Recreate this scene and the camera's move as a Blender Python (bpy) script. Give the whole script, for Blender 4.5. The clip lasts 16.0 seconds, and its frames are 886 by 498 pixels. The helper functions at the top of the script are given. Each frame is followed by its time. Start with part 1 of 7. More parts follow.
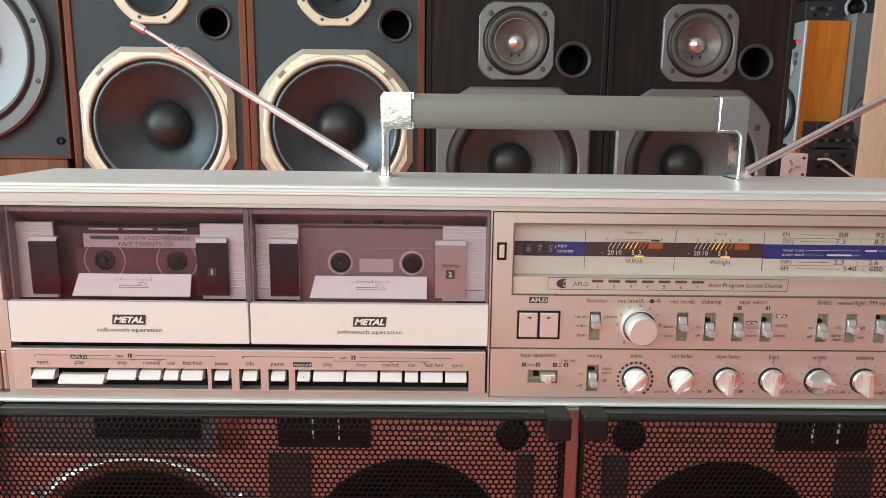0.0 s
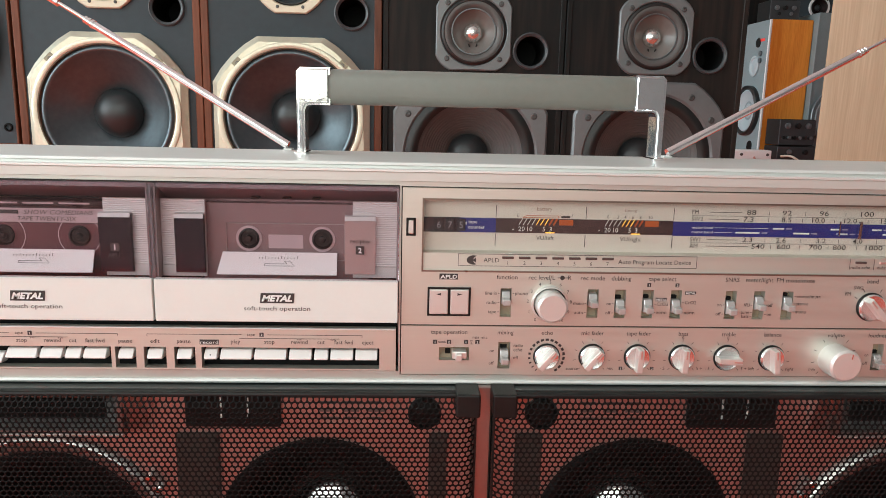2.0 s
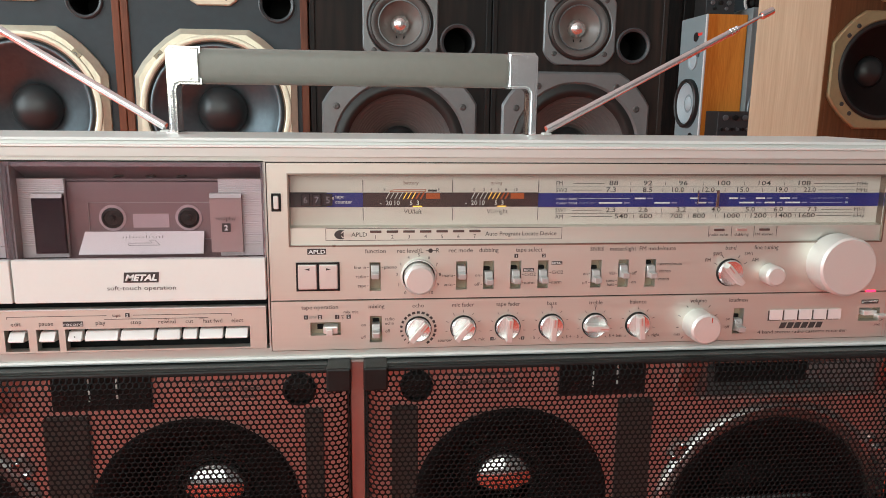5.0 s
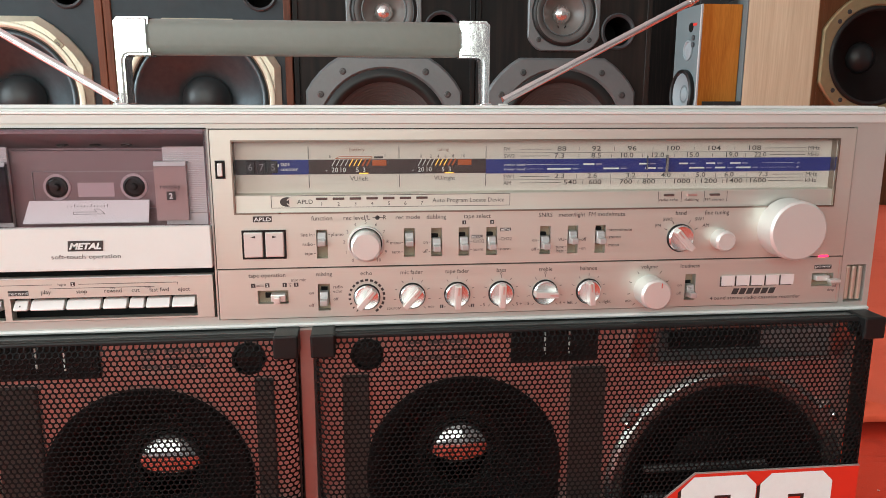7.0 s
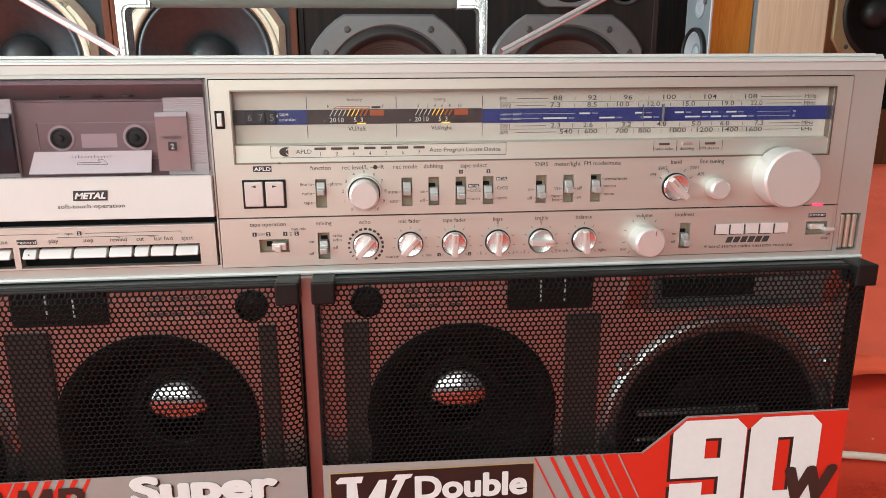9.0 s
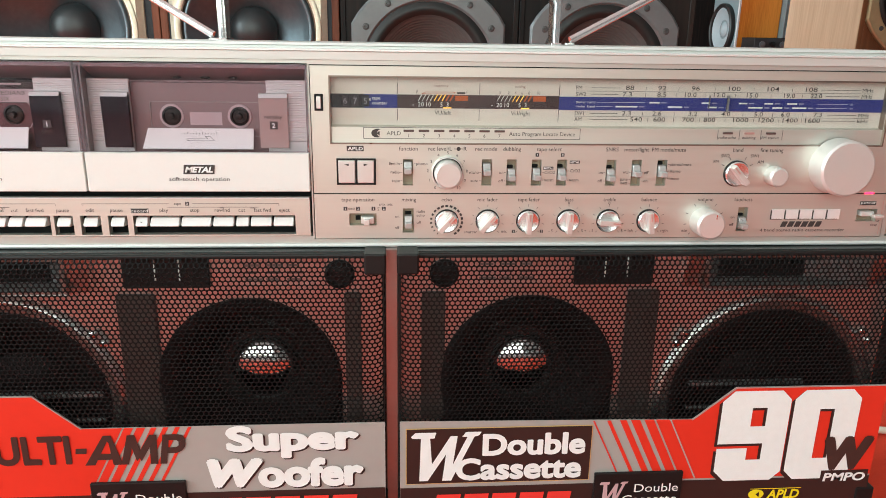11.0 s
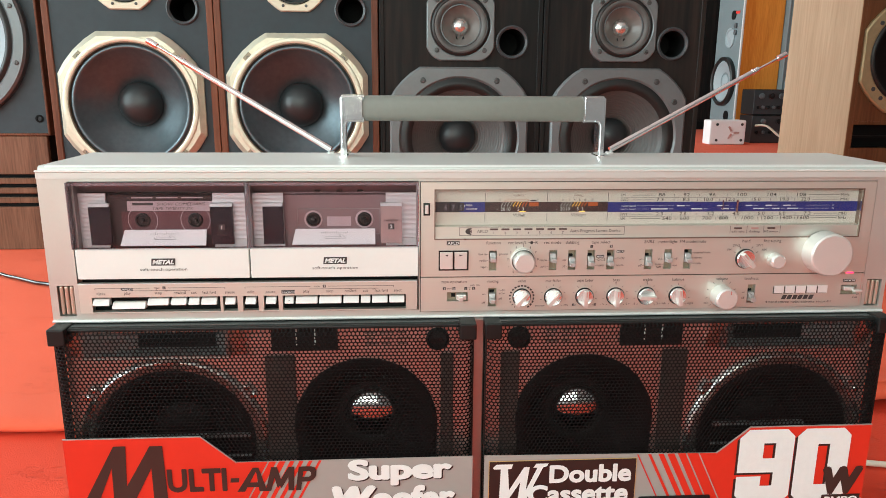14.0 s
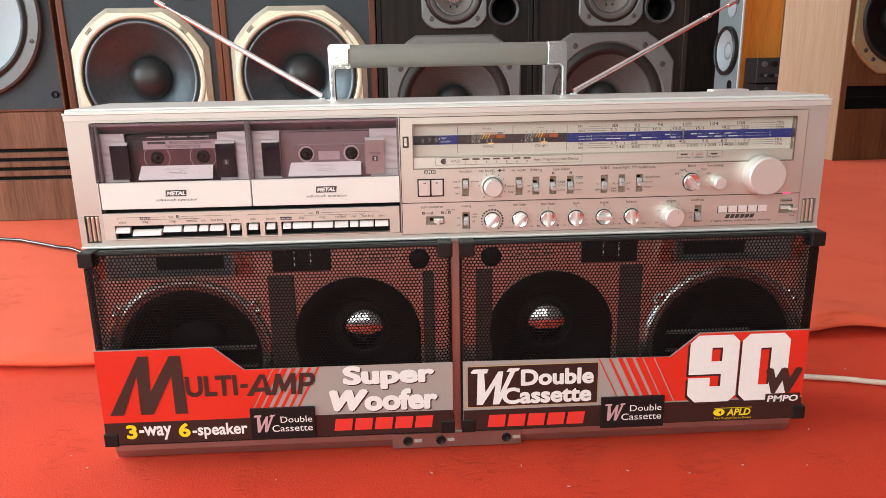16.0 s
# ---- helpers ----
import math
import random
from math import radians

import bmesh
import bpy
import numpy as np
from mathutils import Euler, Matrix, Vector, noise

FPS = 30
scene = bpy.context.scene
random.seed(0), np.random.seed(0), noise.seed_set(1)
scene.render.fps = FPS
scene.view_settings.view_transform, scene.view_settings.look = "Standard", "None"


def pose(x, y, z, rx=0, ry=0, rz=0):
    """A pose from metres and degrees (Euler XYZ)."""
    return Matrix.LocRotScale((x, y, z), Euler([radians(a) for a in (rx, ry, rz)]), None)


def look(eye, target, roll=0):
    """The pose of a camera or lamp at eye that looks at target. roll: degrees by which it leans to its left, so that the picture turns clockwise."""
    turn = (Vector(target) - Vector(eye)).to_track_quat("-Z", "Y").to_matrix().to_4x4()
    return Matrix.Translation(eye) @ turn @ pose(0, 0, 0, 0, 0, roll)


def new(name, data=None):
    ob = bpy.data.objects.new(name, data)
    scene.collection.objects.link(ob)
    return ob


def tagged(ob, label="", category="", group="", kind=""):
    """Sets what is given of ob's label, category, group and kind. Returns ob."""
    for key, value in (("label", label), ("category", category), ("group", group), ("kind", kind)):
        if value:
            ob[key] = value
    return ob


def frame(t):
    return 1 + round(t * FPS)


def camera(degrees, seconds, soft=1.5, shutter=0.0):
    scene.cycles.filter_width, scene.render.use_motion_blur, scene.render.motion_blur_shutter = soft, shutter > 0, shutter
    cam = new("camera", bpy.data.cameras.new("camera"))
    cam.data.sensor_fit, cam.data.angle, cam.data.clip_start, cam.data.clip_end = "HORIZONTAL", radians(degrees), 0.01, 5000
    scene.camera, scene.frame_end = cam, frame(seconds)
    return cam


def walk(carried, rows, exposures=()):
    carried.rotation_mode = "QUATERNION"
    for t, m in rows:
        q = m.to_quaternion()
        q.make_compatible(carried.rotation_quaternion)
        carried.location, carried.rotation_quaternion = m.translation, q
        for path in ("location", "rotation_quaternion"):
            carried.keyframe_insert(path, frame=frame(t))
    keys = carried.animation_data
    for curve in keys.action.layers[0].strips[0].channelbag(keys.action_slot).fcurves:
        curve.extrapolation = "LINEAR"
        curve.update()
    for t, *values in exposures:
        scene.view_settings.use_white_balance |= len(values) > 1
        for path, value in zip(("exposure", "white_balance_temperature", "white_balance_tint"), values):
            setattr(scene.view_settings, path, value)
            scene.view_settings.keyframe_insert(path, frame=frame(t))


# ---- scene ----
cam = camera(63.2, 16.0, 0.75)
PATH = [
    (0, (-0.087, -0.424, 0.414), (-0.068, 1.541, 0.042), 0.7),
    (0.5, (-0.076, -0.423, 0.411), (-0.035, 1.541, 0.035), 0.9),
    (1, (-0.066, -0.422, 0.408), (-0.014, 1.542, 0.034), 1.2),
    (1.5, (-0.056, -0.422, 0.404), (0.012, 1.541, 0.029), 1.1),
    (2, (-0.048, -0.423, 0.402), (0.043, 1.539, 0.02), 1.3),
    (2.5, (-0.041, -0.422, 0.399), (0.074, 1.536, 0.01), 1.2),
    (3, (-0.034, -0.423, 0.398), (0.101, 1.533, 0.007), 1.2),
    (3.5, (-0.025, -0.426, 0.397), (0.139, 1.528, 0.004), 1.2),
    (4, (-0.014, -0.428, 0.394), (0.181, 1.524, 0.005), 1.0),
    (6.5, (0.03, -0.439, 0.379), (0.248, 1.511, -0.006), 0.5),
    (7, (0.038, -0.439, 0.372), (0.247, 1.51, -0.026), 0.1),
    (7.5, (0.042, -0.439, 0.367), (0.229, 1.511, -0.037), -0.1),
    (8, (0.042, -0.438, 0.367), (0.237, 1.5, -0.086), -0.1),
    (8.5, (0.045, -0.442, 0.364), (0.231, 1.49, -0.116), -0.3),
    (11, (0.000, -0.482, 0.377), (0.139, 1.427, -0.195), 0.9),
    (11.5, (-0.031, -0.484, 0.381), (0.114, 1.42, -0.204), 1.7),
    (12, (-0.06, -0.486, 0.388), (0.081, 1.426, -0.185), 1.8),
    (12.5, (-0.076, -0.5, 0.398), (0.059, 1.421, -0.141), 1.3),
    (13, (-0.076, -0.527, 0.413), (0.066, 1.399, -0.108), 1.4),
    (13.5, (-0.073, -0.564, 0.431), (0.058, 1.368, -0.069), 1.4),
    (14, (-0.073, -0.611, 0.442), (0.053, 1.332, -0.017), 0.4),
    (14.5, (-0.075, -0.658, 0.451), (0.066, 1.29, 0.023), 0.5),
    (15, (-0.069, -0.695, 0.452), (0.079, 1.258, 0.046), -0.1),
    (15.5, (-0.056, -0.72, 0.438), (0.051, 1.228, -0.005), -0.7),
    (16, (-0.047, -0.707, 0.41), (0.046, 1.225, -0.098), -1.0),
]
walk(cam, [(t, look(eye, target, roll)) for t, eye, target, roll in PATH], [(0.0, -0.17, 6560, 5), (2.0, -0.20, 6560, 5), (8.5, -0.14, 6510, 6), (11.0, 0.05, 6400, 0), (14.5, 0.00, 6450, -1), (16.0, -0.01, 6700, 9)])

# ---------------------------------------------------------------- world and light
def make_world():
    w = bpy.data.worlds.new("sky")
    scene.world = w
    w.use_nodes = True
    nt = w.node_tree
    nt.nodes.clear()
    out = nt.nodes.new("ShaderNodeOutputWorld")
    bg = nt.nodes.new("ShaderNodeBackground")
    sky = nt.nodes.new("ShaderNodeTexSky")
    sky.sky_type = "NISHITA"
    sky.sun_disc = False
    sky.sun_elevation = radians(40)
    sky.sun_rotation = radians(200)
    bg.inputs["Strength"].default_value = 0.10
    nt.links.new(sky.outputs[0], bg.inputs[0])
    nt.links.new(bg.outputs[0], out.inputs[0])


make_world()


def area(name, eye, target, sx, sy, watts, colour):
    d = bpy.data.lights.new(name, "AREA")
    d.shape, d.size, d.size_y, d.energy, d.color = "RECTANGLE", sx, sy, watts, colour
    ob = new(name, d)
    ob.matrix_world = look(eye, target)
    return ob


# daylight that enters by the shop windows behind and beside the camera
area("window_light", (-1.55, -3.29, 1.49), (-1.55, 0, 1.49), 4.3, 2.18, 84, (0.96, 1.0, 0.92))
area("window_light", (-4.19, 2.15, 1.44), (0, 2.15, 1.44), 9.9, 2.28, 610, (0.88, 1.0, 1.06))

# ---------------------------------------------------------------- materials
MATS = {}


def mat(name, colour, rough=0.5, metal=0.0, vary=0.06, scale=30.0, bump=0.0, bump_scale=200.0, coat=0.0, stretch=(1, 1, 1), per_object=0.0, spec=0.5, colour2=None):
    if name in MATS:
        return MATS[name]
    m = bpy.data.materials.new(name)
    m.use_nodes = True
    nt = m.node_tree
    b = nt.nodes["Principled BSDF"]
    N, L = nt.nodes.new, nt.links.new
    b.inputs["Metallic"].default_value = metal
    b.inputs["Coat Weight"].default_value = coat
    b.inputs["Specular IOR Level"].default_value = spec
    tc = N("ShaderNodeTexCoord")
    mp = N("ShaderNodeMapping")
    mp.inputs["Scale"].default_value = stretch
    L(tc.outputs["Object"], mp.inputs["Vector"])
    n1 = N("ShaderNodeTexNoise")
    n1.inputs["Scale"].default_value = scale
    n1.inputs["Detail"].default_value = 6
    L(mp.outputs[0], n1.inputs["Vector"])
    n2 = N("ShaderNodeTexNoise")
    n2.inputs["Scale"].default_value = scale * 7.3
    n2.inputs["Detail"].default_value = 4
    L(mp.outputs[0], n2.inputs["Vector"])
    mixn = N("ShaderNodeMath")
    mixn.operation = "MULTIPLY_ADD"
    mixn.inputs[1].default_value = 0.45
    L(n2.outputs[0], mixn.inputs[0])
    half = N("ShaderNodeMath")
    half.operation = "MULTIPLY"
    half.inputs[1].default_value = 0.55
    L(n1.outputs[0], half.inputs[0])
    L(half.outputs[0], mixn.inputs[2])
    ramp = N("ShaderNodeMapRange")
    ramp.inputs["From Min"].default_value = 0.3
    ramp.inputs["From Max"].default_value = 0.7
    L(mixn.outputs[0], ramp.inputs["Value"])
    mx = N("ShaderNodeMix")
    mx.data_type = "RGBA"
    c2 = colour2 or tuple(min(1.0, c * (1 + vary)) for c in colour)
    c1 = colour if colour2 else tuple(c * (1 - vary) for c in colour)
    mx.inputs["A"].default_value = (*c1, 1)
    mx.inputs["B"].default_value = (*c2, 1)
    L(ramp.outputs[0], mx.inputs["Factor"])
    col = mx.outputs["Result"]
    if per_object:
        oi = N("ShaderNodeObjectInfo")
        hs = N("ShaderNodeHueSaturation")
        mr = N("ShaderNodeMapRange")
        mr.inputs["To Min"].default_value = 1 - per_object
        mr.inputs["To Max"].default_value = 1 + per_object
        L(oi.outputs["Random"], mr.inputs["Value"])
        L(mr.outputs[0], hs.inputs["Value"])
        L(col, hs.inputs["Color"])
        col = hs.outputs[0]
    L(col, b.inputs["Base Color"])
    rr = N("ShaderNodeMapRange")
    rr.inputs["To Min"].default_value = max(0.0, rough - 0.22 * rough)
    rr.inputs["To Max"].default_value = min(1.0, rough + 0.22 * rough)
    L(n1.outputs[0], rr.inputs["Value"])
    L(rr.outputs[0], b.inputs["Roughness"])
    if bump:
        n3 = N("ShaderNodeTexNoise")
        n3.inputs["Scale"].default_value = bump_scale
        n3.inputs["Detail"].default_value = 5
        L(mp.outputs[0], n3.inputs["Vector"])
        bp = N("ShaderNodeBump")
        bp.inputs["Strength"].default_value = bump
        bp.inputs["Distance"].default_value = 0.002
        L(n3.outputs[0], bp.inputs["Height"])
        L(bp.outputs[0], b.inputs["Normal"])
    MATS[name] = m
    return m


def acrylic(name, tint, gloss=0.5, rough=0.02, haze=0.0):
    """A clear or smoked pane: it passes light straight on, and its face mirrors by Fresnel."""
    m = bpy.data.materials.new(name)
    m.use_nodes = True
    nt = m.node_tree
    nt.nodes.clear()
    N, L = nt.nodes.new, nt.links.new
    out = N("ShaderNodeOutputMaterial")
    tr = N("ShaderNodeBsdfTransparent")
    tr.inputs[0].default_value = (*tint, 1)
    gl = N("ShaderNodeBsdfGlossy")
    gl.inputs["Roughness"].default_value = rough
    fr = N("ShaderNodeFresnel")
    fr.inputs["IOR"].default_value = 1.5
    mu = N("ShaderNodeMath")
    mu.operation = "MULTIPLY"
    mu.inputs[1].default_value = gloss
    L(fr.outputs[0], mu.inputs[0])
    body = tr.outputs[0]
    if haze:
        df = N("ShaderNodeBsdfDiffuse")
        df.inputs[0].default_value = (*tint, 1)
        mh = N("ShaderNodeMixShader")
        mh.inputs[0].default_value = haze
        L(tr.outputs[0], mh.inputs[1])
        L(df.outputs[0], mh.inputs[2])
        body = mh.outputs[0]
    mx = N("ShaderNodeMixShader")
    L(mu.outputs[0], mx.inputs[0])
    L(body, mx.inputs[1])
    L(gl.outputs[0], mx.inputs[2])
    L(mx.outputs[0], out.inputs[0])
    return m


def glow(name, colour, strength):
    m = bpy.data.materials.new(name)
    m.use_nodes = True
    b = m.node_tree.nodes["Principled BSDF"]
    b.inputs["Base Color"].default_value = (*colour, 1)
    b.inputs["Emission Color"].default_value = (*colour, 1)
    b.inputs["Emission Strength"].default_value = strength
    return m


def wood(name, dark, light, scale=6.0, rough=0.45, axis="Z", fine=1.0, bump=0.05, coat=0.0, spec=0.18, span=(0.36, 0.66)):
    """Veneer with long grain along one axis."""
    m = bpy.data.materials.new(name)
    m.use_nodes = True
    nt = m.node_tree
    b = nt.nodes["Principled BSDF"]
    N, L = nt.nodes.new, nt.links.new
    tc = N("ShaderNodeTexCoord")
    mp = N("ShaderNodeMapping")
    s = [1.0, 1.0, 1.0]
    s["XYZ".index(axis)] = 0.06
    mp.inputs["Scale"].default_value = s
    L(tc.outputs["Object"], mp.inputs["Vector"])
    n = N("ShaderNodeTexNoise")
    n.inputs["Scale"].default_value = scale
    n.inputs["Detail"].default_value = 8
    n.inputs["Distortion"].default_value = 0.6
    L(mp.outputs[0], n.inputs["Vector"])
    n2 = N("ShaderNodeTexNoise")
    n2.inputs["Scale"].default_value = scale * 18 * fine
    n2.inputs["Detail"].default_value = 5
    L(mp.outputs[0], n2.inputs["Vector"])
    add = N("ShaderNodeMath")
    add.operation = "MULTIPLY_ADD"
    add.inputs[1].default_value = 0.4
    L(n2.outputs[0], add.inputs[0])
    h = N("ShaderNodeMath")
    h.operation = "MULTIPLY"
    h.inputs[1].default_value = 0.6
    L(n.outputs[0], h.inputs[0])
    L(h.outputs[0], add.inputs[2])
    r = N("ShaderNodeMapRange")
    r.inputs["From Min"].default_value = span[0]
    r.inputs["From Max"].default_value = span[1]
    L(add.outputs[0], r.inputs["Value"])
    mx = N("ShaderNodeMix")
    mx.data_type = "RGBA"
    mx.inputs["A"].default_value = (*dark, 1)
    mx.inputs["B"].default_value = (*light, 1)
    L(r.outputs[0], mx.inputs["Factor"])
    L(mx.outputs["Result"], b.inputs["Base Color"])
    b.inputs["Roughness"].default_value = rough
    b.inputs["Specular IOR Level"].default_value = spec
    b.inputs["Coat Weight"].default_value = coat
    bp = N("ShaderNodeBump")
    bp.inputs["Strength"].default_value = bump
    bp.inputs["Distance"].default_value = 0.001
    L(n2.outputs[0], bp.inputs["Height"])
    L(bp.outputs[0], b.inputs["Normal"])
    return m


def carpet_material(name, c1, c2):
    """Short red needle-felt pile with scuffs and worn patches."""
    m = bpy.data.materials.new(name)
    m.use_nodes = True
    nt = m.node_tree
    b = nt.nodes["Principled BSDF"]
    N, L = nt.nodes.new, nt.links.new
    tc = N("ShaderNodeTexCoord")
    big = N("ShaderNodeTexNoise")
    big.inputs["Scale"].default_value = 5
    big.inputs["Detail"].default_value = 7
    L(tc.outputs["Object"], big.inputs["Vector"])
    fine = N("ShaderNodeTexNoise")
    fine.inputs["Scale"].default_value = 620
    fine.inputs["Detail"].default_value = 3
    L(tc.outputs["Object"], fine.inputs["Vector"])
    mpx = N("ShaderNodeMapping")
    mpx.inputs["Scale"].default_value = (1, 2.0, 1)
    mpx.inputs["Rotation"].default_value = (0, 0, 0.25)
    L(tc.outputs["Object"], mpx.inputs["Vector"])
    scuff = N("ShaderNodeTexNoise")
    scuff.inputs["Scale"].default_value = 44
    scuff.inputs["Detail"].default_value = 8
    scuff.inputs["Roughness"].default_value = 0.7
    L(mpx.outputs[0], scuff.inputs["Vector"])
    s1 = N("ShaderNodeMapRange")
    s1.inputs["From Min"].default_value = 0.50
    s1.inputs["From Max"].default_value = 0.74
    L(scuff.outputs[0], s1.inputs["Value"])
    zone = N("ShaderNodeTexNoise")
    zone.inputs["Scale"].default_value = 11
    zone.inputs["Detail"].default_value = 3
    L(tc.outputs["Object"], zone.inputs["Vector"])
    z1 = N("ShaderNodeMapRange")
    z1.inputs["From Min"].default_value = 0.505
    z1.inputs["From Max"].default_value = 0.61
    L(zone.outputs[0], z1.inputs["Value"])
    sr = N("ShaderNodeMath")
    sr.operation = "MULTIPLY"
    L(s1.outputs[0], sr.inputs[0])
    L(z1.outputs[0], sr.inputs[1])
    mx = N("ShaderNodeMix")
    mx.data_type = "RGBA"
    mx.inputs["A"].default_value = (*c1, 1)
    mx.inputs["B"].default_value = (*c2, 1)
    L(big.outputs[0], mx.inputs["Factor"])
    mx2 = N("ShaderNodeMix")
    mx2.data_type = "RGBA"
    mx2.inputs["B"].default_value = (c1[0] * 0.62, c1[1] * 0.55, c1[2] * 0.6, 1)
    L(mx.outputs["Result"], mx2.inputs["A"])
    sm = N("ShaderNodeMath")
    sm.operation = "MULTIPLY"
    sm.inputs[1].default_value = 0.30
    L(sr.outputs[0], sm.inputs[0])
    L(sm.outputs[0], mx2.inputs["Factor"])
    L(mx2.outputs["Result"], b.inputs["Base Color"])
    b.inputs["Roughness"].default_value = 0.92
    b.inputs["Specular IOR Level"].default_value = 0.2
    b.inputs["Sheen Weight"].default_value = 0.06
    b.inputs["Sheen Tint"].default_value = (1.0, 0.55, 0.45, 1)
    hsum = N("ShaderNodeMath")
    hsum.operation = "MULTIPLY_ADD"
    hsum.inputs[1].default_value = -0.55
    L(sr.outputs[0], hsum.inputs[0])
    fm = N("ShaderNodeMath")
    fm.operation = "MULTIPLY"
    fm.inputs[1].default_value = 0.22
    L(fine.outputs[0], fm.inputs[0])
    L(fm.outputs[0], hsum.inputs[2])
    bp = N("ShaderNodeBump")
    bp.inputs["Strength"].default_value = 0.85
    bp.inputs["Distance"].default_value = 0.004
    L(hsum.outputs[0], bp.inputs["Height"])
    L(bp.outputs[0], b.inputs["Normal"])
    return m


ALU = mat("brushed_aluminium", (0.68, 0.665, 0.605), 0.45, 0.75, 0.02, 60, 0.03, 900, stretch=(0.08, 1, 6))
ALU_TOP = mat("satin_silver_paint", (0.66, 0.66, 0.63), 0.42, 0.3, 0.02, 60, 0.02, 900, stretch=(0.05, 1, 1))
SHELL = mat("silver_plastic", (0.60, 0.58, 0.54), 0.42, 0.6, 0.02, 40, 0.02, 1200)
DOORPLATE = mat("pale_silver_plate", (0.81, 0.83, 0.80), 0.5, 0.05, 0.012, 60, 0.02, 900)
TRIM = mat("bright_silver_trim", (0.84, 0.84, 0.82), 0.36, 0.35, 0.01, 12)
HANDLE_CHROME = mat("worn_chrome_plate", (0.78, 0.79, 0.80), 0.10, 1.0, 0.06, 150, 0.11, 60)
LEVER = mat("silver_lever_plastic", (0.50, 0.49, 0.48), 0.30, 0.35, 0.05, 80, 0.03, 600)
CHROME = mat("chrome", (0.88, 0.88, 0.88), 0.05, 1.0, 0.01, 40)
KEYMAT = mat("silver_key", (0.90, 0.89, 0.87), 0.3, 0.25, 0.005, 80)
KNOB = mat("turned_aluminium", (0.76, 0.75, 0.72), 0.34, 0.5, 0.01, 90, 0.02, 1400)
BLACKP = mat("black_plastic", (0.010, 0.010, 0.010), 0.42, 0.0, 0.2, 60, 0.05, 1500, spec=0.28)
BLACKM = mat("black_matt", (0.008, 0.008, 0.008), 0.8, 0.0, 0.2, 60, spec=0.2)
GRILLE = mat("black_perforated_steel", (0.0075, 0.0065, 0.0065), 0.55, 0.0, 0.2, 120, spec=0.10)
GRIP = mat("grey_vinyl_grip", (0.20, 0.205, 0.182), 0.38, 0.0, 0.05, 30, 0.12, 1800)
BAFFLE = mat("grey_baffle", (0.72, 0.49, 0.45), 0.32, 0.75, 0.05, 40, 0.04, 900)
SATIN = mat("satin_chrome", (0.80, 0.79, 0.78), 0.24, 0.9, 0.01, 20)
SLOTM = mat("switch_slot_tan", (0.34, 0.285, 0.205), 0.45, 0.1, 0.1, 80)
LAMP_OFF = mat("unlit_indicator", (0.10, 0.06, 0.055), 0.35, 0.0, 0.1, 80)
INK = mat("dark_print", (0.050, 0.043, 0.042), 0.5, 0.0, 0.1, 200)
INKW = mat("white_print", (0.84, 0.88, 0.86), 0.5, 0.0, 0.03, 200)
INKY = mat("yellow_print", (0.86, 0.72, 0.02), 0.42, 0.0, 0.03, 200)
INKR = mat("red_print", (0.78, 0.045, 0.035), 0.42, 0.0, 0.03, 200)
GOLDLINE = mat("gold_line", (0.65, 0.5, 0.2), 0.35, 0.3, 0.03, 200)
VRED = mat("sticker_red", (0.72, 0.034, 0.018), 0.33, 0.0, 0.03, 20)
VGREY = mat("sticker_grey", (0.37, 0.355, 0.33), 0.36, 0.0, 0.03, 20)
VBROWN = mat("sticker_dark_brown", (0.030, 0.018, 0.016), 0.33, 0.0, 0.1, 20)
VLETTER = mat("sticker_brown_letter", (0.045, 0.026, 0.022), 0.36, 0.0, 0.1, 40)
DIALCARD = mat("dial_card", (0.76, 0.71, 0.65), 0.45, 0.1, 0.02, 60)
BLUE = mat("dial_blue", (0.022, 0.032, 0.225), 0.4, 0.0, 0.08, 60)
NIGHT = mat("meter_dark", (0.03, 0.025, 0.035), 0.4, 0.0, 0.1, 60)
# the brown holds the meter lamp's warm glow in the face colour
METER_FACE = mat("meter_face_lamp_tint", (0.060, 0.034, 0.036), 0.4, 0.0, 0.35, 45)
ORANGEM = mat("meter_orange", (0.50, 0.11, 0.03), 0.4, 0.0, 0.05, 60)
AMBER = glow("meter_lamp_amber", (1.0, 0.55, 0.08), 1.6)
LED = glow("power_led_red", (1.0, 0.02, 0.08), 4.0)
RIBBED = mat("ribbed_silver", (0.64, 0.64, 0.64), 0.4, 0.3, 0.03, 90)
# smoked clip with its pink reflection put into a paler tint
SMOKE_REFLECT = acrylic("smoked_clip_reflect", (0.66, 0.50, 0.48), 1.2, 0.06, 0.62)
SMOKE = acrylic("smoked_clip", (0.06, 0.05, 0.07), 0.6, 0.06, 0.30)
PANE = acrylic("cassette_door_acrylic", (0.95, 0.895, 0.92), 0.62, 0.02)
PANE_RIM = acrylic("acrylic_rim", (0.80, 0.72, 0.75), 0.9, 0.08, 0.12)
DIALPANE = acrylic("dial_acrylic", (0.97, 0.96, 0.95), 0.9, 0.02)
CARDW = mat("white_scale_card", (0.80, 0.80, 0.80), 0.5, 0.0, 0.02, 100)
WELL = mat("cassette_well", (0.30, 0.27, 0.27), 0.35, 0.4, 0.05, 40)
TAPE_SHELL = mat("dark_cassette_shell", (0.030, 0.018, 0.020), 0.3, 0.0, 0.2, 60)
TAPE_CLEAR = mat("grey_cassette_shell", (0.27, 0.195, 0.20), 0.25, 0.1, 0.05, 60)
TAPE_LABEL = mat("cassette_label", (0.50, 0.40, 0.42), 0.6, 0.0, 0.06, 60)
GOLDV = mat("vent_gold", (0.60, 0.51, 0.42), 0.34, 0.6, 0.05, 60)

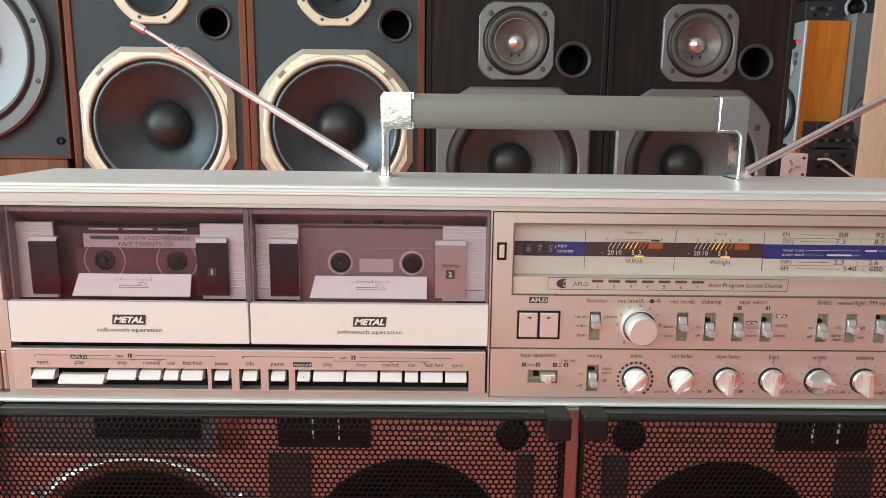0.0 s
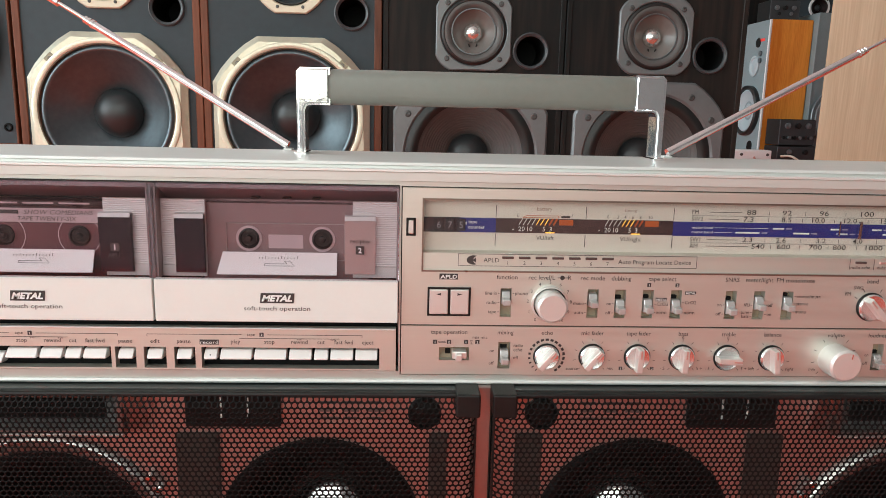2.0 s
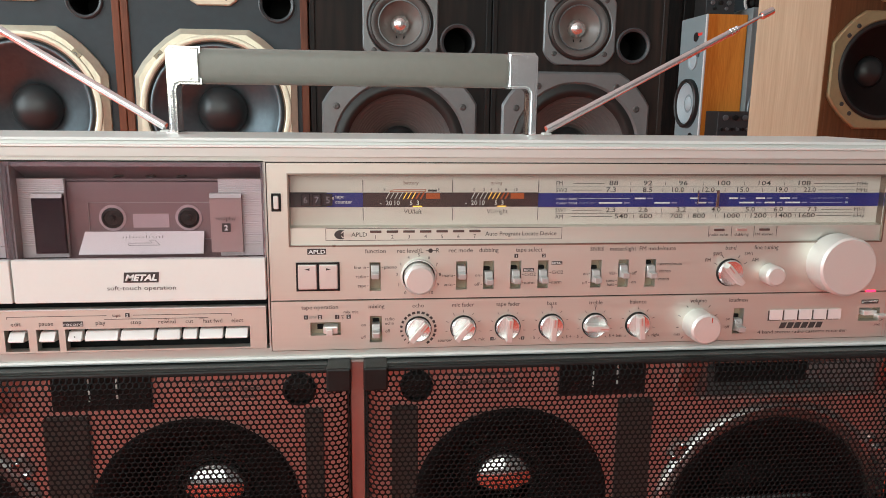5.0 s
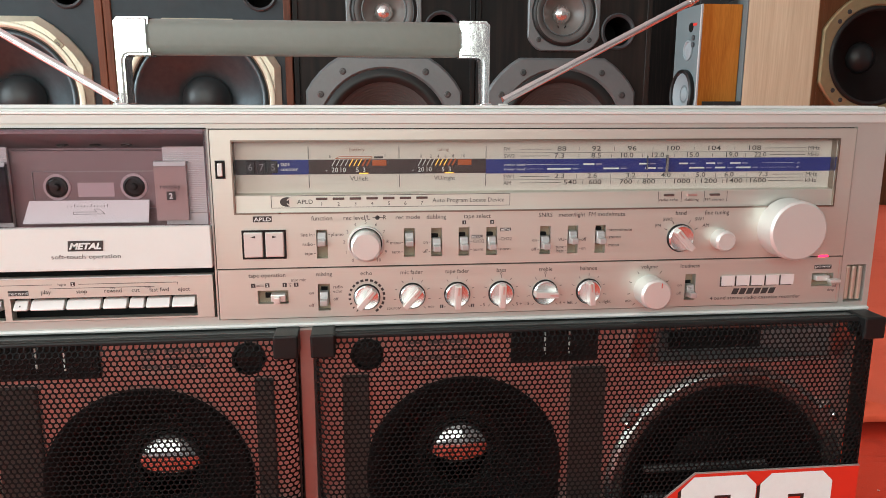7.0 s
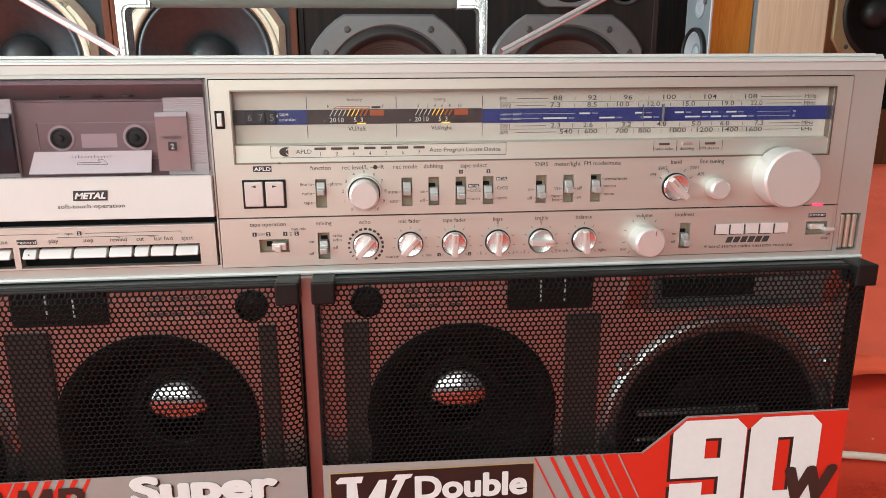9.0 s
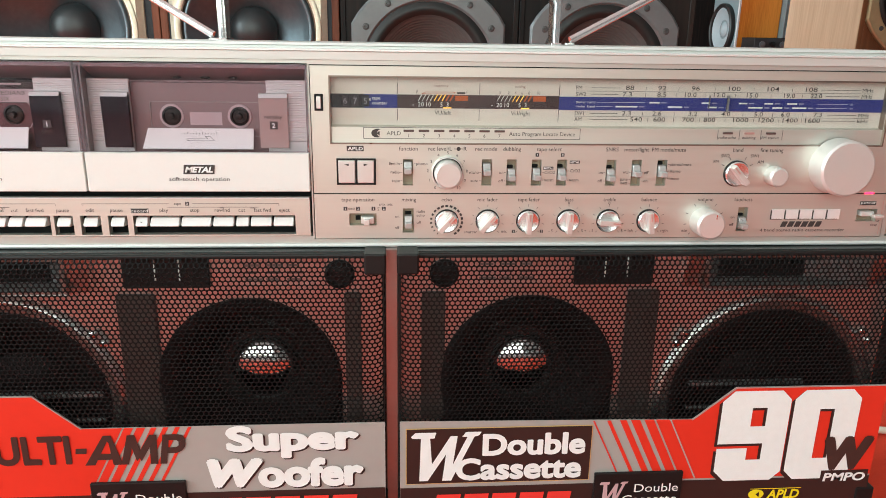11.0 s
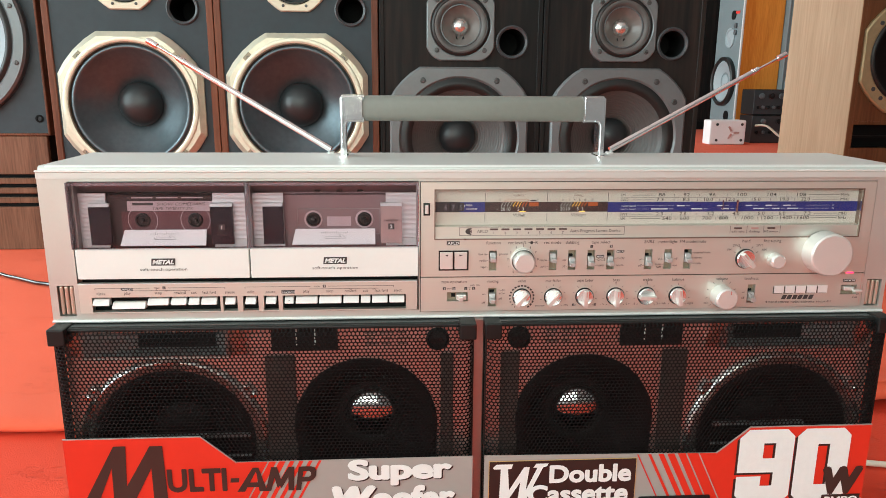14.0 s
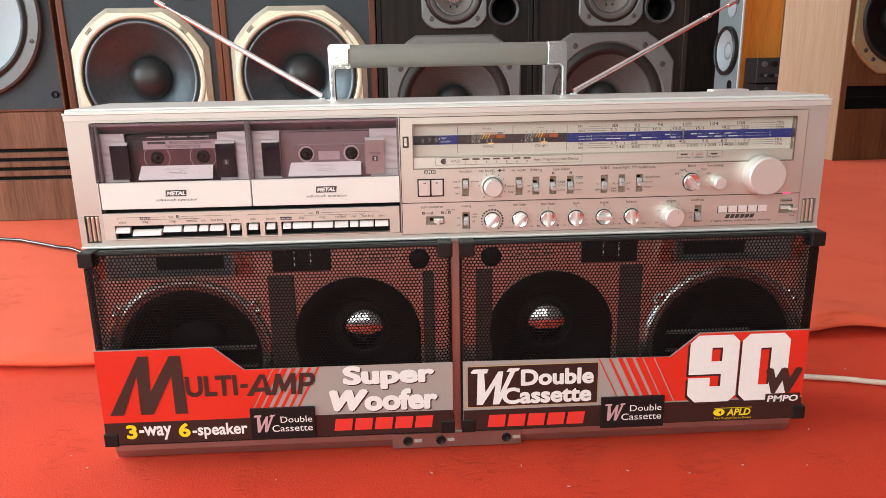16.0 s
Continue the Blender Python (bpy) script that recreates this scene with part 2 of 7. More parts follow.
BAFFLE_GREY = mat("slate_grey_baffle", (0.030, 0.043, 0.052), 0.5, 0.0, 0.15, 9, 0.12, 700, spec=0.3)
FRAME_GOLD = mat("champagne_gold_frame", (0.62, 0.59, 0.47), 0.36, 0.5, 0.12, 12, 0.06, 300)
FRAME_TAN = mat("tan_frame", (0.58, 0.51, 0.40), 0.4, 0.3, 0.05, 12)
FRAME_GREY = mat("cast_grey_frame", (0.165, 0.175, 0.180), 0.42, 0.4, 0.08, 14, 0.05, 400)
FRAME_SILVER = mat("cast_silver_ring", (0.15, 0.165, 0.175), 0.35, 0.5, 0.05, 14)
CONE_DARK = mat("coated_cone_dark", (0.105, 0.130, 0.145), 0.38, 0.75, 0.2, 12, 0.06, 500, spec=0.8)
CONE_BLACK = mat("paper_cone_black", (0.011, 0.0075, 0.0075), 0.6, 0.0, 0.15, 12, 0.10, 500, spec=0.12)
CONE_WHITE = mat("pale_cone", (0.31, 0.37, 0.395), 0.55, 0.0, 0.06, 12, 0.06, 500)
CONE_BEIGE = mat("beige_grey_cone", (0.155, 0.137, 0.127), 0.36, 0.0, 0.12, 12)
DUSTCAP = mat("dust_cap_black", (0.018, 0.020, 0.022), 0.38, 0.0, 0.15, 30, 0.05, 900)
RUBBER = mat("rubber_surround", (0.010, 0.010, 0.010), 0.45, 0.0, 0.2, 40)
BOLT = mat("dark_screw_steel", (0.085, 0.085, 0.085), 0.4, 0.5, 0.1, 300)
PORT = mat("port_tube_black", (0.0045, 0.0045, 0.0045), 0.7, 0.0, 0.2, 40, spec=0.15)
WALNUT = wood("walnut_veneer", (0.060, 0.022, 0.012), (0.20, 0.075, 0.040), 9, 0.42)
TEAK_EDGE = wood("teak_edge", (0.085, 0.030, 0.018), (0.20, 0.074, 0.042), 12, 0.4)
EBONY = wood("ebony_veneer", (0.0105, 0.0102, 0.0102), (0.042, 0.028, 0.0225), 4, 0.5, spec=0.15, span=(0.46, 0.72))
PALE_OAK = wood("pale_teak_veneer", (0.31, 0.20, 0.120), (0.46, 0.325, 0.215), 5, 0.42)
BROWN_FRONT = wood("brown_baffle_veneer", (0.080, 0.032, 0.014), (0.18, 0.078, 0.034), 6, 0.42)
PLINTH = wood("plinth_walnut", (0.11, 0.048, 0.028), (0.26, 0.13, 0.080), 14, 0.45)
ORANGE_WOOD = wood("orange_teak", (0.52, 0.155, 0.018), (0.76, 0.30, 0.050), 9, 0.42)
GREY_PAINT = mat("blue_grey_baffle", (0.175, 0.222, 0.235), 0.5, 0.0, 0.08, 12, 0.06, 500)
WHITEP = mat("white_plastic", (0.86, 0.86, 0.86), 0.4, 0.0, 0.02, 60)
CORD_BLACK = mat("black_cord", (0.02, 0.02, 0.022), 0.14, 0.0, 0.1, 60, spec=0.7)
CORD_WHITE = mat("white_cord", (0.72, 0.66, 0.55), 0.45, 0.0, 0.04, 60)
WALLP = mat("wall_plaster", (0.40, 0.40, 0.39), 0.8, 0.0, 0.04, 3, 0.08, 60)
UNSEEN_FLOOR = mat("unseen_brown_floor", (0.28, 0.085, 0.062), 0.5, 0.0, 0.06, 4, 0.04, 80)
STRIP_METAL = mat("worn_silver_strip", (0.38, 0.33, 0.31), 0.34, 0.85, 0.06, 40, 0.04, 900)
HORN_GREY = mat("horn_grey", (0.20, 0.20, 0.20), 0.35, 0.3, 0.06, 60)
AERIAL = mat("polished_aerial", (0.82, 0.81, 0.82), 0.20, 0.95, 0.01, 20)
RING = mat("polished_ring", (0.94, 0.93, 0.92), 0.30, 1.0, 0.01, 90)
CONE_RIBBED = mat("ribbed_paper_cone", (0.078, 0.074, 0.072), 0.45, 0.0, 0.15, 12, 0.08, 500, spec=0.6)
PORT_RIM = mat("port_rim_slate", (0.040, 0.045, 0.050), 0.45, 0.0, 0.1, 40)
GASKET = mat("brown_gasket", (0.10, 0.070, 0.040), 0.5, 0.1, 0.1, 40)
OLD_GOLD = mat("old_gold_frame", (0.44, 0.35, 0.20), 0.36, 0.55, 0.1, 12, 0.06, 300)
CEIL = mat("ceiling_plaster", (0.66, 0.67, 0.67), 0.85, 0.0, 0.03, 3, 0.05, 60)
WINFRAME = mat("window_frame_paint", (0.60, 0.60, 0.60), 0.4, 0.0, 0.03, 20)
CARPET = carpet_material("red_carpet", (0.62, 0.043, 0.017), (0.72, 0.060, 0.023))
CARPET_BACK = carpet_material("red_carpet_rear", (0.74, 0.100, 0.047), (0.83, 0.132, 0.062))


# ---------------------------------------------------------------- builders
def part(name, me, material, parent=None, label="", smooth=None):
    """One mesh object, from a bmesh or a mesh, under a thing or a part."""
    if isinstance(me, bmesh.types.BMesh):
        bm, me = me, bpy.data.meshes.new(name)
        bmesh.ops.recalc_face_normals(bm, faces=bm.faces)
        bm.to_mesh(me)
        bm.free()
    if not me.materials:
        me.materials.append(material)
    if smooth is not None:
        me.polygons.foreach_set("use_smooth", [True] * len(me.polygons))
        if smooth < 180:
            me.set_sharp_from_angle(angle=radians(smooth))
    ob = new(name, me)
    if parent is not None:
        ob.parent = parent
        inv = Matrix.Identity(4)
        up = parent
        while up is not None:
            inv = inv @ up.matrix_basis.inverted() if up.type == "EMPTY" else inv
            up = up.parent
        ob.matrix_parent_inverse = inv if parent.type == "EMPTY" else Matrix.Identity(4)
    if label:
        ob["label"] = label
    return ob


def thing(name, x, y, z, label, category, group="", kind=""):
    e = new(name)
    e.empty_display_size = 0.02
    e.matrix_basis = Matrix.Translation((x, y, z))
    return tagged(e, label, category, group, kind)


def py(verts, faces):
    me = bpy.data.meshes.new("m")
    me.from_pydata(verts, [], faces)
    me.update()
    return me


def box(x0, x1, y0, y1, z0, z1, bev=0.0, seg=2, bm=None):
    own = bm is None
    bm = bm or bmesh.new()
    r = bmesh.ops.create_cube(bm, size=1.0)
    for v in r["verts"]:
        v.co = Vector((x0 + (v.co.x + 0.5) * (x1 - x0), y0 + (v.co.y + 0.5) * (y1 - y0), z0 + (v.co.z + 0.5) * (z1 - z0)))
    if bev:
        es = list({e for v in r["verts"] for e in v.link_edges})
        bmesh.ops.bevel(bm, geom=es, offset=bev, segments=seg, profile=0.5, affect="EDGES")
    return bm


def prism(outline, y0, y1, bm=None):
    """A polygon in x and z, drawn out from y0 (front) to y1."""
    bm = bm or bmesh.new()
    a = [bm.verts.new((x, y0, z)) for x, z in outline]
    b = [bm.verts.new((x, y1, z)) for x, z in outline]
    bm.faces.new(a)
    bm.faces.new(b[::-1])
    n = len(a)
    for i in range(n):
        bm.faces.new((a[i], b[i], b[(i + 1) % n], a[(i + 1) % n]))
    return bm


def sheet(outline, y, bm=None):
    bm = bm or bmesh.new()
    bm.faces.new([bm.verts.new((x, y, z)) for x, z in outline])
    return bm


def rect(x0, x1, z0, z1):
    return [(x0, z0), (x1, z0), (x1, z1), (x0, z1)]


def side_profile(x0, x1, yz, bev=0.0):
    """A profile in y and z, drawn out along x."""
    bm = bmesh.new()
    a = [bm.verts.new((x0, y, z)) for y, z in yz]
    b = [bm.verts.new((x1, y, z)) for y, z in yz]
    bm.faces.new(a)
    bm.faces.new(b[::-1])
    n = len(a)
    for i in range(n):
        bm.faces.new((a[i], b[i], b[(i + 1) % n], a[(i + 1) % n]))
    if bev:
        bmesh.ops.bevel(bm, geom=list(bm.edges), offset=bev, segments=1, affect="EDGES")
    return bm


def lathe(cx, cy, cz, profile, n=48, axis="Y"):
    """A profile of (radius, distance towards the viewer), turned about a line along y (or -x)."""
    verts, faces, rings = [], [], []
    for r, d in profile:
        if r < 1e-6:
            rings.append([len(verts)])
            verts.append((0, d, 0))
        else:
            rings.append(list(range(len(verts), len(verts) + n)))
            verts += [(r * math.cos(2 * math.pi * i / n), d, r * math.sin(2 * math.pi * i / n)) for i in range(n)]
    for p, q in zip(rings, rings[1:]):
        for i in range(n):
            j = (i + 1) % n
            f = [p[i % len(p)], p[j % len(p)], q[j % len(q)], q[i % len(q)]]
            f = list(dict.fromkeys(f))
            if len(f) > 2:
                faces.append(f)
    if axis == "Y":
        verts = [(cx + x, cy - d, cz + z) for x, d, z in verts]
    elif axis == "X":
        verts = [(cx - d, cy + x, cz + z) for x, d, z in verts]
    else:
        verts = [(cx + x, cy + z, cz + d) for x, d, z in verts]
    me = py(verts, faces)
    bm = bmesh.new()
    bm.from_mesh(me)
    return bm


def tube(points, r, n=10, closed_ends=True):
    """A round bar along a line of points; r: one radius, or one for each point."""
    rs = r if isinstance(r, (list, tuple)) else [r] * len(points)
    pts = [Vector(p) for p in points]
    verts, faces = [], []
    up = Vector((0.13, 0.21, 0.97))
    for i, p in enumerate(pts):
        d = (pts[min(i + 1, len(pts) - 1)] - pts[max(i - 1, 0)]).normalized()
        u = d.cross(up).normalized()
        v = d.cross(u).normalized()
        verts += [tuple(p + rs[i] * (math.cos(2 * math.pi * k / n) * u + math.sin(2 * math.pi * k / n) * v)) for k in range(n)]
    for i in range(len(pts) - 1):
        for k in range(n):
            l = (k + 1) % n
            faces.append((i * n + k, i * n + l, (i + 1) * n + l, (i + 1) * n + k))
    if closed_ends:
        faces.append(tuple(range(n))[::-1])
        faces.append(tuple((len(pts) - 1) * n + k for k in range(n)))
    me = py(verts, faces)
    bm = bmesh.new()
    bm.from_mesh(me)
    return bm


TEXTS = {}


def glyphs(text, bold, shear, fine):
    key = (text, bold, shear, fine)
    if key not in TEXTS:
        cu = bpy.data.curves.new("t", "FONT")
        cu.body, cu.offset, cu.shear, cu.resolution_u, cu.fill_mode = text, bold, shear, fine, "FRONT"
        ob = bpy.data.objects.new("t", cu)
        scene.collection.objects.link(ob)
        me = bpy.data.meshes.new_from_object(ob)
        bpy.data.objects.remove(ob)
        co = np.empty(len(me.vertices) * 3)
        me.vertices.foreach_get("co", co)
        co = co.reshape(-1, 3)
        fs = [tuple(p.vertices) for p in me.polygons]
        up = list(range(len(co)))

        def root(i):
            while up[i] != i:
                up[i] = up[up[i]]
                i = up[i]
            return i
        for p in fs:
            for q in p[1:]:
                up[root(q)] = root(p[0])
        order = {}
        for i in range(len(co)):
            co[i, 2] = 0.00003 * (order.setdefault(root(i), len(order)) % 3)
        bpy.data.meshes.remove(me)
        TEXTS[key] = (co, fs)
    return TEXTS[key]


CAP = 0.69  # capital height of the built-in font at size 1


def text(s, x, z, h, material, parent, y, width=None, align="C", bold=0.0, shear=0.0, fine=2, name="lettering", fit=None, thick=0.0):
    """Printed words whose capitals are h high, with the base line at z. fit: (x0, x1, z0, z1), the box that they fill."""
    thin = min(bold, 0.012)
    co, fs = glyphs(s, thin, shear, fine)
    grow = bold - thin
    if grow > 0.004:
        # heavy print: the same outline laid over itself a little to each side
        turns = [(grow * math.cos(k * math.pi / 4), grow * math.sin(k * math.pi / 4)) for k in range(8)]
        n = len(co)
        fs = [tuple(i + k * n for i in f) for k in range(8) for f in fs]
        co = np.concatenate([co + np.array([dx, dz, 0.000015 * k]) for k, (dx, dz) in enumerate(turns)])
    lo, hi = co.min(0), co.max(0)
    if fit:
        sx, sz = (fit[1] - fit[0]) / (hi[0] - lo[0]), (fit[3] - fit[2]) / (hi[1] - lo[1])
        ox, oz = fit[0] - lo[0] * sx, fit[2] - lo[1] * sz
    else:
        sz = h / CAP
        sx = width / (hi[0] - lo[0]) if width else sz
        w = (hi[0] - lo[0]) * sx
        ox = x - lo[0] * sx - {"L": 0, "C": w / 2, "R": w}[align]
        oz = z
    verts = [(ox + c[0] * sx, y - c[2], oz + c[1] * sz) for c in co]
    return part(name, py(verts, fs), material, parent)


def ring_plate(outline, cx, cz, r, y0, y1, n=64, bev=0.003, bm=None, slope=None):
    """A plate with the given outline and a round hole."""
    m = len(outline)
    bm = bm or bmesh.new()
    # outline sampled by angle, so that it joins the hole with plain quads
    def at(a):
        best = None
        for i in range(m):
            x1, z1 = outline[i][0] - cx, outline[i][1] - cz
            x2, z2 = outline[(i + 1) % m][0] - cx, outline[(i + 1) % m][1] - cz
            dx, dz = math.cos(a), math.sin(a)
            den = dx * (z2 - z1) - dz * (x2 - x1)
            if abs(den) < 1e-12:
                continue
            t = (x1 * (z2 - z1) - z1 * (x2 - x1)) / den
            u = (x1 * dz - z1 * dx) / den
            if t > 0 and -1e-6 <= u <= 1 + 1e-6:
                best = t if best is None else max(best, t)
        return best
    angs = sorted({round(2 * math.pi * i / n, 6) for i in range(n)} | {round(math.atan2(z - cz, x - cx) % (2 * math.pi), 6) for x, z in outline})
    loops = []
    for a in angs:
        t = at(a)
        c, s = math.cos(a), math.sin(a)
        o = bev if slope is None else slope
        pts = [(t, y1), (t, y0 + o), (t - o, y0), (r + bev, y0), (r, y0 + bev), (r, y1)]
        loops.append([bm.verts.new((cx + q * c, y, cz + q * s)) for q, y in pts])
    k = len(loops)
    for i in range(k):
        p, q = loops[i], loops[(i + 1) % k]
        for j in range(5):
            bm.faces.new((p[j], p[j + 1], q[j + 1], q[j]))
    return bm


def drilled(x0, x1, z0, z1, y0, y1, holes):
    """A board with round holes (x, z, radius)."""
    m = 0.002
    bm = frame_panel(x0, x1, z0, z1, [(x - r - m, x + r + m, z - r - m, z + r + m) for x, z, r in holes], y0, y1)
    for x, z, r in holes:
        ring_plate(rect(x - r - m, x + r + m, z - r - m, z + r + m), x, z, r, y0, y1, bev=0.0, bm=bm)
    bmesh.ops.remove_doubles(bm, verts=bm.verts, dist=1e-5)
    return bm



# ---------------------------------------------------------------- the setting
def floor_sheet():
    """The front carpet, slightly uneven near the machine; an unseen floor added beyond it."""
    xs = sorted({round(-4 + 0.25 * i, 3) for i in range(39)} | {round(-1.6 + 0.04 * i, 3) for i in range(81)})
    ys = sorted({round(-3.1 + 0.25 * i, 3) for i in range(44)} | {round(-0.6 + 0.04 * i, 3) for i in range(46)})
    xs, ys = [x for x in xs if -2.4 <= x <= 3.6], [y for y in ys if -1.35 <= y <= 7.5]
    v = []
    for y in ys:
        for x in xs:
            near = math.exp(-((x / 1.3) ** 2 + ((y - 0.2) / 1.0) ** 2))
            h = 0.004 * near * noise.noise((x * 4, y * 4, 0))
            if abs(x) < 0.45 and -0.05 < y < 0.18:
                h = 0.0
            v.append((x, y, min(h, 0.0) - 0.0005))
    n = len(xs)
    f = [(j * n + i, j * n + i + 1, (j + 1) * n + i + 1, (j + 1) * n + i) for j in range(len(ys) - 1) for i in range(n - 1)]
    ob = part("carpet", py(v, f), CARPET, smooth=180)
    tagged(ob, "worn red felt carpet on the shop floor", "carpet", kind="structure")
    # unseen floor, added to limit the carpet's red bounce and pane reflections
    under = part("floor", box(-4.2, 5.4, -3.3, 7.8, -0.10, -0.012), UNSEEN_FLOOR)
    return tagged(under, "plain brown floor added out of view beyond the carpet", "floor", kind="structure")


floor_sheet()


def edge_line(x):
    """Where the front edge of the rear carpet runs."""
    base = 0.262 + 0.010 * math.sin(x * 5.0) + 0.006 * math.sin(x * 17 + 1)
    return base + 0.026 * math.exp(-((x - 0.605) / 0.06) ** 2) + 0.006 * math.exp(-((x + 0.45) / 0.12) ** 2)


def rear_carpet():
    """A second length of carpet that overlaps the first, its front edge curling up a little."""
    xs = [-2.4 + 0.1 * i for i in range(9)] + [-1.5 + 0.02 * i for i in range(151)] + [1.6 + 0.2 * i for i in range(11)]
    nose = [(0.006, 0.0003), (-0.001, 0.16), (-0.006, 0.36), (-0.007, 0.62), (-0.002, 0.87), (0.010, 0.98), (0.020, 1.0), (0.030, 0.96), (0.042, 0.88), (0.055, 0.77), (0.070, 0.65), (0.088, 0.52), (0.11, 0.40), (0.15, 0.28), (0.25, 0.12), (0.4, 0.05), (0.8, 0.0), (1.6, 0.0), (3.2, 0.0), (7.0, 0.0)]
    v, f = [], []
    for x in xs:
        y0 = edge_line(x)
        lift = 0.0115 + 0.005 * math.exp(-((x - 0.62) / 0.08) ** 2) + 0.004 / (1 + math.exp(-(x - 0.44) / 0.03)) + 0.005 * noise.noise((x * 9, 0, 3))
        tuck = 0.022 / (1 + math.exp(-(x - 0.44) / 0.03))
        for k, (d, h) in enumerate(nose):
            d += tuck * (1.0, 0.8, 0.35)[k] if k < 3 else 0
            z = 0.0035 * min(1, k / 2) + max(lift, 0.006) * h + 0.005 * noise.noise((x * 4, (y0 + d) * 5, 1)) * min(1, d * 6) + 0.004 * noise.noise((x * 13, d * 22, 5)) * math.exp(-d / 0.12) * min(1, max(d, 0) * 60)
            v.append((x, min(y0 + d * (lift / 0.0105 if k < 6 else 1), 7.4), max(z, 0.0025 if k > 1 else 0.0)))
    m = len(nose)
    for i in range(len(xs) - 1):
        a, b = i * m, (i + 1) * m
        for k in range(m - 1):
            f.append((a + k, b + k, b + k + 1, a + k + 1))
    ob = part("carpet", py(v, f), CARPET_BACK, smooth=180)
    return tagged(ob, "second length of red carpet with a curling front edge", "carpet", kind="structure")


rear_carpet()


def wall(name, x0, x1, y0, y1, openings, along, label, z1=3.0):
    """A wall with rectangular openings (a0, a1, z0, z1) along x or y."""
    bm = bmesh.new()
    lo, hi = (x0, x1) if along == "x" else (y0, y1)
    cuts = sorted({lo, hi, *[c for o in openings for c in o[:2]]})
    for a, b in zip(cuts, cuts[1:]):
        hole = [o for o in openings if o[0] <= a + 1e-6 and o[1] >= b - 1e-6]
        spans = [(-0.01, z1)] if not hole else [(-0.01, hole[0][2]), (hole[0][3], z1)]
        for s0, s1 in spans:
            if along == "x":
                box(a, b, y0, y1, s0, s1, bm=bm)
            else:
                box(x0, x1, a, b, s0, s1, bm=bm)
    return tagged(part(name, bm, WALLP), label, "wall", kind="structure")


wall("wall_south", -4.2, 5.4, -3.3, -3.1, [(-3.7, 0.6, 0.40, 2.58)], "x", "plain plastered wall with a wide shop window")
wall("wall_west", -4.2, -4.0, -3.1, 7.8, [(-2.8, 7.1, 0.30, 2.58)], "y", "plain plastered wall with a wide shop window")
wall("wall_north", -4.2, 5.4, 7.6, 7.8, [], "x", "plain plastered wall in shade")
wall("wall_east", 5.2, 5.4, -3.1, 7.6, [], "y", "plain plastered wall in shade")
tagged(part("ceiling", box(-4.2, 5.4, -3.3, 7.8, 3.0, 3.15), CEIL), "plain white plaster ceiling", "ceiling", kind="structure")


def shop_window(name, x0, x1, y0, y1, z0, z1, along):
    root = thing(name, (x0 + x1) / 2, (y0 + y1) / 2, z0, "wide shop window with grey painted frame", "window", kind="structure")
    t = 0.05
    lo, hi = (x0, x1) if along == "x" else (y0, y1)

    def bar(a0, a1, c0, c1):
        bm = box(a0, a1, y0, y1, c0, c1, 0.004, 1) if along == "x" else box(x0, x1, a0, a1, c0, c1, 0.004, 1)
        part("window_frame", bm, WINFRAME, root)
    bar(lo, hi, z0, z0 + t)
    bar(lo, hi, z1 - t, z1)
    for k in range(4):
        c = lo + (hi - lo) * k / 3
        c = min(max(c, lo + t / 2), hi - t / 2)
        bar(c - t / 2, c + t / 2, z0 + t, z1 - t)


shop_window("window_1", -3.7, 0.6, -3.28, -3.2, 0.40, 2.58, "x")
shop_window("window_2", -4.18, -4.1, -2.8, 7.1, 0.30, 2.58, "y")

# ---------------------------------------------------------------- the boombox
BX0, BX1 = -0.370, 0.375          # upper unit, sides
TOP, MID, BACK = 0.370, 0.2362, 0.122
bb = thing("boombox", 0.0025, 0.06, 0.0, "silver double-cassette boombox with black perforated grilles standing on red carpet", "boombox")


def frame_panel(x0, x1, z0, z1, holes, y0, y1):
    """A flat plate with rectangular holes, as a grid of bars."""
    xs = sorted({x0, x1, *[h[0] for h in holes], *[h[1] for h in holes]})
    zs = sorted({z0, z1, *[h[2] for h in holes], *[h[3] for h in holes]})
    bm = bmesh.new()
    vs = {}

    def vert(x, y, z):
        k = (x, y, z)
        if k not in vs:
            vs[k] = bm.verts.new(k)
        return vs[k]

    def solid(i, j):
        if not (0 <= i < len(xs) - 1 and 0 <= j < len(zs) - 1):
            return False
        cx, cz = (xs[i] + xs[i + 1]) / 2, (zs[j] + zs[j + 1]) / 2
        return not any(h[0] < cx < h[1] and h[2] < cz < h[3] for h in holes)
    for i in range(len(xs) - 1):
        for j in range(len(zs) - 1):
            if not solid(i, j):
                continue
            a, b, c, d = xs[i], xs[i + 1], zs[j], zs[j + 1]
            bm.faces.new([vert(a, y0, c), vert(b, y0, c), vert(b, y0, d), vert(a, y0, d)])
            bm.faces.new([vert(a, y1, d), vert(b, y1, d), vert(b, y1, c), vert(a, y1, c)])
            for (p, q, (di, dj)) in (((a, c), (b, c), (0, -1)), ((b, c), (b, d), (1, 0)), ((b, d), (a, d), (0, 1)), ((a, d), (a, c), (-1, 0))):
                if not solid(i + di, j + dj):
                    bm.faces.new([vert(p[0], y0, p[1]), vert(p[0], y1, p[1]), vert(q[0], y1, q[1]), vert(q[0], y0, q[1])])
    return bm


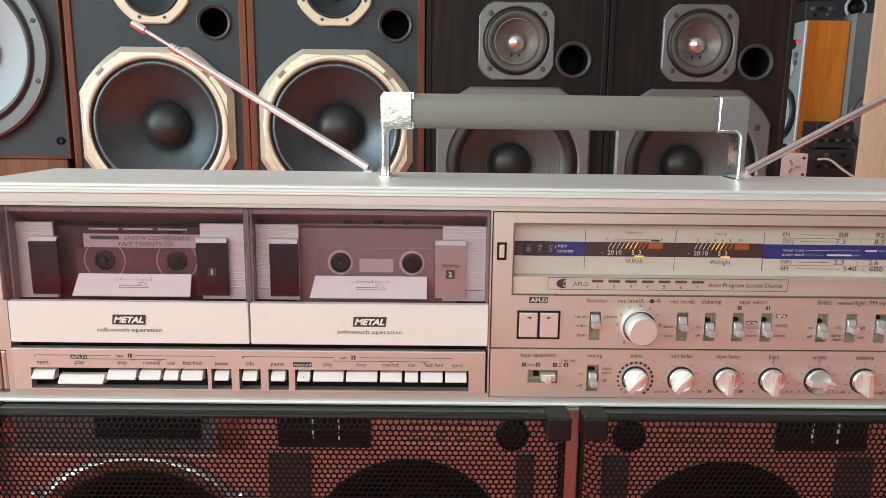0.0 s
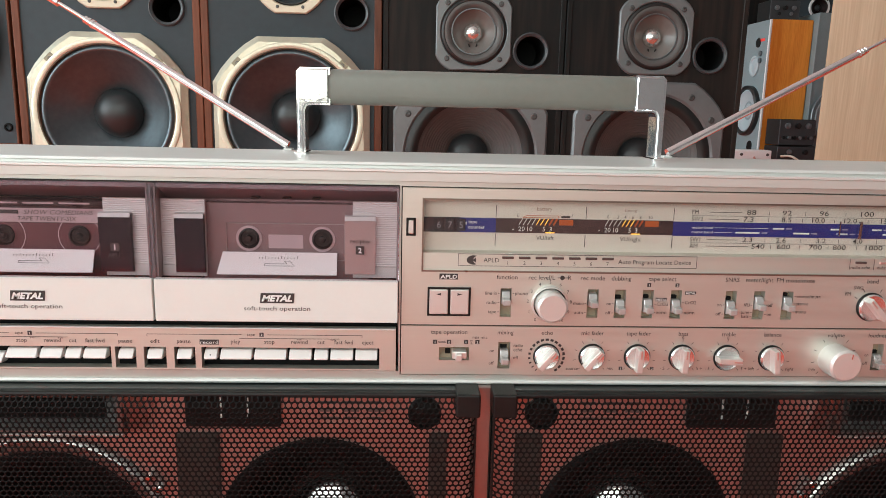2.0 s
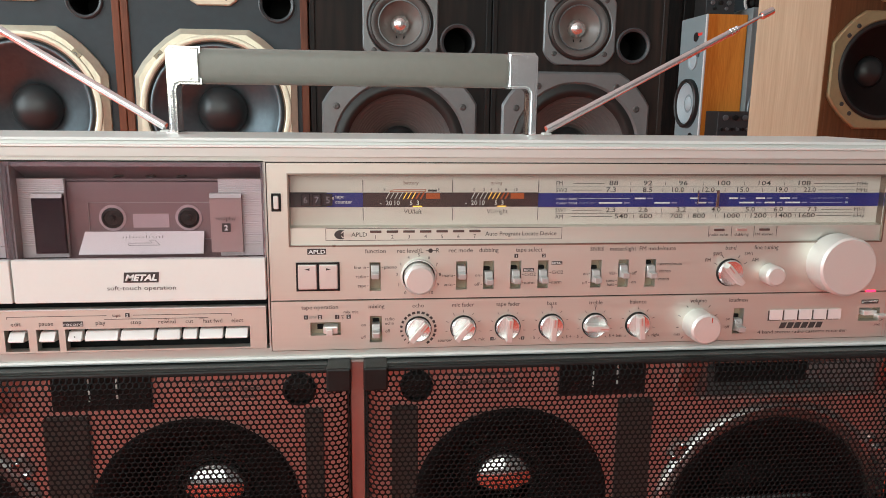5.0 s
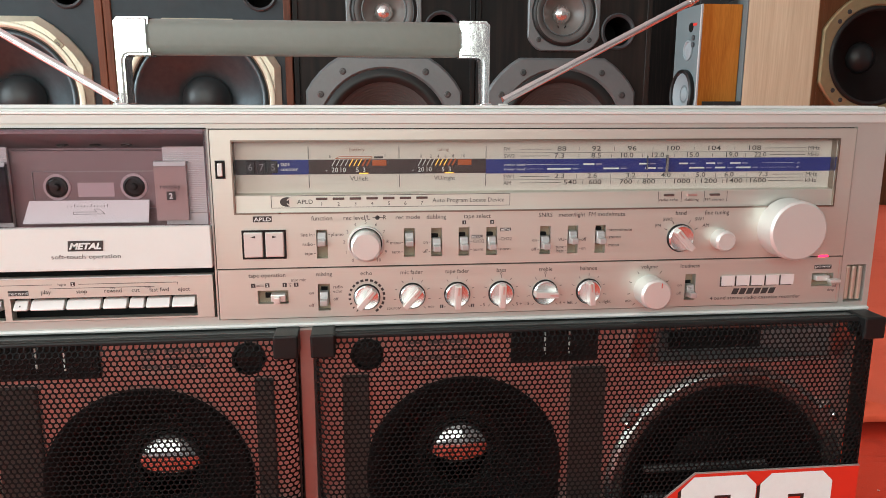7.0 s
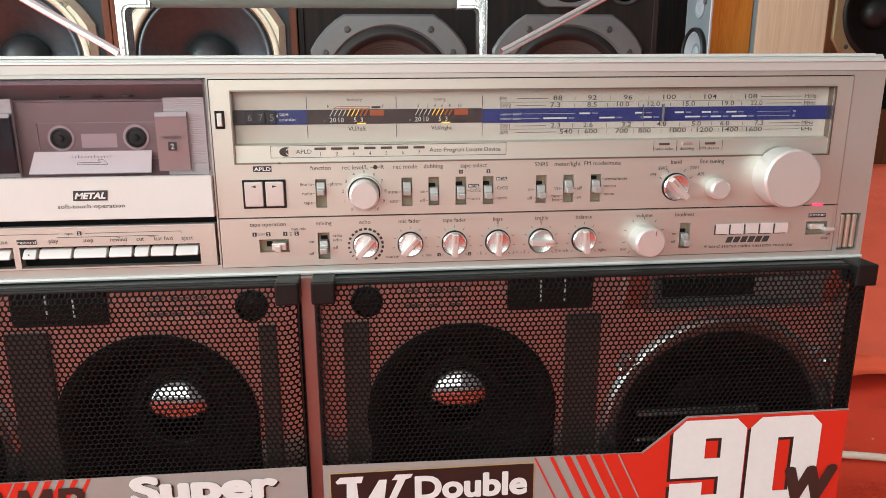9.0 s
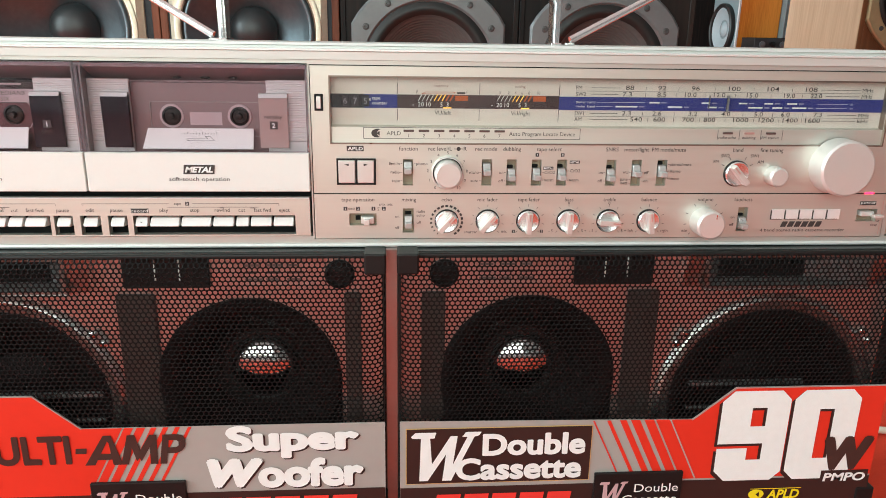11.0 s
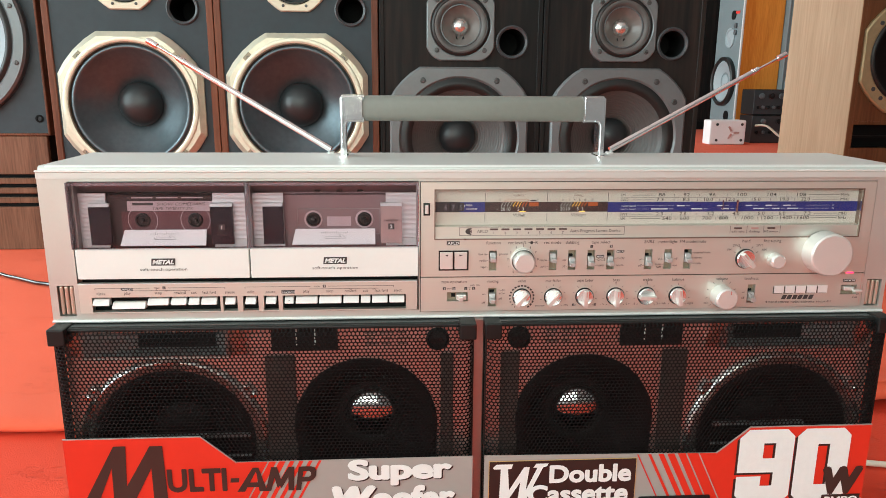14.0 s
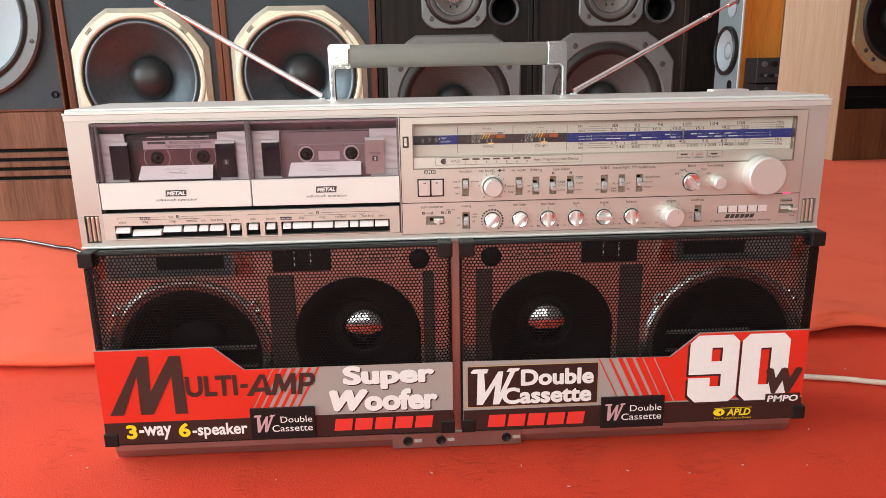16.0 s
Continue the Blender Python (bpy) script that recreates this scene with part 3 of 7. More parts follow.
# shell: an upper unit with a stepped top edge, a darker body below
part("shell", side_profile(BX0, BX1, [(0.030, MID + 0.001), (0.030, 0.358), (0.004, 0.3585), (0.004, 0.3595), (-0.001, 0.3600), (-0.001, 0.3648), (0.0005, 0.3662), (0.004, 0.3668), (0.0045, 0.3685), (0.006, 0.3700), (BACK - 0.006, TOP), (BACK, TOP - 0.005), (BACK, MID + 0.001)]), ALU_TOP, bb, "satin silver top and back shell")
part("top_trim", side_profile(BX0 - 0.0004, BX1 + 0.0004, [(-0.0016, 0.3655), (-0.0016, 0.3666), (0.0002, 0.3670), (0.0002, 0.3655)]), TRIM, bb, "bright trim line")
part("top_trim", side_profile(BX0 + 0.006, BX1 - 0.006, [(0.0035, 0.3688), (0.0042, 0.3703), (0.0075, 0.3706), (0.0075, 0.3690)]), TRIM, bb, "bright trim line")

# front bezel with the openings for doors, dial, keys
BEZ = frame_panel(BX0, BX1, 0.2373, 0.3598, [(-0.3465, -0.0545, 0.2713, 0.3575), (-0.0535, 0.3536, 0.2402, 0.3570), (-0.3465, -0.0545, 0.2425, 0.2713), (0.3570, 0.3712, 0.2405, 0.2662), (-0.3640, -0.3500, 0.2405, 0.2680)], 0.0, 0.012)
part("bezel", BEZ, SHELL, bb, "satin silver front bezel")
part("bottom_lip", side_profile(BX0, BX1, [(-0.0015, 0.2349), (-0.0022, 0.2361), (-0.0015, 0.2372), (0.02, 0.2372), (0.02, 0.2349)]), TRIM, bb, "bright lower edge")
part("well_back", box(-0.3600, -0.0545, 0.0285, 0.0300, 0.2715, 0.3575), BLACKM, bb)
part("key_recess", box(-0.3465, -0.0555, 0.0100, 0.0120, 0.2415, 0.2735), BLACKM, bb)

# right-hand control panel (upper and lower plates) with the dial opening
DX0, DX1, DZ0, DZ1 = -0.0408, 0.3420, 0.3062, 0.3500
SW_X = [0.0105, 0.0640, 0.0810, 0.0982, 0.1157, 0.1500, 0.1678, 0.1858]
holes_up = [(DX0, DX1, DZ0, DZ1), (-0.0370, -0.0112, 0.2788, 0.2962)] + [(x - 0.0034, x + 0.0034, 0.2780, 0.2960) for x in SW_X] + [(-0.0503, -0.0450, 0.3278, 0.3382)]
panel = part("control_panel", frame_panel(-0.0528, 0.3528, 0.2728, 0.3563, holes_up, -0.0008, 0.0045), ALU, bb, "brushed aluminium control panel")
holes_lo = [(-0.0295, -0.0110, 0.2500, 0.2585), (0.0070, 0.0145, 0.2448, 0.2620), (0.2444, 0.2515, 0.2452, 0.2625), (0.3325, 0.3475, 0.2520, 0.2612)]
lower = part("lower_panel", frame_panel(-0.0528, 0.3528, 0.2408, 0.2719, holes_lo, -0.0008, 0.0045), ALU, bb, "brushed aluminium lower control panel")
part("panel_backing", box(-0.0528, 0.3528, 0.0060, 0.0080, 0.2405, 0.3060), BLACKM, bb)
part("panel_gap", frame_panel(-0.0534, 0.3535, 0.2403, 0.3569, [(-0.0520, 0.3520, 0.2412, 0.3556)], 0.0030, 0.0044), BLACKP, bb, "dark joint round the panel")
part("panel_gap", box(-0.0528, 0.3528, 0.0008, 0.0040, 0.2718, 0.2729), BLACKP, bb, "dark joint")
part("key_panel", frame_panel(-0.3460, -0.0560, 0.2430, 0.2694, [(-0.3355, -0.2272, 0.2440, 0.2573), (-0.2248, -0.2125, 0.2440, 0.2573), (-0.2078, -0.1945, 0.2440, 0.2573), (-0.1898, -0.1772, 0.2440, 0.2573), (-0.1735, -0.0660, 0.2440, 0.2573)], -0.0010, 0.0050), ALU, bb, "brushed aluminium key panel")
keyp = bb.children[-1]
part("key_panel_edge", box(-0.3460, -0.0560, -0.0016, 0.0008, 0.2688, 0.2697, 0.0003, 1), TRIM, bb, "bright edge")

YT = -0.0011   # printing on the panels


def line(x0, z0, x1, z1, w, material, parent, y=YT, name="printed_line"):
    d = Vector((x1 - x0, z1 - z0)).normalized() * w / 2
    n = Vector((-d.y, d.x))
    o = [(x0 - n.x, z0 - n.y), (x1 - n.x, z1 - n.y), (x1 + n.x, z1 + n.y), (x0 + n.x, z0 + n.y)]
    return part(name, sheet(o, y), material, parent)


def patch(x0, x1, z0, z1, material, parent, y=YT, name="printed_patch", slant=0.0):
    return part(name, sheet([(x0, z0), (x1, z0), (x1 + slant, z1), (x0 + slant, z1)], y), material, parent)


def badge(s, x0, x1, z0, z1, parent, bold=0.01, y=YT, shear=0.0, name="badge"):
    """White capitals on a dark patch."""
    m = (z1 - z0)
    patch(x0 - 0.06 * m * (len(s) > 1), x1, z0, z1, INK, parent, y, name, 0.35 * m * shear)
    if len(s) == 1:
        text(s, (x0 + x1) / 2, z0 + 0.2 * m, 0.6 * m, INKW, parent, y - 0.0003, bold=0.02)
        return
    text(s, 0, 0, 0, INKW, parent, y - 0.0003, fit=(x0 + 0.1 * m + (0.02 * m), x1 - 0.12 * m, z0 + 0.18 * m, z1 - 0.18 * m), bold=bold, shear=shear)


# --- keys
PIANO_KEYS = [(-0.3350, -0.3210, 0), (-0.3190, -0.2910, 1), (-0.2890, -0.2710, 0), (-0.2692, -0.2560, 0), (-0.2543, -0.2450, 0), (-0.2436, -0.2300, 0), (-0.2230, -0.2140, 0), (-0.2058, -0.1965, 0), (-0.1882, -0.1792, 0), (-0.1720, -0.1640, 0), (-0.1624, -0.1433, 0), (-0.1420, -0.1224, 0), (-0.1210, -0.1072, 0), (-0.1058, -0.0972, 0), (-0.0960, -0.0820, 0), (-0.0808, -0.0672, 0)]
for a, b, down in PIANO_KEYS:
    o = -0.0030 if down else 0.0
    yz = [(0.0045, 0.2556 + o), (0.0010, 0.2554 + o), (-0.0022, 0.2516 + o), (-0.0026, 0.2510 + o), (-0.0024, 0.2500 + o), (0.0045, 0.2494 + o)]
    part("key", side_profile(a + 0.0002, b - 0.0002, yz, 0.0003), KEYMAT, bb, "silver piano key, pressed in" if down else "silver piano key")
patch(-0.1682, -0.1674, 0.2526, 0.2534, INK, bb, -0.0026, "key_mark")

for s, x in (("eject", -0.3225), ("play", -0.3005), ("stop", -0.2748), ("rewind", -0.2570), ("cut", -0.2452), ("fast fwd", -0.2325), ("pause", -0.2148), ("edit", -0.1975), ("pause", -0.1807), ("play", -0.1502), ("stop", -0.1302), ("rewind", -0.1124), ("cut", -0.0995), ("fast fwd", -0.0860), ("eject", -0.0716)):
    text(s, x, 0.2613, 0.0025, INK, keyp, -0.0013, bold=0.0)
badge("APLD", -0.3055, -0.2958, 0.2645, 0.2671, keyp, y=-0.0013)
badge("record", -0.1712, -0.1600, 0.2605, 0.2636, keyp, y=-0.0013, bold=0.0)
for a, b, m, n in ((-0.3270, -0.2190, -0.2735, "1"), (-0.2020, -0.0750, -0.1385, "2")):
    for p, q in ((a, m - 0.008), (m + 0.007, b)):
        line(p, 0.2668, q, 0.2668, 0.0003, INK, keyp, -0.0013)
    line(a, 0.2654, a, 0.2669, 0.0003, INK, keyp, -0.0013)
    line(b, 0.2654, b, 0.2669, 0.0003, INK, keyp, -0.0013)
    text("tape", m - 0.0025, 0.2660, 0.0019, INK, keyp, -0.0013)
    badge(n, m + 0.0025, m + 0.0050, 0.2656, 0.2681, keyp, y=-0.0013)
for a, b in ((-0.2985, -0.2480), (-0.1480, -0.0885)):
    line(a, 0.2645, b, 0.2645, 0.0003, INK, keyp, -0.0013)
    text("rev", a + 0.6 * (b - a), 0.2636, 0.0014, INK, keyp, -0.0015)
    text("cue", b - 0.004, 0.2636, 0.0014, INK, keyp, -0.0015)

# --- cassette doors
WELL_PINK = mat("rose_grey_well", (0.36, 0.235, 0.245), 0.38, 0.3, 0.04, 40)


def door(x0, x1, wellmat, number, legend, strips, wide):
    d = part("cassette_door", box(x0, x1, -0.0035, 0.0015, 0.2742, 0.3000, 0.0004, 1), DOORPLATE, bb, "pale silver cassette door with a clear window")
    for a in (x0 + 0.0002, x1 - 0.0012):
        part("well_side", box(a, a + 0.0010, 0.0030, 0.0262, 0.2990, 0.3566), WELL, d, "grey side wall")
    cx = (x0 + x1) / 2
    # window: a thick clear shell with a front and a rim round it, a little wider than the plate below
    wx0, wx1 = x0 - wide[0], x1 + wide[1]
    pane = part("window_pane", box(wx0, wx1, -0.0048, -0.0036, 0.3004, 0.3570, 0.0005, 1), PANE, d, "clear acrylic window")
    pane.visible_shadow = False
    for rim in (box(wx0, wx0 + 0.0012, -0.0035, 0.004, 0.3005, 0.3568), box(wx1 - 0.0012, wx1, -0.0035, 0.004, 0.3005, 0.3568), box(wx0 + 0.0014, wx1 - 0.0014, -0.0035, 0.004, 0.3542, 0.3568)):
        rr = part("pane_rim", rim, PANE_RIM, d, "clear acrylic rim")
        rr.visible_shadow = False
    badge("METAL", cx - 0.0098, cx + 0.0098, 0.2860, 0.2922, d, bold=0.05, y=-0.0038, shear=0.3)
    text("soft-touch operation", cx, 0.2815, 0.0026, INK, d, -0.0038, width=0.0392)
    # inside of the door
    part("well_plate", box(x0 + 0.003, x1 - 0.003, 0.0262, 0.0280, 0.2990, 0.3560), wellmat, d)
    part("well_ceiling", side_profile(x0 + 0.0013, x1 - 0.0013, [(0.0262, 0.3445), (0.0240, 0.3448), (0.0060, 0.3540), (0.0060, 0.3560), (0.0262, 0.3560)]), WELL_PINK, d, "sloping upper wall")
    if number == "2":
        for dx in (-0.0188, 0.0, 0.0180):
            part("well_stop", box(cx + 0.0035 + dx - 0.0024, cx + 0.0035 + dx + 0.0024, 0.0140, 0.0215, 0.3462, 0.3473, 0.0003, 1), VBROWN, d, "small dark stop")
    for k in range(2):
        a, b = strips[k]
        zs = np.linspace(0.3060, 0.3460, 72)
        yz = [(0.0122, 0.3060)] + [(0.0102 - (0.00022 if i % 2 else 0.0), float(z)) for i, z in enumerate(zs)] + [(0.0122, 0.3460)]
        part("ribbed_strip", side_profile(a, b, yz), RIBBED, d, "ribbed silver strip")
        part("strip_foot", box(a, b, 0.0098, 0.0122, 0.2990, 0.3058), RIBBED, d, "plain foot of the strip")
    for k, (a, b) in enumerate(((x0 + 0.0105, x0 + 0.0275), (x1 - 0.0325, x1 - 0.0140))):
        # deck 2's right clip takes the tint that holds its reflection
        g = part("holder_clip", side_profile(a, b, [(0.0092, 0.3015), (0.0060, 0.3020), (0.0055, 0.3340), (0.0068, 0.3372), (0.0092, 0.3372)]), SMOKE_REFLECT if k == 1 and number == "2" else SMOKE, d, "smoked plastic cassette holder")
        part("clip_edge", side_profile(a, b, [(0.0053, 0.3350), (0.0064, 0.3374), (0.0096, 0.3376), (0.0096, 0.3366), (0.0066, 0.3360)]), RIBBED, g, "bright edge")
        if k == 1:
            badge(number, (a + b) / 2 - 0.0026, (a + b) / 2 + 0.0026, 0.3145, 0.3197, d, y=0.0050, bold=0.0)
            text(legend, (a + b) / 2, 0.3215 if number == "2" else 0.3108, 0.0026, INK, d, 0.0050)
    card = part("scale_card", side_profile(cx - 0.0345, cx + 0.0345, [(0.0055, 0.3010), (0.0050, 0.3015), (0.0100, 0.3143), (0.0106, 0.3139)]), CARDW, d, "white tape scale card")
    tip = [(-0.0375, 0.0053, 0.3013), (-0.0345, 0.0051, 0.3013), (-0.0345, 0.0100, 0.3141)]
    part("card_corner", py([(cx + a, b, c) for a, b, c in tip], [(0, 1, 2)]), CARDW, card)
    for i in range(13):
        xx = cx - 0.0125 + i * 0.0019
        hgt = 0.0016 if i in (2, 7, 12) else 0.0009
        part("scale_mark", py([(xx, 0.0081, 0.3105), (xx + 0.0004, 0.0081, 0.3105), (xx + 0.0004, 0.0087, 0.3105 + hgt), (xx, 0.0087, 0.3105 + hgt)], [(0, 1, 2, 3)]), INK, card)
    arrow = [(-0.009, 0.3065), (0.009, 0.3065), (0.006, 0.3093), (0.0028, 0.3093), (0.0045, 0.3077), (-0.009, 0.3077)]
    for p, q in zip(arrow, arrow[1:] + arrow[:1]):
        dx, dz = q[0] - p[0], q[1] - p[1]
        ln = math.hypot(dx, dz)
        nx, nz = -dz / ln * 0.00013, dx / ln * 0.00013
        co = [(p[0] - nx, p[1] - nz), (q[0] - nx, q[1] - nz), (q[0] + nx, q[1] + nz), (p[0] + nx, p[1] + nz)]
        part("scale_line", py([(cx + a, 0.0047 + (c - 0.3015) * 0.39, c) for a, c in co], [(0, 1, 2, 3)]), INK, card)
    return d


door(-0.3440, -0.2000, BLACKP, "1", "APLD", ((-0.3428, -0.3203), (-0.2310, -0.2014)), (0.0022, 0.0003))
door(-0.1988, -0.0550, WELL_PINK, "2", "rec/play", ((-0.1974, -0.1712), (-0.0830, -0.0564)), (0.0003, 0.0004))


def cassette(cx, shell, label, dark):
    """A compact cassette, 100 x 64 x 12 mm, behind the door."""
    c = thing("cassette", cx, 0.02, 0.2795, label, "cassette", "cassettes in the decks")
    z0 = 0.2795
    part("shell", prism([(cx - 0.050, z0 + 0.001), (cx - 0.049, z0), (cx + 0.049, z0), (cx + 0.050, z0 + 0.001), (cx + 0.050, z0 + 0.063), (cx + 0.049, z0 + 0.064), (cx - 0.049, z0 + 0.064), (cx - 0.050, z0 + 0.063)], 0.0140, 0.0240), shell, c)
    for s in (-1, 1):
        hx, hz = cx + s * 0.0222, z0 + 0.0425
        if dark:
            part("tape_reel", lathe(hx, 0.0138, hz, [(0.0125, 0.0), (0.0127, 0.0002), (0.0122, 0.0002)], 36), TAPE_LABEL, c, "thin pink reel rim")
        else:
            part("hub_ring", lathe(hx, 0.0138, hz, [(0.0060, 0.0), (0.0060, 0.0004), (0.0078, 0.0004), (0.0080, 0.0)], 32), TAPE_LABEL, c, "pale ring round the hub")
        part("hub", lathe(hx, 0.0138, hz, [(0.0064, 0.0), (0.0062, 0.0012), (0.0050, 0.0016), (0.0046, 0.0004), (0.0022, 0.0004), (0.0018, 0.0034), (0.0, 0.0040)], 24), BLACKP, c, "black hub with a drive spindle", smooth=40)
    if dark:
        lab = part("paper_label", sheet(rect(cx - 0.0345, cx + 0.0405, z0 + 0.0505, z0 + 0.0590), 0.0137), TAPE_LABEL, c, "pale label with handwriting")
        patch(cx - 0.0300, cx - 0.0125, z0 + 0.0555, z0 + 0.0578, INK, c, 0.0134, "written_bar")
        text("SHOW COMEDIANS", cx + 0.0110, z0 + 0.0553, 0.0026, INK, c, 0.0134, width=0.0410, shear=0.25)
        text("TAPE TWENTY-SIX", cx + 0.0040, z0 + 0.0515, 0.0026, INK, c, 0.0134, width=0.0345, shear=0.2)
        part("window", sheet(rect(cx - 0.0400, cx + 0.0400, z0 + 0.0300, z0 + 0.0500), 0.01385), mat("cassette_window_maroon", (0.130, 0.060, 0.068), 0.22, 0.0, 0.2, 60), c, "dark maroon window")
        for k in range(3):
            patch(cx - 0.030 + 0.021 * k, cx - 0.012 + 0.021 * k, z0 + 0.0618, z0 + 0.0628, TAPE_LABEL, c, 0.0122, "small_print")
        part("shell_upper", box(cx - 0.048, cx + 0.048, 0.0125, 0.0140, z0 + 0.0605, z0 + 0.0640, 0.0004, 1), TAPE_SHELL, c)
    else:
        part("window", sheet(rect(cx - 0.0105, cx + 0.0105, z0 + 0.0365, z0 + 0.0450), 0.0137), TAPE_LABEL, c, "pale pink window")
        part("raised_rim", frame_panel(cx - 0.036, cx + 0.036, z0 + 0.029, z0 + 0.0520, [(cx - 0.0355, cx + 0.0355, z0 + 0.0295, z0 + 0.0515)], 0.0134, 0.0140), WELL, c)


cassette(-0.2695, TAPE_SHELL, "dark compact cassette with a handwritten pink label", True)
cassette(-0.1240, TAPE_CLEAR, "grey translucent compact cassette without a label", False)

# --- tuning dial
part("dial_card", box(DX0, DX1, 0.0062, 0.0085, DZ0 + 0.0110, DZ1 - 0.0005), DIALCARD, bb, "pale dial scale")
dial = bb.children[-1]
part("dial_sill", side_profile(DX0 + 0.0005, DX1 - 0.0005, [(0.0062, DZ0 + 0.0118), (0.0010, DZ0 + 0.0108), (0.0006, DZ0 + 0.0004), (0.0062, DZ0)]), ALU, bb, "pale silver sill below the dial")
sill = bb.children[-1]
part("dial_surround", frame_panel(DX0 - 0.0003, DX1 + 0.0003, DZ0 - 0.0003, DZ1 + 0.0003, [(DX0 + 0.0006, DX1 - 0.0006, DZ0 + 0.0006, DZ1 - 0.0006)], -0.0012, 0.0062), mat("bronze_edge", (0.30, 0.24, 0.20), 0.3, 0.9, 0.05, 90), bb, "dark bronze edge")
dp = part("dial_pane", box(DX0 + 0.0008, DX1 - 0.0008, -0.0001, 0.0007, DZ0 + 0.0112, DZ1 - 0.0008), DIALPANE, bb, "clear acrylic dial cover")
dp.visible_shadow = False
YD = 0.0058


patch(-0.0392, -0.0175, 0.3296, 0.3386, NIGHT, dial, YD, "band")
patch(-0.0175, 0.0040, 0.3296, 0.3384, BLUE, dial, YD, "band")
patch(0.0040, 0.1115, 0.3296, 0.3384, METER_FACE, dial, YD, "band")
patch(0.1115, 0.3395, 0.3292, 0.3380, BLUE, dial, YD, "band")
for i, n in enumerate("675"):
    part("counter_wheel", box(-0.0300 + i * 0.0066 - 0.0026, -0.0300 + i * 0.0066 + 0.0026, YD - 0.0012, YD - 0.0002, 0.3306, 0.3378, 0.0004, 1), NIGHT, dial)
    text(n, -0.0300 + i * 0.0066, 0.3322, 0.0040, mat("counter_grey", (0.26, 0.26, 0.30), 0.5), dial, YD - 0.0015)
part("arrow", sheet([(-0.0150, 0.3350), (-0.0135, 0.3340), (-0.0135, 0.3360)], YD - 0.0003), INKW, dial)
text("tape", -0.0125, 0.3350, 0.0022, INKW, dial, YD - 0.0003, align="L")
text("counter", -0.0125, 0.3318, 0.0022, INKW, dial, YD - 0.0003, align="L")
for x in (0.0040, 0.0582, 0.1115):
    line(x, 0.3388, x, 0.3460, 0.0004, INK, dial, YD)
    line(x, 0.3215, x, 0.3290, 0.0004, INK, dial, YD)
for vx, name in ((0.0330, "VU/left"), (0.0850, "VU/right")):
    for i in range(9):
        # the amber ticks are made to glow, as lit by the meter lamp
        c = [INKW, INKW, INKW, INKW, AMBER, AMBER, AMBER, ORANGEM, ORANGEM][i]
        xx = vx - 0.0130 + i * 0.0026
        line(xx - 0.0022, 0.3345, xx, 0.3384, 0.0004 if i < 7 else 0.0010, c, dial, YD - 0.0003, "meter_tick")
    patch(vx + 0.0090, vx + 0.0175, 0.3346, 0.3380, ORANGEM, dial, YD - 0.0003, "meter_bar", 0.0)
    for s, dx in (("-", -0.0185), ("20", -0.0135), ("10", -0.0085), ("5", 0.0), ("3", 0.0040)):
        text(s, vx + dx, 0.3308, 0.0028, INKW, dial, YD - 0.0003)
    text(name, vx + 0.001, 0.3255, 0.0026, INK, dial, YD)
    patch(vx + 0.0010, vx + 0.0065, 0.3297, 0.3303, AMBER, dial, YD - 0.0003, "meter_lamp")
text("battery", 0.0330, 0.3433, 0.0022, mat("brown_print", (0.30, 0.17, 0.13), 0.5), dial, YD)
text("E", 0.0170, 0.3394, 0.0018, INK, dial, YD)
text("F", 0.0500, 0.3394, 0.0018, INK, dial, YD)
for p, q in (((0.0200, 0.3390), (0.0225, 0.3402)), ((0.0225, 0.3402), (0.0420, 0.3402)), ((0.0200, 0.3390), (0.0420, 0.3390)), ((0.0420, 0.3390), (0.0412, 0.3402))):
    line(*p, *q, 0.0003, ORANGEM, dial, YD)
patch(0.0432, 0.0486, 0.3390, 0.3402, INK, dial, YD, "meter_bar")
text("tuning", 0.0850, 0.3433, 0.0020, mat("brown_print", (0.30, 0.17, 0.13), 0.5), dial, YD)
for s, x in (("0", 0.0715), ("2", 0.0775), ("4", 0.0820), ("6", 0.0865), ("8", 0.0912), ("10", 0.0975)):
    text(s, x, 0.3392, 0.0019, INK, dial, YD)

ROWS_ = (
    (0.3428, "FM", "MHz", ((0.1590, "88"), (0.1700, ""), (0.1810, "92"), (0.1925, ""), (0.2040, "96"), (0.2175, ""), (0.2310, "100"), (0.2445, ""), (0.2580, "104"), (0.2715, ""), (0.2850, "108"))),
    (0.3386, "SW2", "MHz", ((0.1575, "7.3"), (0.1700, ""), (0.1810, "8.5"), (0.1910, ""), (0.2010, "10.0"), (0.2110, ""), (0.2210, "12.0"), (0.2320, ""), (0.2440, "15.0"), (0.2570, ""), (0.2700, "19.0"), (0.2790, ""), (0.2890, "22.0"))),
    (0.3260, "SW1", "MHz", ((0.1580, "2.3"), (0.1690, ""), (0.1790, "2.6"), (0.1910, ""), (0.2040, "3.2"), (0.2150, ""), (0.2270, "4.0"), (0.2390, ""), (0.2500, "5.0"), (0.2600, ""), (0.2690, "6.0"), (0.2810, ""), (0.2920, "7.3"))),
    (0.3220, "AM", "kHz", ((0.1650, "540"), (0.1730, ""), (0.1810, "600"), (0.1910, ""), (0.2010, "700"), (0.2090, ""), (0.2160, "800"), (0.2270, ""), (0.2380, "1000"), (0.2470, ""), (0.2560, "1200"), (0.2650, ""), (0.2730, "1400"), (0.2810, ""), (0.2890, "1600"))),
)
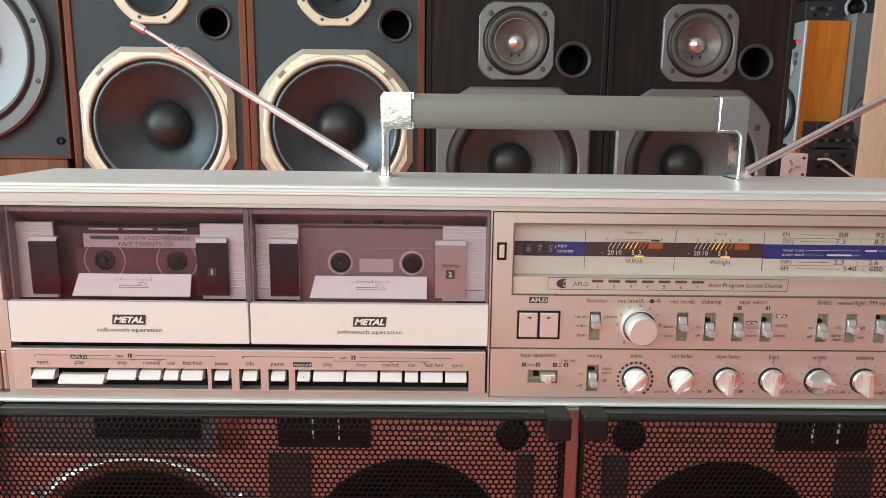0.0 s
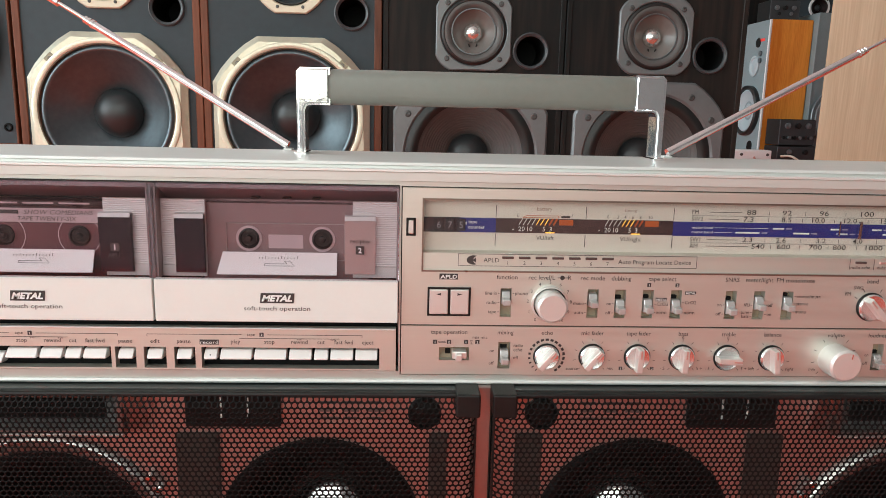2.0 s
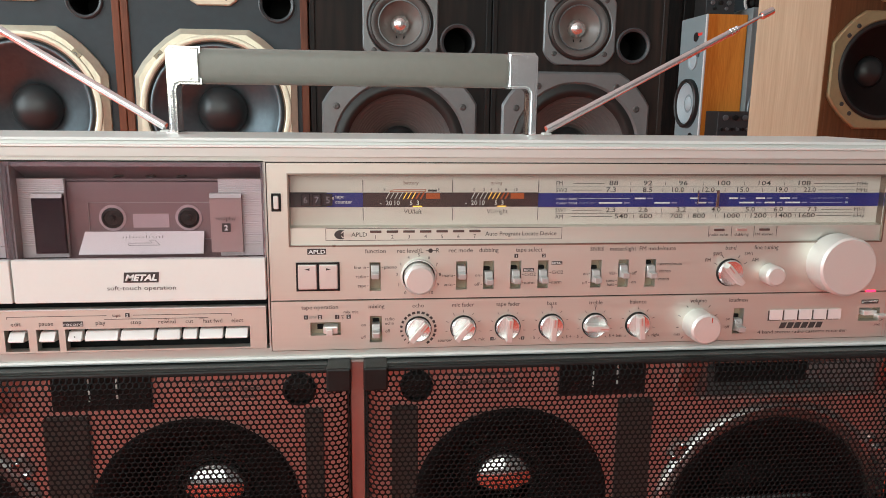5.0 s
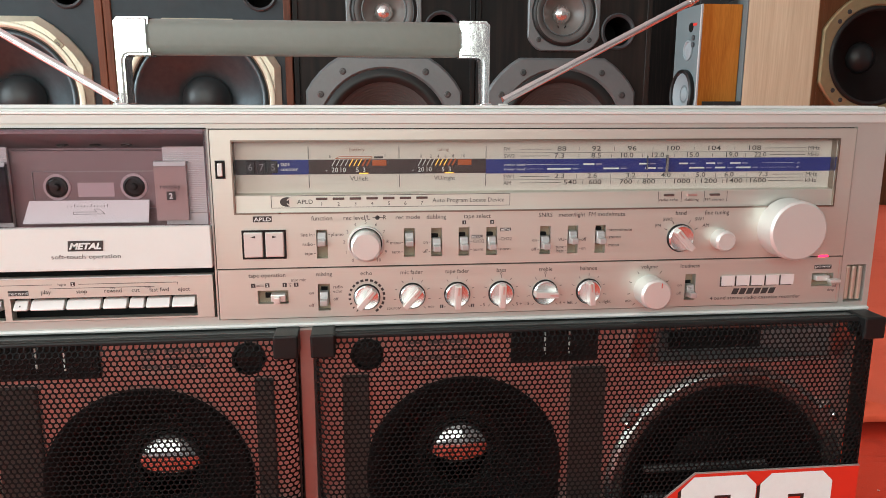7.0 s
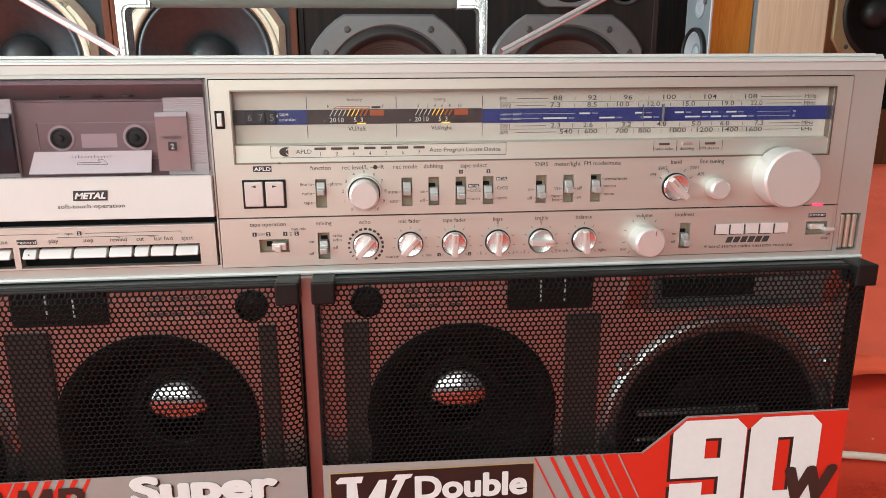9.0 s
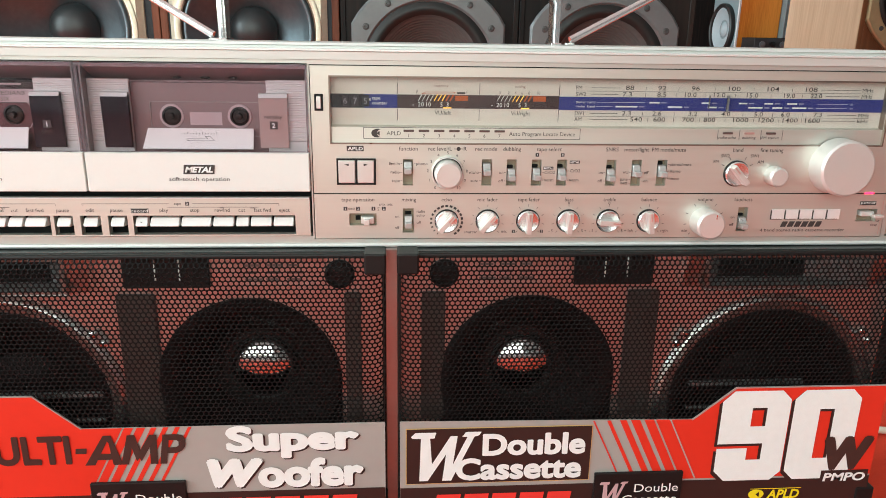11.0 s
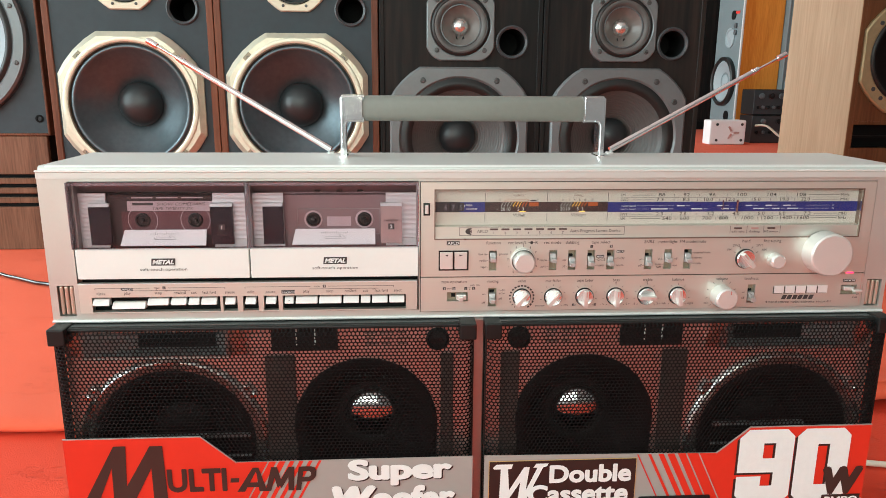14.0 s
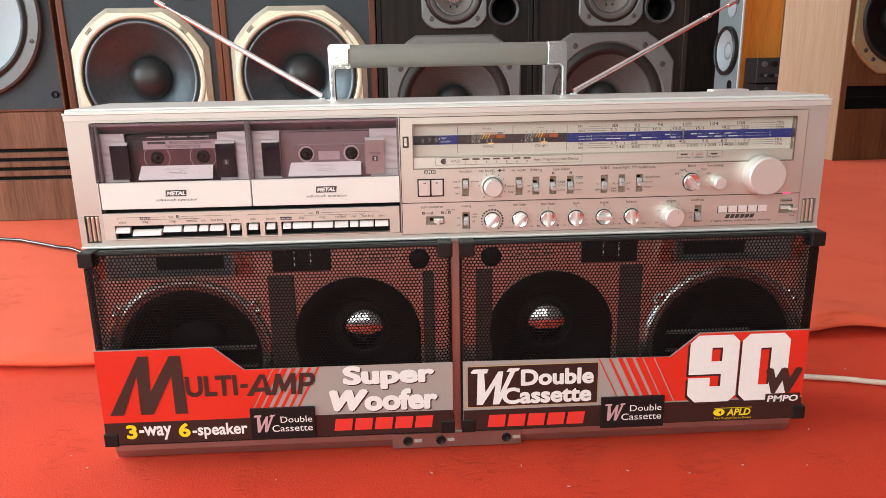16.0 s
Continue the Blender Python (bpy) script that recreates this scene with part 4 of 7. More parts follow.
for z, nm, unit, marks in ROWS_:
    text(nm, 0.1225, z, 0.0025, INK, dial, YD, align="L")
    text(unit, 0.3250, z, 0.0024, INK, dial, YD, width=0.0078)
    line(0.1330, z + 0.0012, marks[0][0] - 0.0060, z + 0.0012, 0.0003, INK, dial, YD)
    line(marks[-1][0] + 0.0065, z + 0.0012, 0.3195, z + 0.0012, 0.0003, INK, dial, YD)
    for x, s in marks:
        if s:
            text(s, x, z, 0.0029, INK, dial, YD, bold=0.003, width=0.0025 * len(s) + 0.0008 if "." not in s else 0.0080 if len(s) > 3 else 0.0062)
        else:
            line(x, z, x, z + 0.0022, 0.0003, INK, dial, YD)
line(0.1225, 0.3418, 0.3290, 0.3418, 0.0002, INK, dial, YD)
line(0.1225, 0.3252, 0.3290, 0.3252, 0.0002, INK, dial, YD)
for k, z in enumerate((0.3346, 0.3318)):
    text("meter band", 0.1230, z - 0.0007, 0.0016, INKW, dial, YD - 0.0003, align="L", width=0.0130)
    line(0.1370, z, (0.1700, 0.1480)[k], z, 0.0002, INKW, dial, YD - 0.0003)
    for a, b in (((0.1730, 0.1800), (0.2090, 0.2150), (0.2350, 0.2410), (0.2530, 0.2590), (0.2690, 0.2760)), ((0.1500, 0.1650), (0.1860, 0.1960), (0.2130, 0.2200), (0.2420, 0.2520), (0.2590, 0.2660), (0.2730, 0.2830)))[k]:
        patch(a, b, z - 0.0005, z + 0.0005, INKW, dial, YD - 0.0003, "band_bar")
        patch(b + 0.0012, b + 0.0048, z - 0.0004, z + 0.0004, mat("faint_print", (0.35, 0.35, 0.5), 0.5), dial, YD - 0.0003, "small_print")
    line(0.2900, z, 0.3120, z, 0.0002, INKW, dial, YD - 0.0003)
    text("m", 0.3150, z - 0.0007, 0.0018, INKW, dial, YD - 0.0003)
part("pointer", box(0.2255, 0.2275, 0.0030, 0.0048, 0.3290, 0.3400, 0.0003, 1), CHROME, dial, "tuning pointer")
part("pointer", box(0.2130, 0.2140, 0.0030, 0.0048, 0.3310, 0.3400, 0.0003, 1), CHROME, dial, "tuning pointer")

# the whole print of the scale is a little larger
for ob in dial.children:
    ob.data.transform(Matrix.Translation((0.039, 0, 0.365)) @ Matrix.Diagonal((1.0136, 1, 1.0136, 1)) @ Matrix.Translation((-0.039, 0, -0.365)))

# sill: program locator
YS = 0.0004
for p, q in (((-0.0190, 0.3168), (0.1270, 0.3168)), ((0.1270, 0.3168), (0.1270, 0.3095)), ((0.1270, 0.3095), (-0.0190, 0.3095)), ((-0.0190, 0.3095), (-0.0190, 0.3168))):
    line(*p, *q, 0.0003, INK, sill, YS)
part("emblem", sheet([(-0.0097 + 0.0042 * math.cos(a * math.pi / 16), 0.3131 + 0.0029 * math.sin(a * math.pi / 16)) for a in range(32)], YS), INK, sill)
part("emblem", sheet([(-0.0070 + 0.0030 * math.cos(a * math.pi / 16), 0.3131 + 0.0026 * math.sin(a * math.pi / 16)) for a in range(32)], YS - 0.0002), ALU, sill)
part("emblem", sheet([(-0.0105, 0.3131), (-0.0083, 0.3148), (-0.0083, 0.3114)], YS - 0.0003), INK, sill)
text("APLD", 0.0010, 0.3118, 0.0026, INK, sill, YS, width=0.0095)
for i in range(7):
    x = 0.0110 + i * 0.01017
    part("indicator", box(x - 0.0035, x + 0.0035, YS - 0.0006, 0.002, 0.3141, 0.3155, 0.0002, 1), LAMP_OFF, sill)
    text(str(i + 1), x, 0.3105, 0.0022, INK, sill, YS)
text("Auto Program Locate Device", 0.1010, 0.3118, 0.0026, INK, sill, YS, width=0.0450)
for i, (x, s) in enumerate(((0.2302, "radio echo"), (0.2455, "dubbing"), (0.2608, "FM stereo"))):
    part("indicator", box(x - 0.0034, x + 0.0034, YS - 0.0006, 0.002, 0.3138, 0.3152, 0.0002, 1), LAMP_OFF if i != 1 else BAFFLE, sill)
    text(s, x, 0.3106, 0.0018, INK, sill, YS, width=0.0125 if i != 1 else 0.0095)
for i in range(4):
    line(0.2232 + i * 0.0153, 0.3100, 0.2232 + i * 0.0153, 0.3168, 0.0003, INK, sill, YS)

# --- controls of the upper panel
part("counter_button", box(-0.0492, -0.0461, -0.0022, 0.004, 0.3290, 0.3370, 0.0005, 2), KNOB, bb, "small reset button")
part("button_surround", frame_panel(-0.0505, -0.0448, 0.3276, 0.3384, [(-0.0497, -0.0456, 0.3284, 0.3376)], -0.0012, 0.0040), BLACKP, bb)
badge("APLD", -0.0300, -0.0190, 0.3012, 0.3048, panel, bold=0.02)
part("button_frame", frame_panel(-0.0372, -0.0110, 0.2786, 0.2964, [(-0.0362, -0.0246, 0.2796, 0.2954), (-0.0235, -0.0120, 0.2796, 0.2954)], -0.0018, 0.0040), BLACKP, bb, "black button surround")
for a, b, s in ((-0.0360, -0.0248, -1), (-0.0233, -0.0122, 1)):
    k = part("seek_button", box(a, b, -0.0026, 0.004, 0.2798, 0.2952, 0.0006, 2), KNOB, bb, "flat silver push button")
    c = (a + b) / 2
    part("arrow", sheet([(c + s * 0.0016, 0.2924), (c - s * 0.0014, 0.2932), (c - s * 0.0014, 0.2916)], -0.0029), INK, k)

for s, x in (("function", 0.0108), ("rec level/L", 0.0320), ("rec mode", 0.0632), ("dubbing", 0.0808), ("tape select", 0.1063), ("SNRS", 0.1498), ("meter/light", 0.1668), ("FM mode/mute", 0.1895), ("band", 0.2384), ("fine tuning", 0.2625)):
    text(s, x, 0.3018, 0.0027, INK, panel, YT)
text("R", 0.0490, 0.3018, 0.0027, INK, panel, YT)
part("printed_dot", sheet([(0.0445 + 0.0014 * math.cos(a * math.pi / 8), 0.3030 + 0.0014 * math.sin(a * math.pi / 8)) for a in range(16)], YT), INK, panel)
line(0.0415, 0.3030, 0.0478, 0.3030, 0.0004, INK, panel)
SWS = (("line in", "phono", 0.55), ("manu", "", 0.35), ("on", "", -0.4), ("", "CrO2", -0.3), ("", "CrO2", -0.3), ("on", "", -0.4), ("VU", "off", 0.2), ("", "stereo", 0.15))
SWL = ((("line in", 1), ("radio", 0), ("tape", -1)), (("manu", 0), ("auto", -1)), (("on", 0), ("off", -1)), (), (), (("on", 0), ("off", -1)), (("VU", 0), ("tune", -0.8), ("batt", -1.25)), ())
SWR = ((("phono", 1),), (), (), (("CrO2", 0), ("norm", -0.9)), (("CrO2", 0.2), ("norm", -0.9)), (), (("off", 0), ("on", -1)), (("stereo/mute", 1), ("stereo", 0.2), ("mono", -0.7)))


def lever(x, z, name):
    """A slide switch: a stepped silver thumb piece in a brown slot."""
    b = 0.0025
    base = side_profile(x - b, x + b, [(0.004, z + 0.0046), (-0.0012, z + 0.0044), (-0.0026, z + 0.0016), (-0.0022, z - 0.0036), (0.004, z - 0.0040)], 0.0003)
    box(x - b * 0.92, x + b * 0.92, -0.0074, -0.0018, z - 0.0030, z + 0.0006, 0.0005, 2, bm=base)
    return part(name, base, LEVER, bb, "silver slide lever")


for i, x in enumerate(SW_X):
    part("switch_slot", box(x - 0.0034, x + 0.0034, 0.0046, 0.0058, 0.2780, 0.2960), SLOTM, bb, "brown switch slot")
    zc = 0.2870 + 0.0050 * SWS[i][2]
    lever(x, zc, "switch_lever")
    # a black plate darkens the slot above the lever
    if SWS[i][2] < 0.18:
        part("slider_plate", box(x - 0.0031, x + 0.0012, 0.0020, 0.0045, zc + 0.0040, zc + 0.0066), BLACKM, bb, "black plate in the slot")
    for s, k in SWL[i]:
        text(s, x - 0.0056, 0.2862 + 0.0058 * k, 0.0021, INK, panel, YT, align="R")
        line(x - 0.0050, 0.2871 + 0.0058 * k, x - 0.0040, 0.2871 + 0.0058 * k, 0.0003, INK, panel)
    for s, k in SWR[i]:
        text(s, x + 0.0056, 0.2862 + 0.0058 * k, 0.0021, INK, panel, YT, align="L")
        line(x + 0.0040, 0.2871 + 0.0058 * k, x + 0.0050, 0.2871 + 0.0058 * k, 0.0003, INK, panel)
badge("1", 0.0970, 0.0994, 0.2980, 0.3004, panel, bold=0.0)
badge("2", 0.1145, 0.1169, 0.2980, 0.3004, panel, bold=0.0)
badge("METAL", 0.1030, 0.1098, 0.2890, 0.2912, panel, bold=0.02)
badge("METAL", 0.1210, 0.1278, 0.2932, 0.2954, panel, bold=0.02)


def round_knob(x, z, r, depth, label, skirt=0.0, y=-0.0008):
    if skirt:
        part("knob_skirt", lathe(x, y, z, [(skirt, -0.001), (skirt, 0.0012), (skirt - 0.0006, 0.0020), (r, 0.0020)], 48), BLACKP, bb, "black ring", smooth=40)
    prof = [(r * 1.03, 0.0), (r * 1.01, depth - 0.0013), (r - 0.0012, depth), (r * 0.5, depth), (0.0, depth)]
    return part("knob", lathe(x, y, z, prof, 72), KNOB, bb, label, smooth=25)


k = round_knob(0.0372, 0.2870, 0.0090, 0.0125, "round silver record level knob")
part("knob_ring", lathe(0.0372, -0.0008, 0.2870, [(0.0111, 0.0), (0.0111, 0.0026), (0.0107, 0.0032), (0.0101, 0.0032), (0.0099, 0.0006)], 56), KNOB, bb, "outer silver ring", smooth=40)
part("knob_gap", lathe(0.0372, -0.0008, 0.2870, [(0.0101, 0.0004), (0.0090, 0.0004)], 48), BLACKP, bb, "black gap round the knob")
for i in range(11):
    a = math.radians(232 - i * 28.5)
    text(str(i), 0.0372 + 0.0133 * math.cos(a), 0.2870 - 0.0009 + 0.0133 * math.sin(a), 0.0020, INK, panel, YT)
k = round_knob(0.3104, 0.2925, 0.0189, 0.0158, "large round brushed aluminium tuning knob")
k = round_knob(0.2660, 0.2855, 0.0066, 0.0095, "small fine tuning knob")


def bar_knob(x, z, r, angle, label, face=SATIN):
    """A dished knob with a raised finger bar across it."""
    part("knob_skirt", lathe(x, -0.0008, z, [(r + 0.0006, -0.001), (r + 0.0006, 0.0010), (r + 0.0002, 0.0016), (r - 0.0006, 0.0016)], 44), BLACKP, bb, "dark ring", smooth=40)
    k = part("knob", lathe(x, -0.0008, z, [(r, 0.0010), (r, 0.0024), (r - 0.0008, 0.0032), (r * 0.6, 0.0026), (0.0, 0.0022)], 44), face, bb, label, smooth=40)
    bm = box(-0.0019, 0.0019, -0.0095, -0.0020, -r * 1.02, r * 0.92, 0.0005, 2)
    bmesh.ops.transform(bm, matrix=Matrix.Translation((x, 0, z)) @ Matrix.Rotation(math.radians(angle), 4, "Y"), verts=bm.verts)
    part("finger_bar", bm, KNOB, k, "raised silver finger bar")
    bm = box(-0.0004, 0.0004, -0.0099, -0.0093, r * 0.2, r * 0.86)
    bmesh.ops.transform(bm, matrix=Matrix.Translation((x, 0, z)) @ Matrix.Rotation(math.radians(angle), 4, "Y"), verts=bm.verts)
    part("index_line", bm, BAFFLE, k, "grey index line")


bar_knob(0.2390, 0.2868, 0.0085, -42, "band selector knob")
for s, a, dx, dz in (("FM", 150, -0.0154, 0.0072), ("SW2", 118, -0.0092, 0.0112), ("SW1", 62, 0.0118, 0.0112), ("AM", 30, 0.0165, 0.0070)):
    text(s, 0.2390 + dx, 0.2868 + dz, 0.0022, INK, panel, YT)
    line(0.2390 + 0.0106 * math.cos(math.radians(a)), 0.2868 + 0.0106 * math.sin(math.radians(a)), 0.2390 + 0.0128 * math.cos(math.radians(a)), 0.2868 + 0.0128 * math.sin(math.radians(a)), 0.0004, INK, panel)
part("power_led", box(0.3360, 0.3425, -0.0014, 0.002, 0.2722, 0.2734, 0.0003, 1), LED, bb, "lit red power lamp")

# --- controls of the lower panel
for s, x in (("tape operation", -0.0235), ("mixing", 0.0112), ("echo", 0.0370), ("mic fader", 0.0653), ("tape fader", 0.0940), ("bass", 0.1222), ("treble", 0.1508), ("balance", 0.1790), ("volume", 0.2195), ("loudness", 0.2470)):
    text(s, x, 0.2670, 0.0026, INK, lower, YT)
text("mix mic", -0.0045, 0.2640, 0.0020, INK, lower, YT)
for x, n in ((-0.0390 + 0.0070, "1"), (-0.0235, "2"), (-0.0100 - 0.0030, "1"), (-0.0060, "2")):
    badge(n, x - 0.0013, x + 0.0013, 0.2606, 0.2632, lower, bold=0.0)
line(-0.0300, 0.2622, -0.0255, 0.2622, 0.0003, INK, lower)
line(-0.0300, 0.2615, -0.0255, 0.2615, 0.0003, INK, lower)
text("or", -0.0096, 0.2622, 0.0014, INK, lower, YT)
text("&", -0.0096, 0.2604, 0.0014, INK, lower, YT)
part("switch_slot", box(-0.0295, -0.0110, 0.0046, 0.0058, 0.2500, 0.2585), SLOTM, bb, "brown switch slot")
bm = box(-0.0215, -0.0125, -0.0040, 0.0040, 0.2518, 0.2565, 0.0006, 2)
box(-0.0195, -0.0155, -0.0068, -0.0038, 0.2512, 0.2556, 0.0006, 2, bm=bm)
part("switch_lever", bm, KNOB, bb, "silver slide lever")
# a black plate darkens the slot left of the lever
part("slider_plate", box(-0.0255, -0.0222, 0.0030, 0.0045, 0.2530, 0.2560), BLACKM, bb, "black plate in the slot")
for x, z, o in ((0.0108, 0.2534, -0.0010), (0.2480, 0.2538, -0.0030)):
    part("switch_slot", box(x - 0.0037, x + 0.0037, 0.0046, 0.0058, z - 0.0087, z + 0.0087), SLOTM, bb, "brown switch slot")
    part("slider_plate", box(x - 0.0020, x + 0.0020, 0.0030, 0.0045, z + o + 0.0040, z + o + 0.0066), BLACKM, bb, "black plate in the slot")
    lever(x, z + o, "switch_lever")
for s, x, z, al in (("on", 0.0045, 0.2555, "R"), ("off", 0.0045, 0.2475, "R"), ("radio", 0.0165, 0.2590, "L"), ("echo", 0.0165, 0.2562, "L"), ("off", 0.0165, 0.2512, "L"), ("on", 0.2420, 0.2545, "R"), ("off", 0.2420, 0.2490, "R")):
    text(s, x, z, 0.0020, INK, lower, YT, align=al)
for x, ang, label in ((0.0372, 40, "echo knob"), (0.0656, 40, "mic fader knob"), (0.0940, 2, "tape fader knob"), (0.1223, 2, "bass knob"), (0.1508, 93, "treble knob"), (0.1795, -6, "balance knob")):
    bar_knob(x, 0.2530, 0.0077, ang, "chromed " + label + " with a finger bar")
    if x < 0.04:
        for i in range(19):
            a = math.radians(235 - i * 16.1)
            c, s_ = math.cos(a), math.sin(a)
            line(x + 0.0100 * c, 0.2530 + 0.0100 * s_, x + 0.0115 * c, 0.2530 + 0.0115 * s_, 0.0006 + 0.0014 * min(1, i / 7), INK, lower)
    else:
        for i in range(9):
            a = math.radians(225 - i * 33.75)
            c, s_ = math.cos(a), math.sin(a)
            line(x + 0.0102 * c, 0.2530 + 0.0102 * s_, x + 0.0118 * c, 0.2530 + 0.0118 * s_, 0.0003, INK, lower)
for s, x, z in (("source", 0.0535, 0.2443), ("mic", 0.0775, 0.2446), ("0", 0.1222, 0.2648), ("- 5", 0.1105, 0.2448), ("5 +", 0.1340, 0.2448), ("0", 0.1508, 0.2648), ("- 5", 0.1392, 0.2448), ("5 +", 0.1625, 0.2448), ("left", 0.1675, 0.2448), ("right", 0.1920, 0.2448), ("min", 0.2065, 0.2448)):
    text(s, x, z, 0.0020, INK, lower, YT)
badge("1", 0.0830, 0.0852, 0.2444, 0.2466, lower, bold=0.0)
badge("2", 0.1028, 0.1050, 0.2444, 0.2466, lower, bold=0.0)
k = round_knob(0.2198, 0.2526, 0.0099, 0.0145, "round silver volume knob")
part("index_line", box(0.2222, 0.2228, -0.0157, -0.0149, 0.2575, 0.2606), CHROME, k, "bright index line")
for i in range(9):
    a = math.radians(225 - i * 33.75)
    c, s_ = math.cos(a), math.sin(a)
    line(0.2198 + 0.0125 * c, 0.2530 + 0.0125 * s_, 0.2198 + 0.0145 * c, 0.2530 + 0.0145 * s_, 0.0004, INK, lower)


def blocks(n, x0, x1, z0, z1, slant, gap, material, parent, y, thick=0.0, name="brand_shape"):
    """A maker's mark as a row of plain leaning blocks."""
    w = (x1 - x0 + gap) / n
    for i in range(n):
        a = x0 + i * w
        o = [(a, z0), (a + w - gap, z0), (a + w - gap + slant, z1), (a + slant, z1)]
        part(name, prism(o, y - thick, y) if thick else sheet(o, y), material, parent)


blocks(5, 0.2682, 0.3182, 0.2536, 0.2604, 0.0, 0.0014, INK, lower, YT, 0)
blocks(5, 0.2690, 0.3190, 0.2543, 0.2611, 0.0, 0.0014, mat("bright_white_metal", (0.85, 0.85, 0.84), 0.3, 0.3), lower, -0.0014, 0.0006)
blocks(6, 0.2765, 0.3060, 0.2482, 0.2522, 0.0016, 0.0010, INK, lower, YT)
text("4 band stereo radio cassette recorder", 0.2935, 0.2448, 0.0022, INK, lower, YT, width=0.0630)
badge("power", 0.3335, 0.3455, 0.2640, 0.2668, lower, bold=0.0)
part("switch_slot", box(0.3325, 0.3475, 0.0046, 0.0058, 0.2520, 0.2612), SLOTM, bb, "brown switch slot")
bm = box(0.3345, 0.3440, -0.0030, 0.0040, 0.2562, 0.2598, 0.0005, 2)
box(0.3415, 0.3490, -0.0075, -0.0028, 0.2558, 0.2580, 0.0005, 2, bm=bm)
part("power_switch", bm, KNOB, bb, "silver power slide switch")
text("off", 0.3490, 0.2515, 0.0017, INK, lower, YT)
text("sleep", 0.3465, 0.2488, 0.0017, INK, lower, YT)
for p, q in (((0.3508, 0.2715), (0.3508, 0.2420)),):
    line(*p, *q, 0.0003, BAFFLE, lower)

# --- small gold-barred vents at both ends
for x0, x1, z0, z1 in ((0.3570, 0.3712, 0.2405, 0.2662), (-0.3640, -0.3500, 0.2405, 0.2680)):
    v = part("vent", box(x0, x1, 0.0100, 0.0120, z0, z1), BLACKM, bb, "small vent with gold bars")
    for i in range(3):
        xx = x0 + 0.0027 + i * 0.0043
        for a, b in ((z0 + 0.0010, z1 - 0.0010),):
            part("vent_bar", box(xx - 0.0016, xx + 0.0016, 0.0010, 0.0060, a, b, 0.0011, 2), GOLDV, v, "gold bar")

# --- lower body, baffle and base
part("body", box(BX0 + 0.004, BX1 - 0.004, 0.0500, BACK - 0.004, 0.012, 0.2347, 0.003, 2), SHELL, bb, "dark silver lower body")
part("body_rim", frame_panel(BX0 + 0.004, BX1 - 0.004, 0.012, 0.2347, [(BX0 + 0.008, -0.004, 0.026, 0.2325), (0.003, BX1 - 0.008, 0.026, 0.2325)], 0.0062, 0.0500), SHELL, bb, "dark silver cabinet rim")
part("base", side_profile(BX0 + 0.004, BX1 - 0.005, [(0.0, 0.0285), (-0.0005, 0.012), (0.004, 0.0022), (0.012, 0.0), (BACK - 0.012, 0.0), (BACK - 0.004, 0.006), (BACK - 0.004, 0.0285)]), STRIP_METAL, bb, "satin silver base")
jp = part("jack_plate", box(-0.0715, 0.0690, -0.0025, 0.006, 0.0015, 0.0190, 0.0006, 1), STRIP_METAL, bb, "silver socket plate")
for x in (-0.0548, -0.0190, 0.0525):
    part("jack", lathe(x, -0.0025, 0.0105, [(0.0052, -0.001), (0.0052, 0.0012), (0.0046, 0.0016), (0.0030, 0.0006), (0.0, 0.0003)], 28), BLACKP, jp, "black jack socket", smooth=40)
    patch(x + 0.007, x + 0.015, 0.0085, 0.0125, mat("faint_plate_print", (0.45, 0.40, 0.38), 0.5), jp, -0.0028, "small_print")
part("centre_pillar", box(-0.0060, 0.0040, -0.0040, 0.0062, 0.0285, 0.2345, 0.001, 1), STRIP_METAL, bb, "silver strip between the grilles")

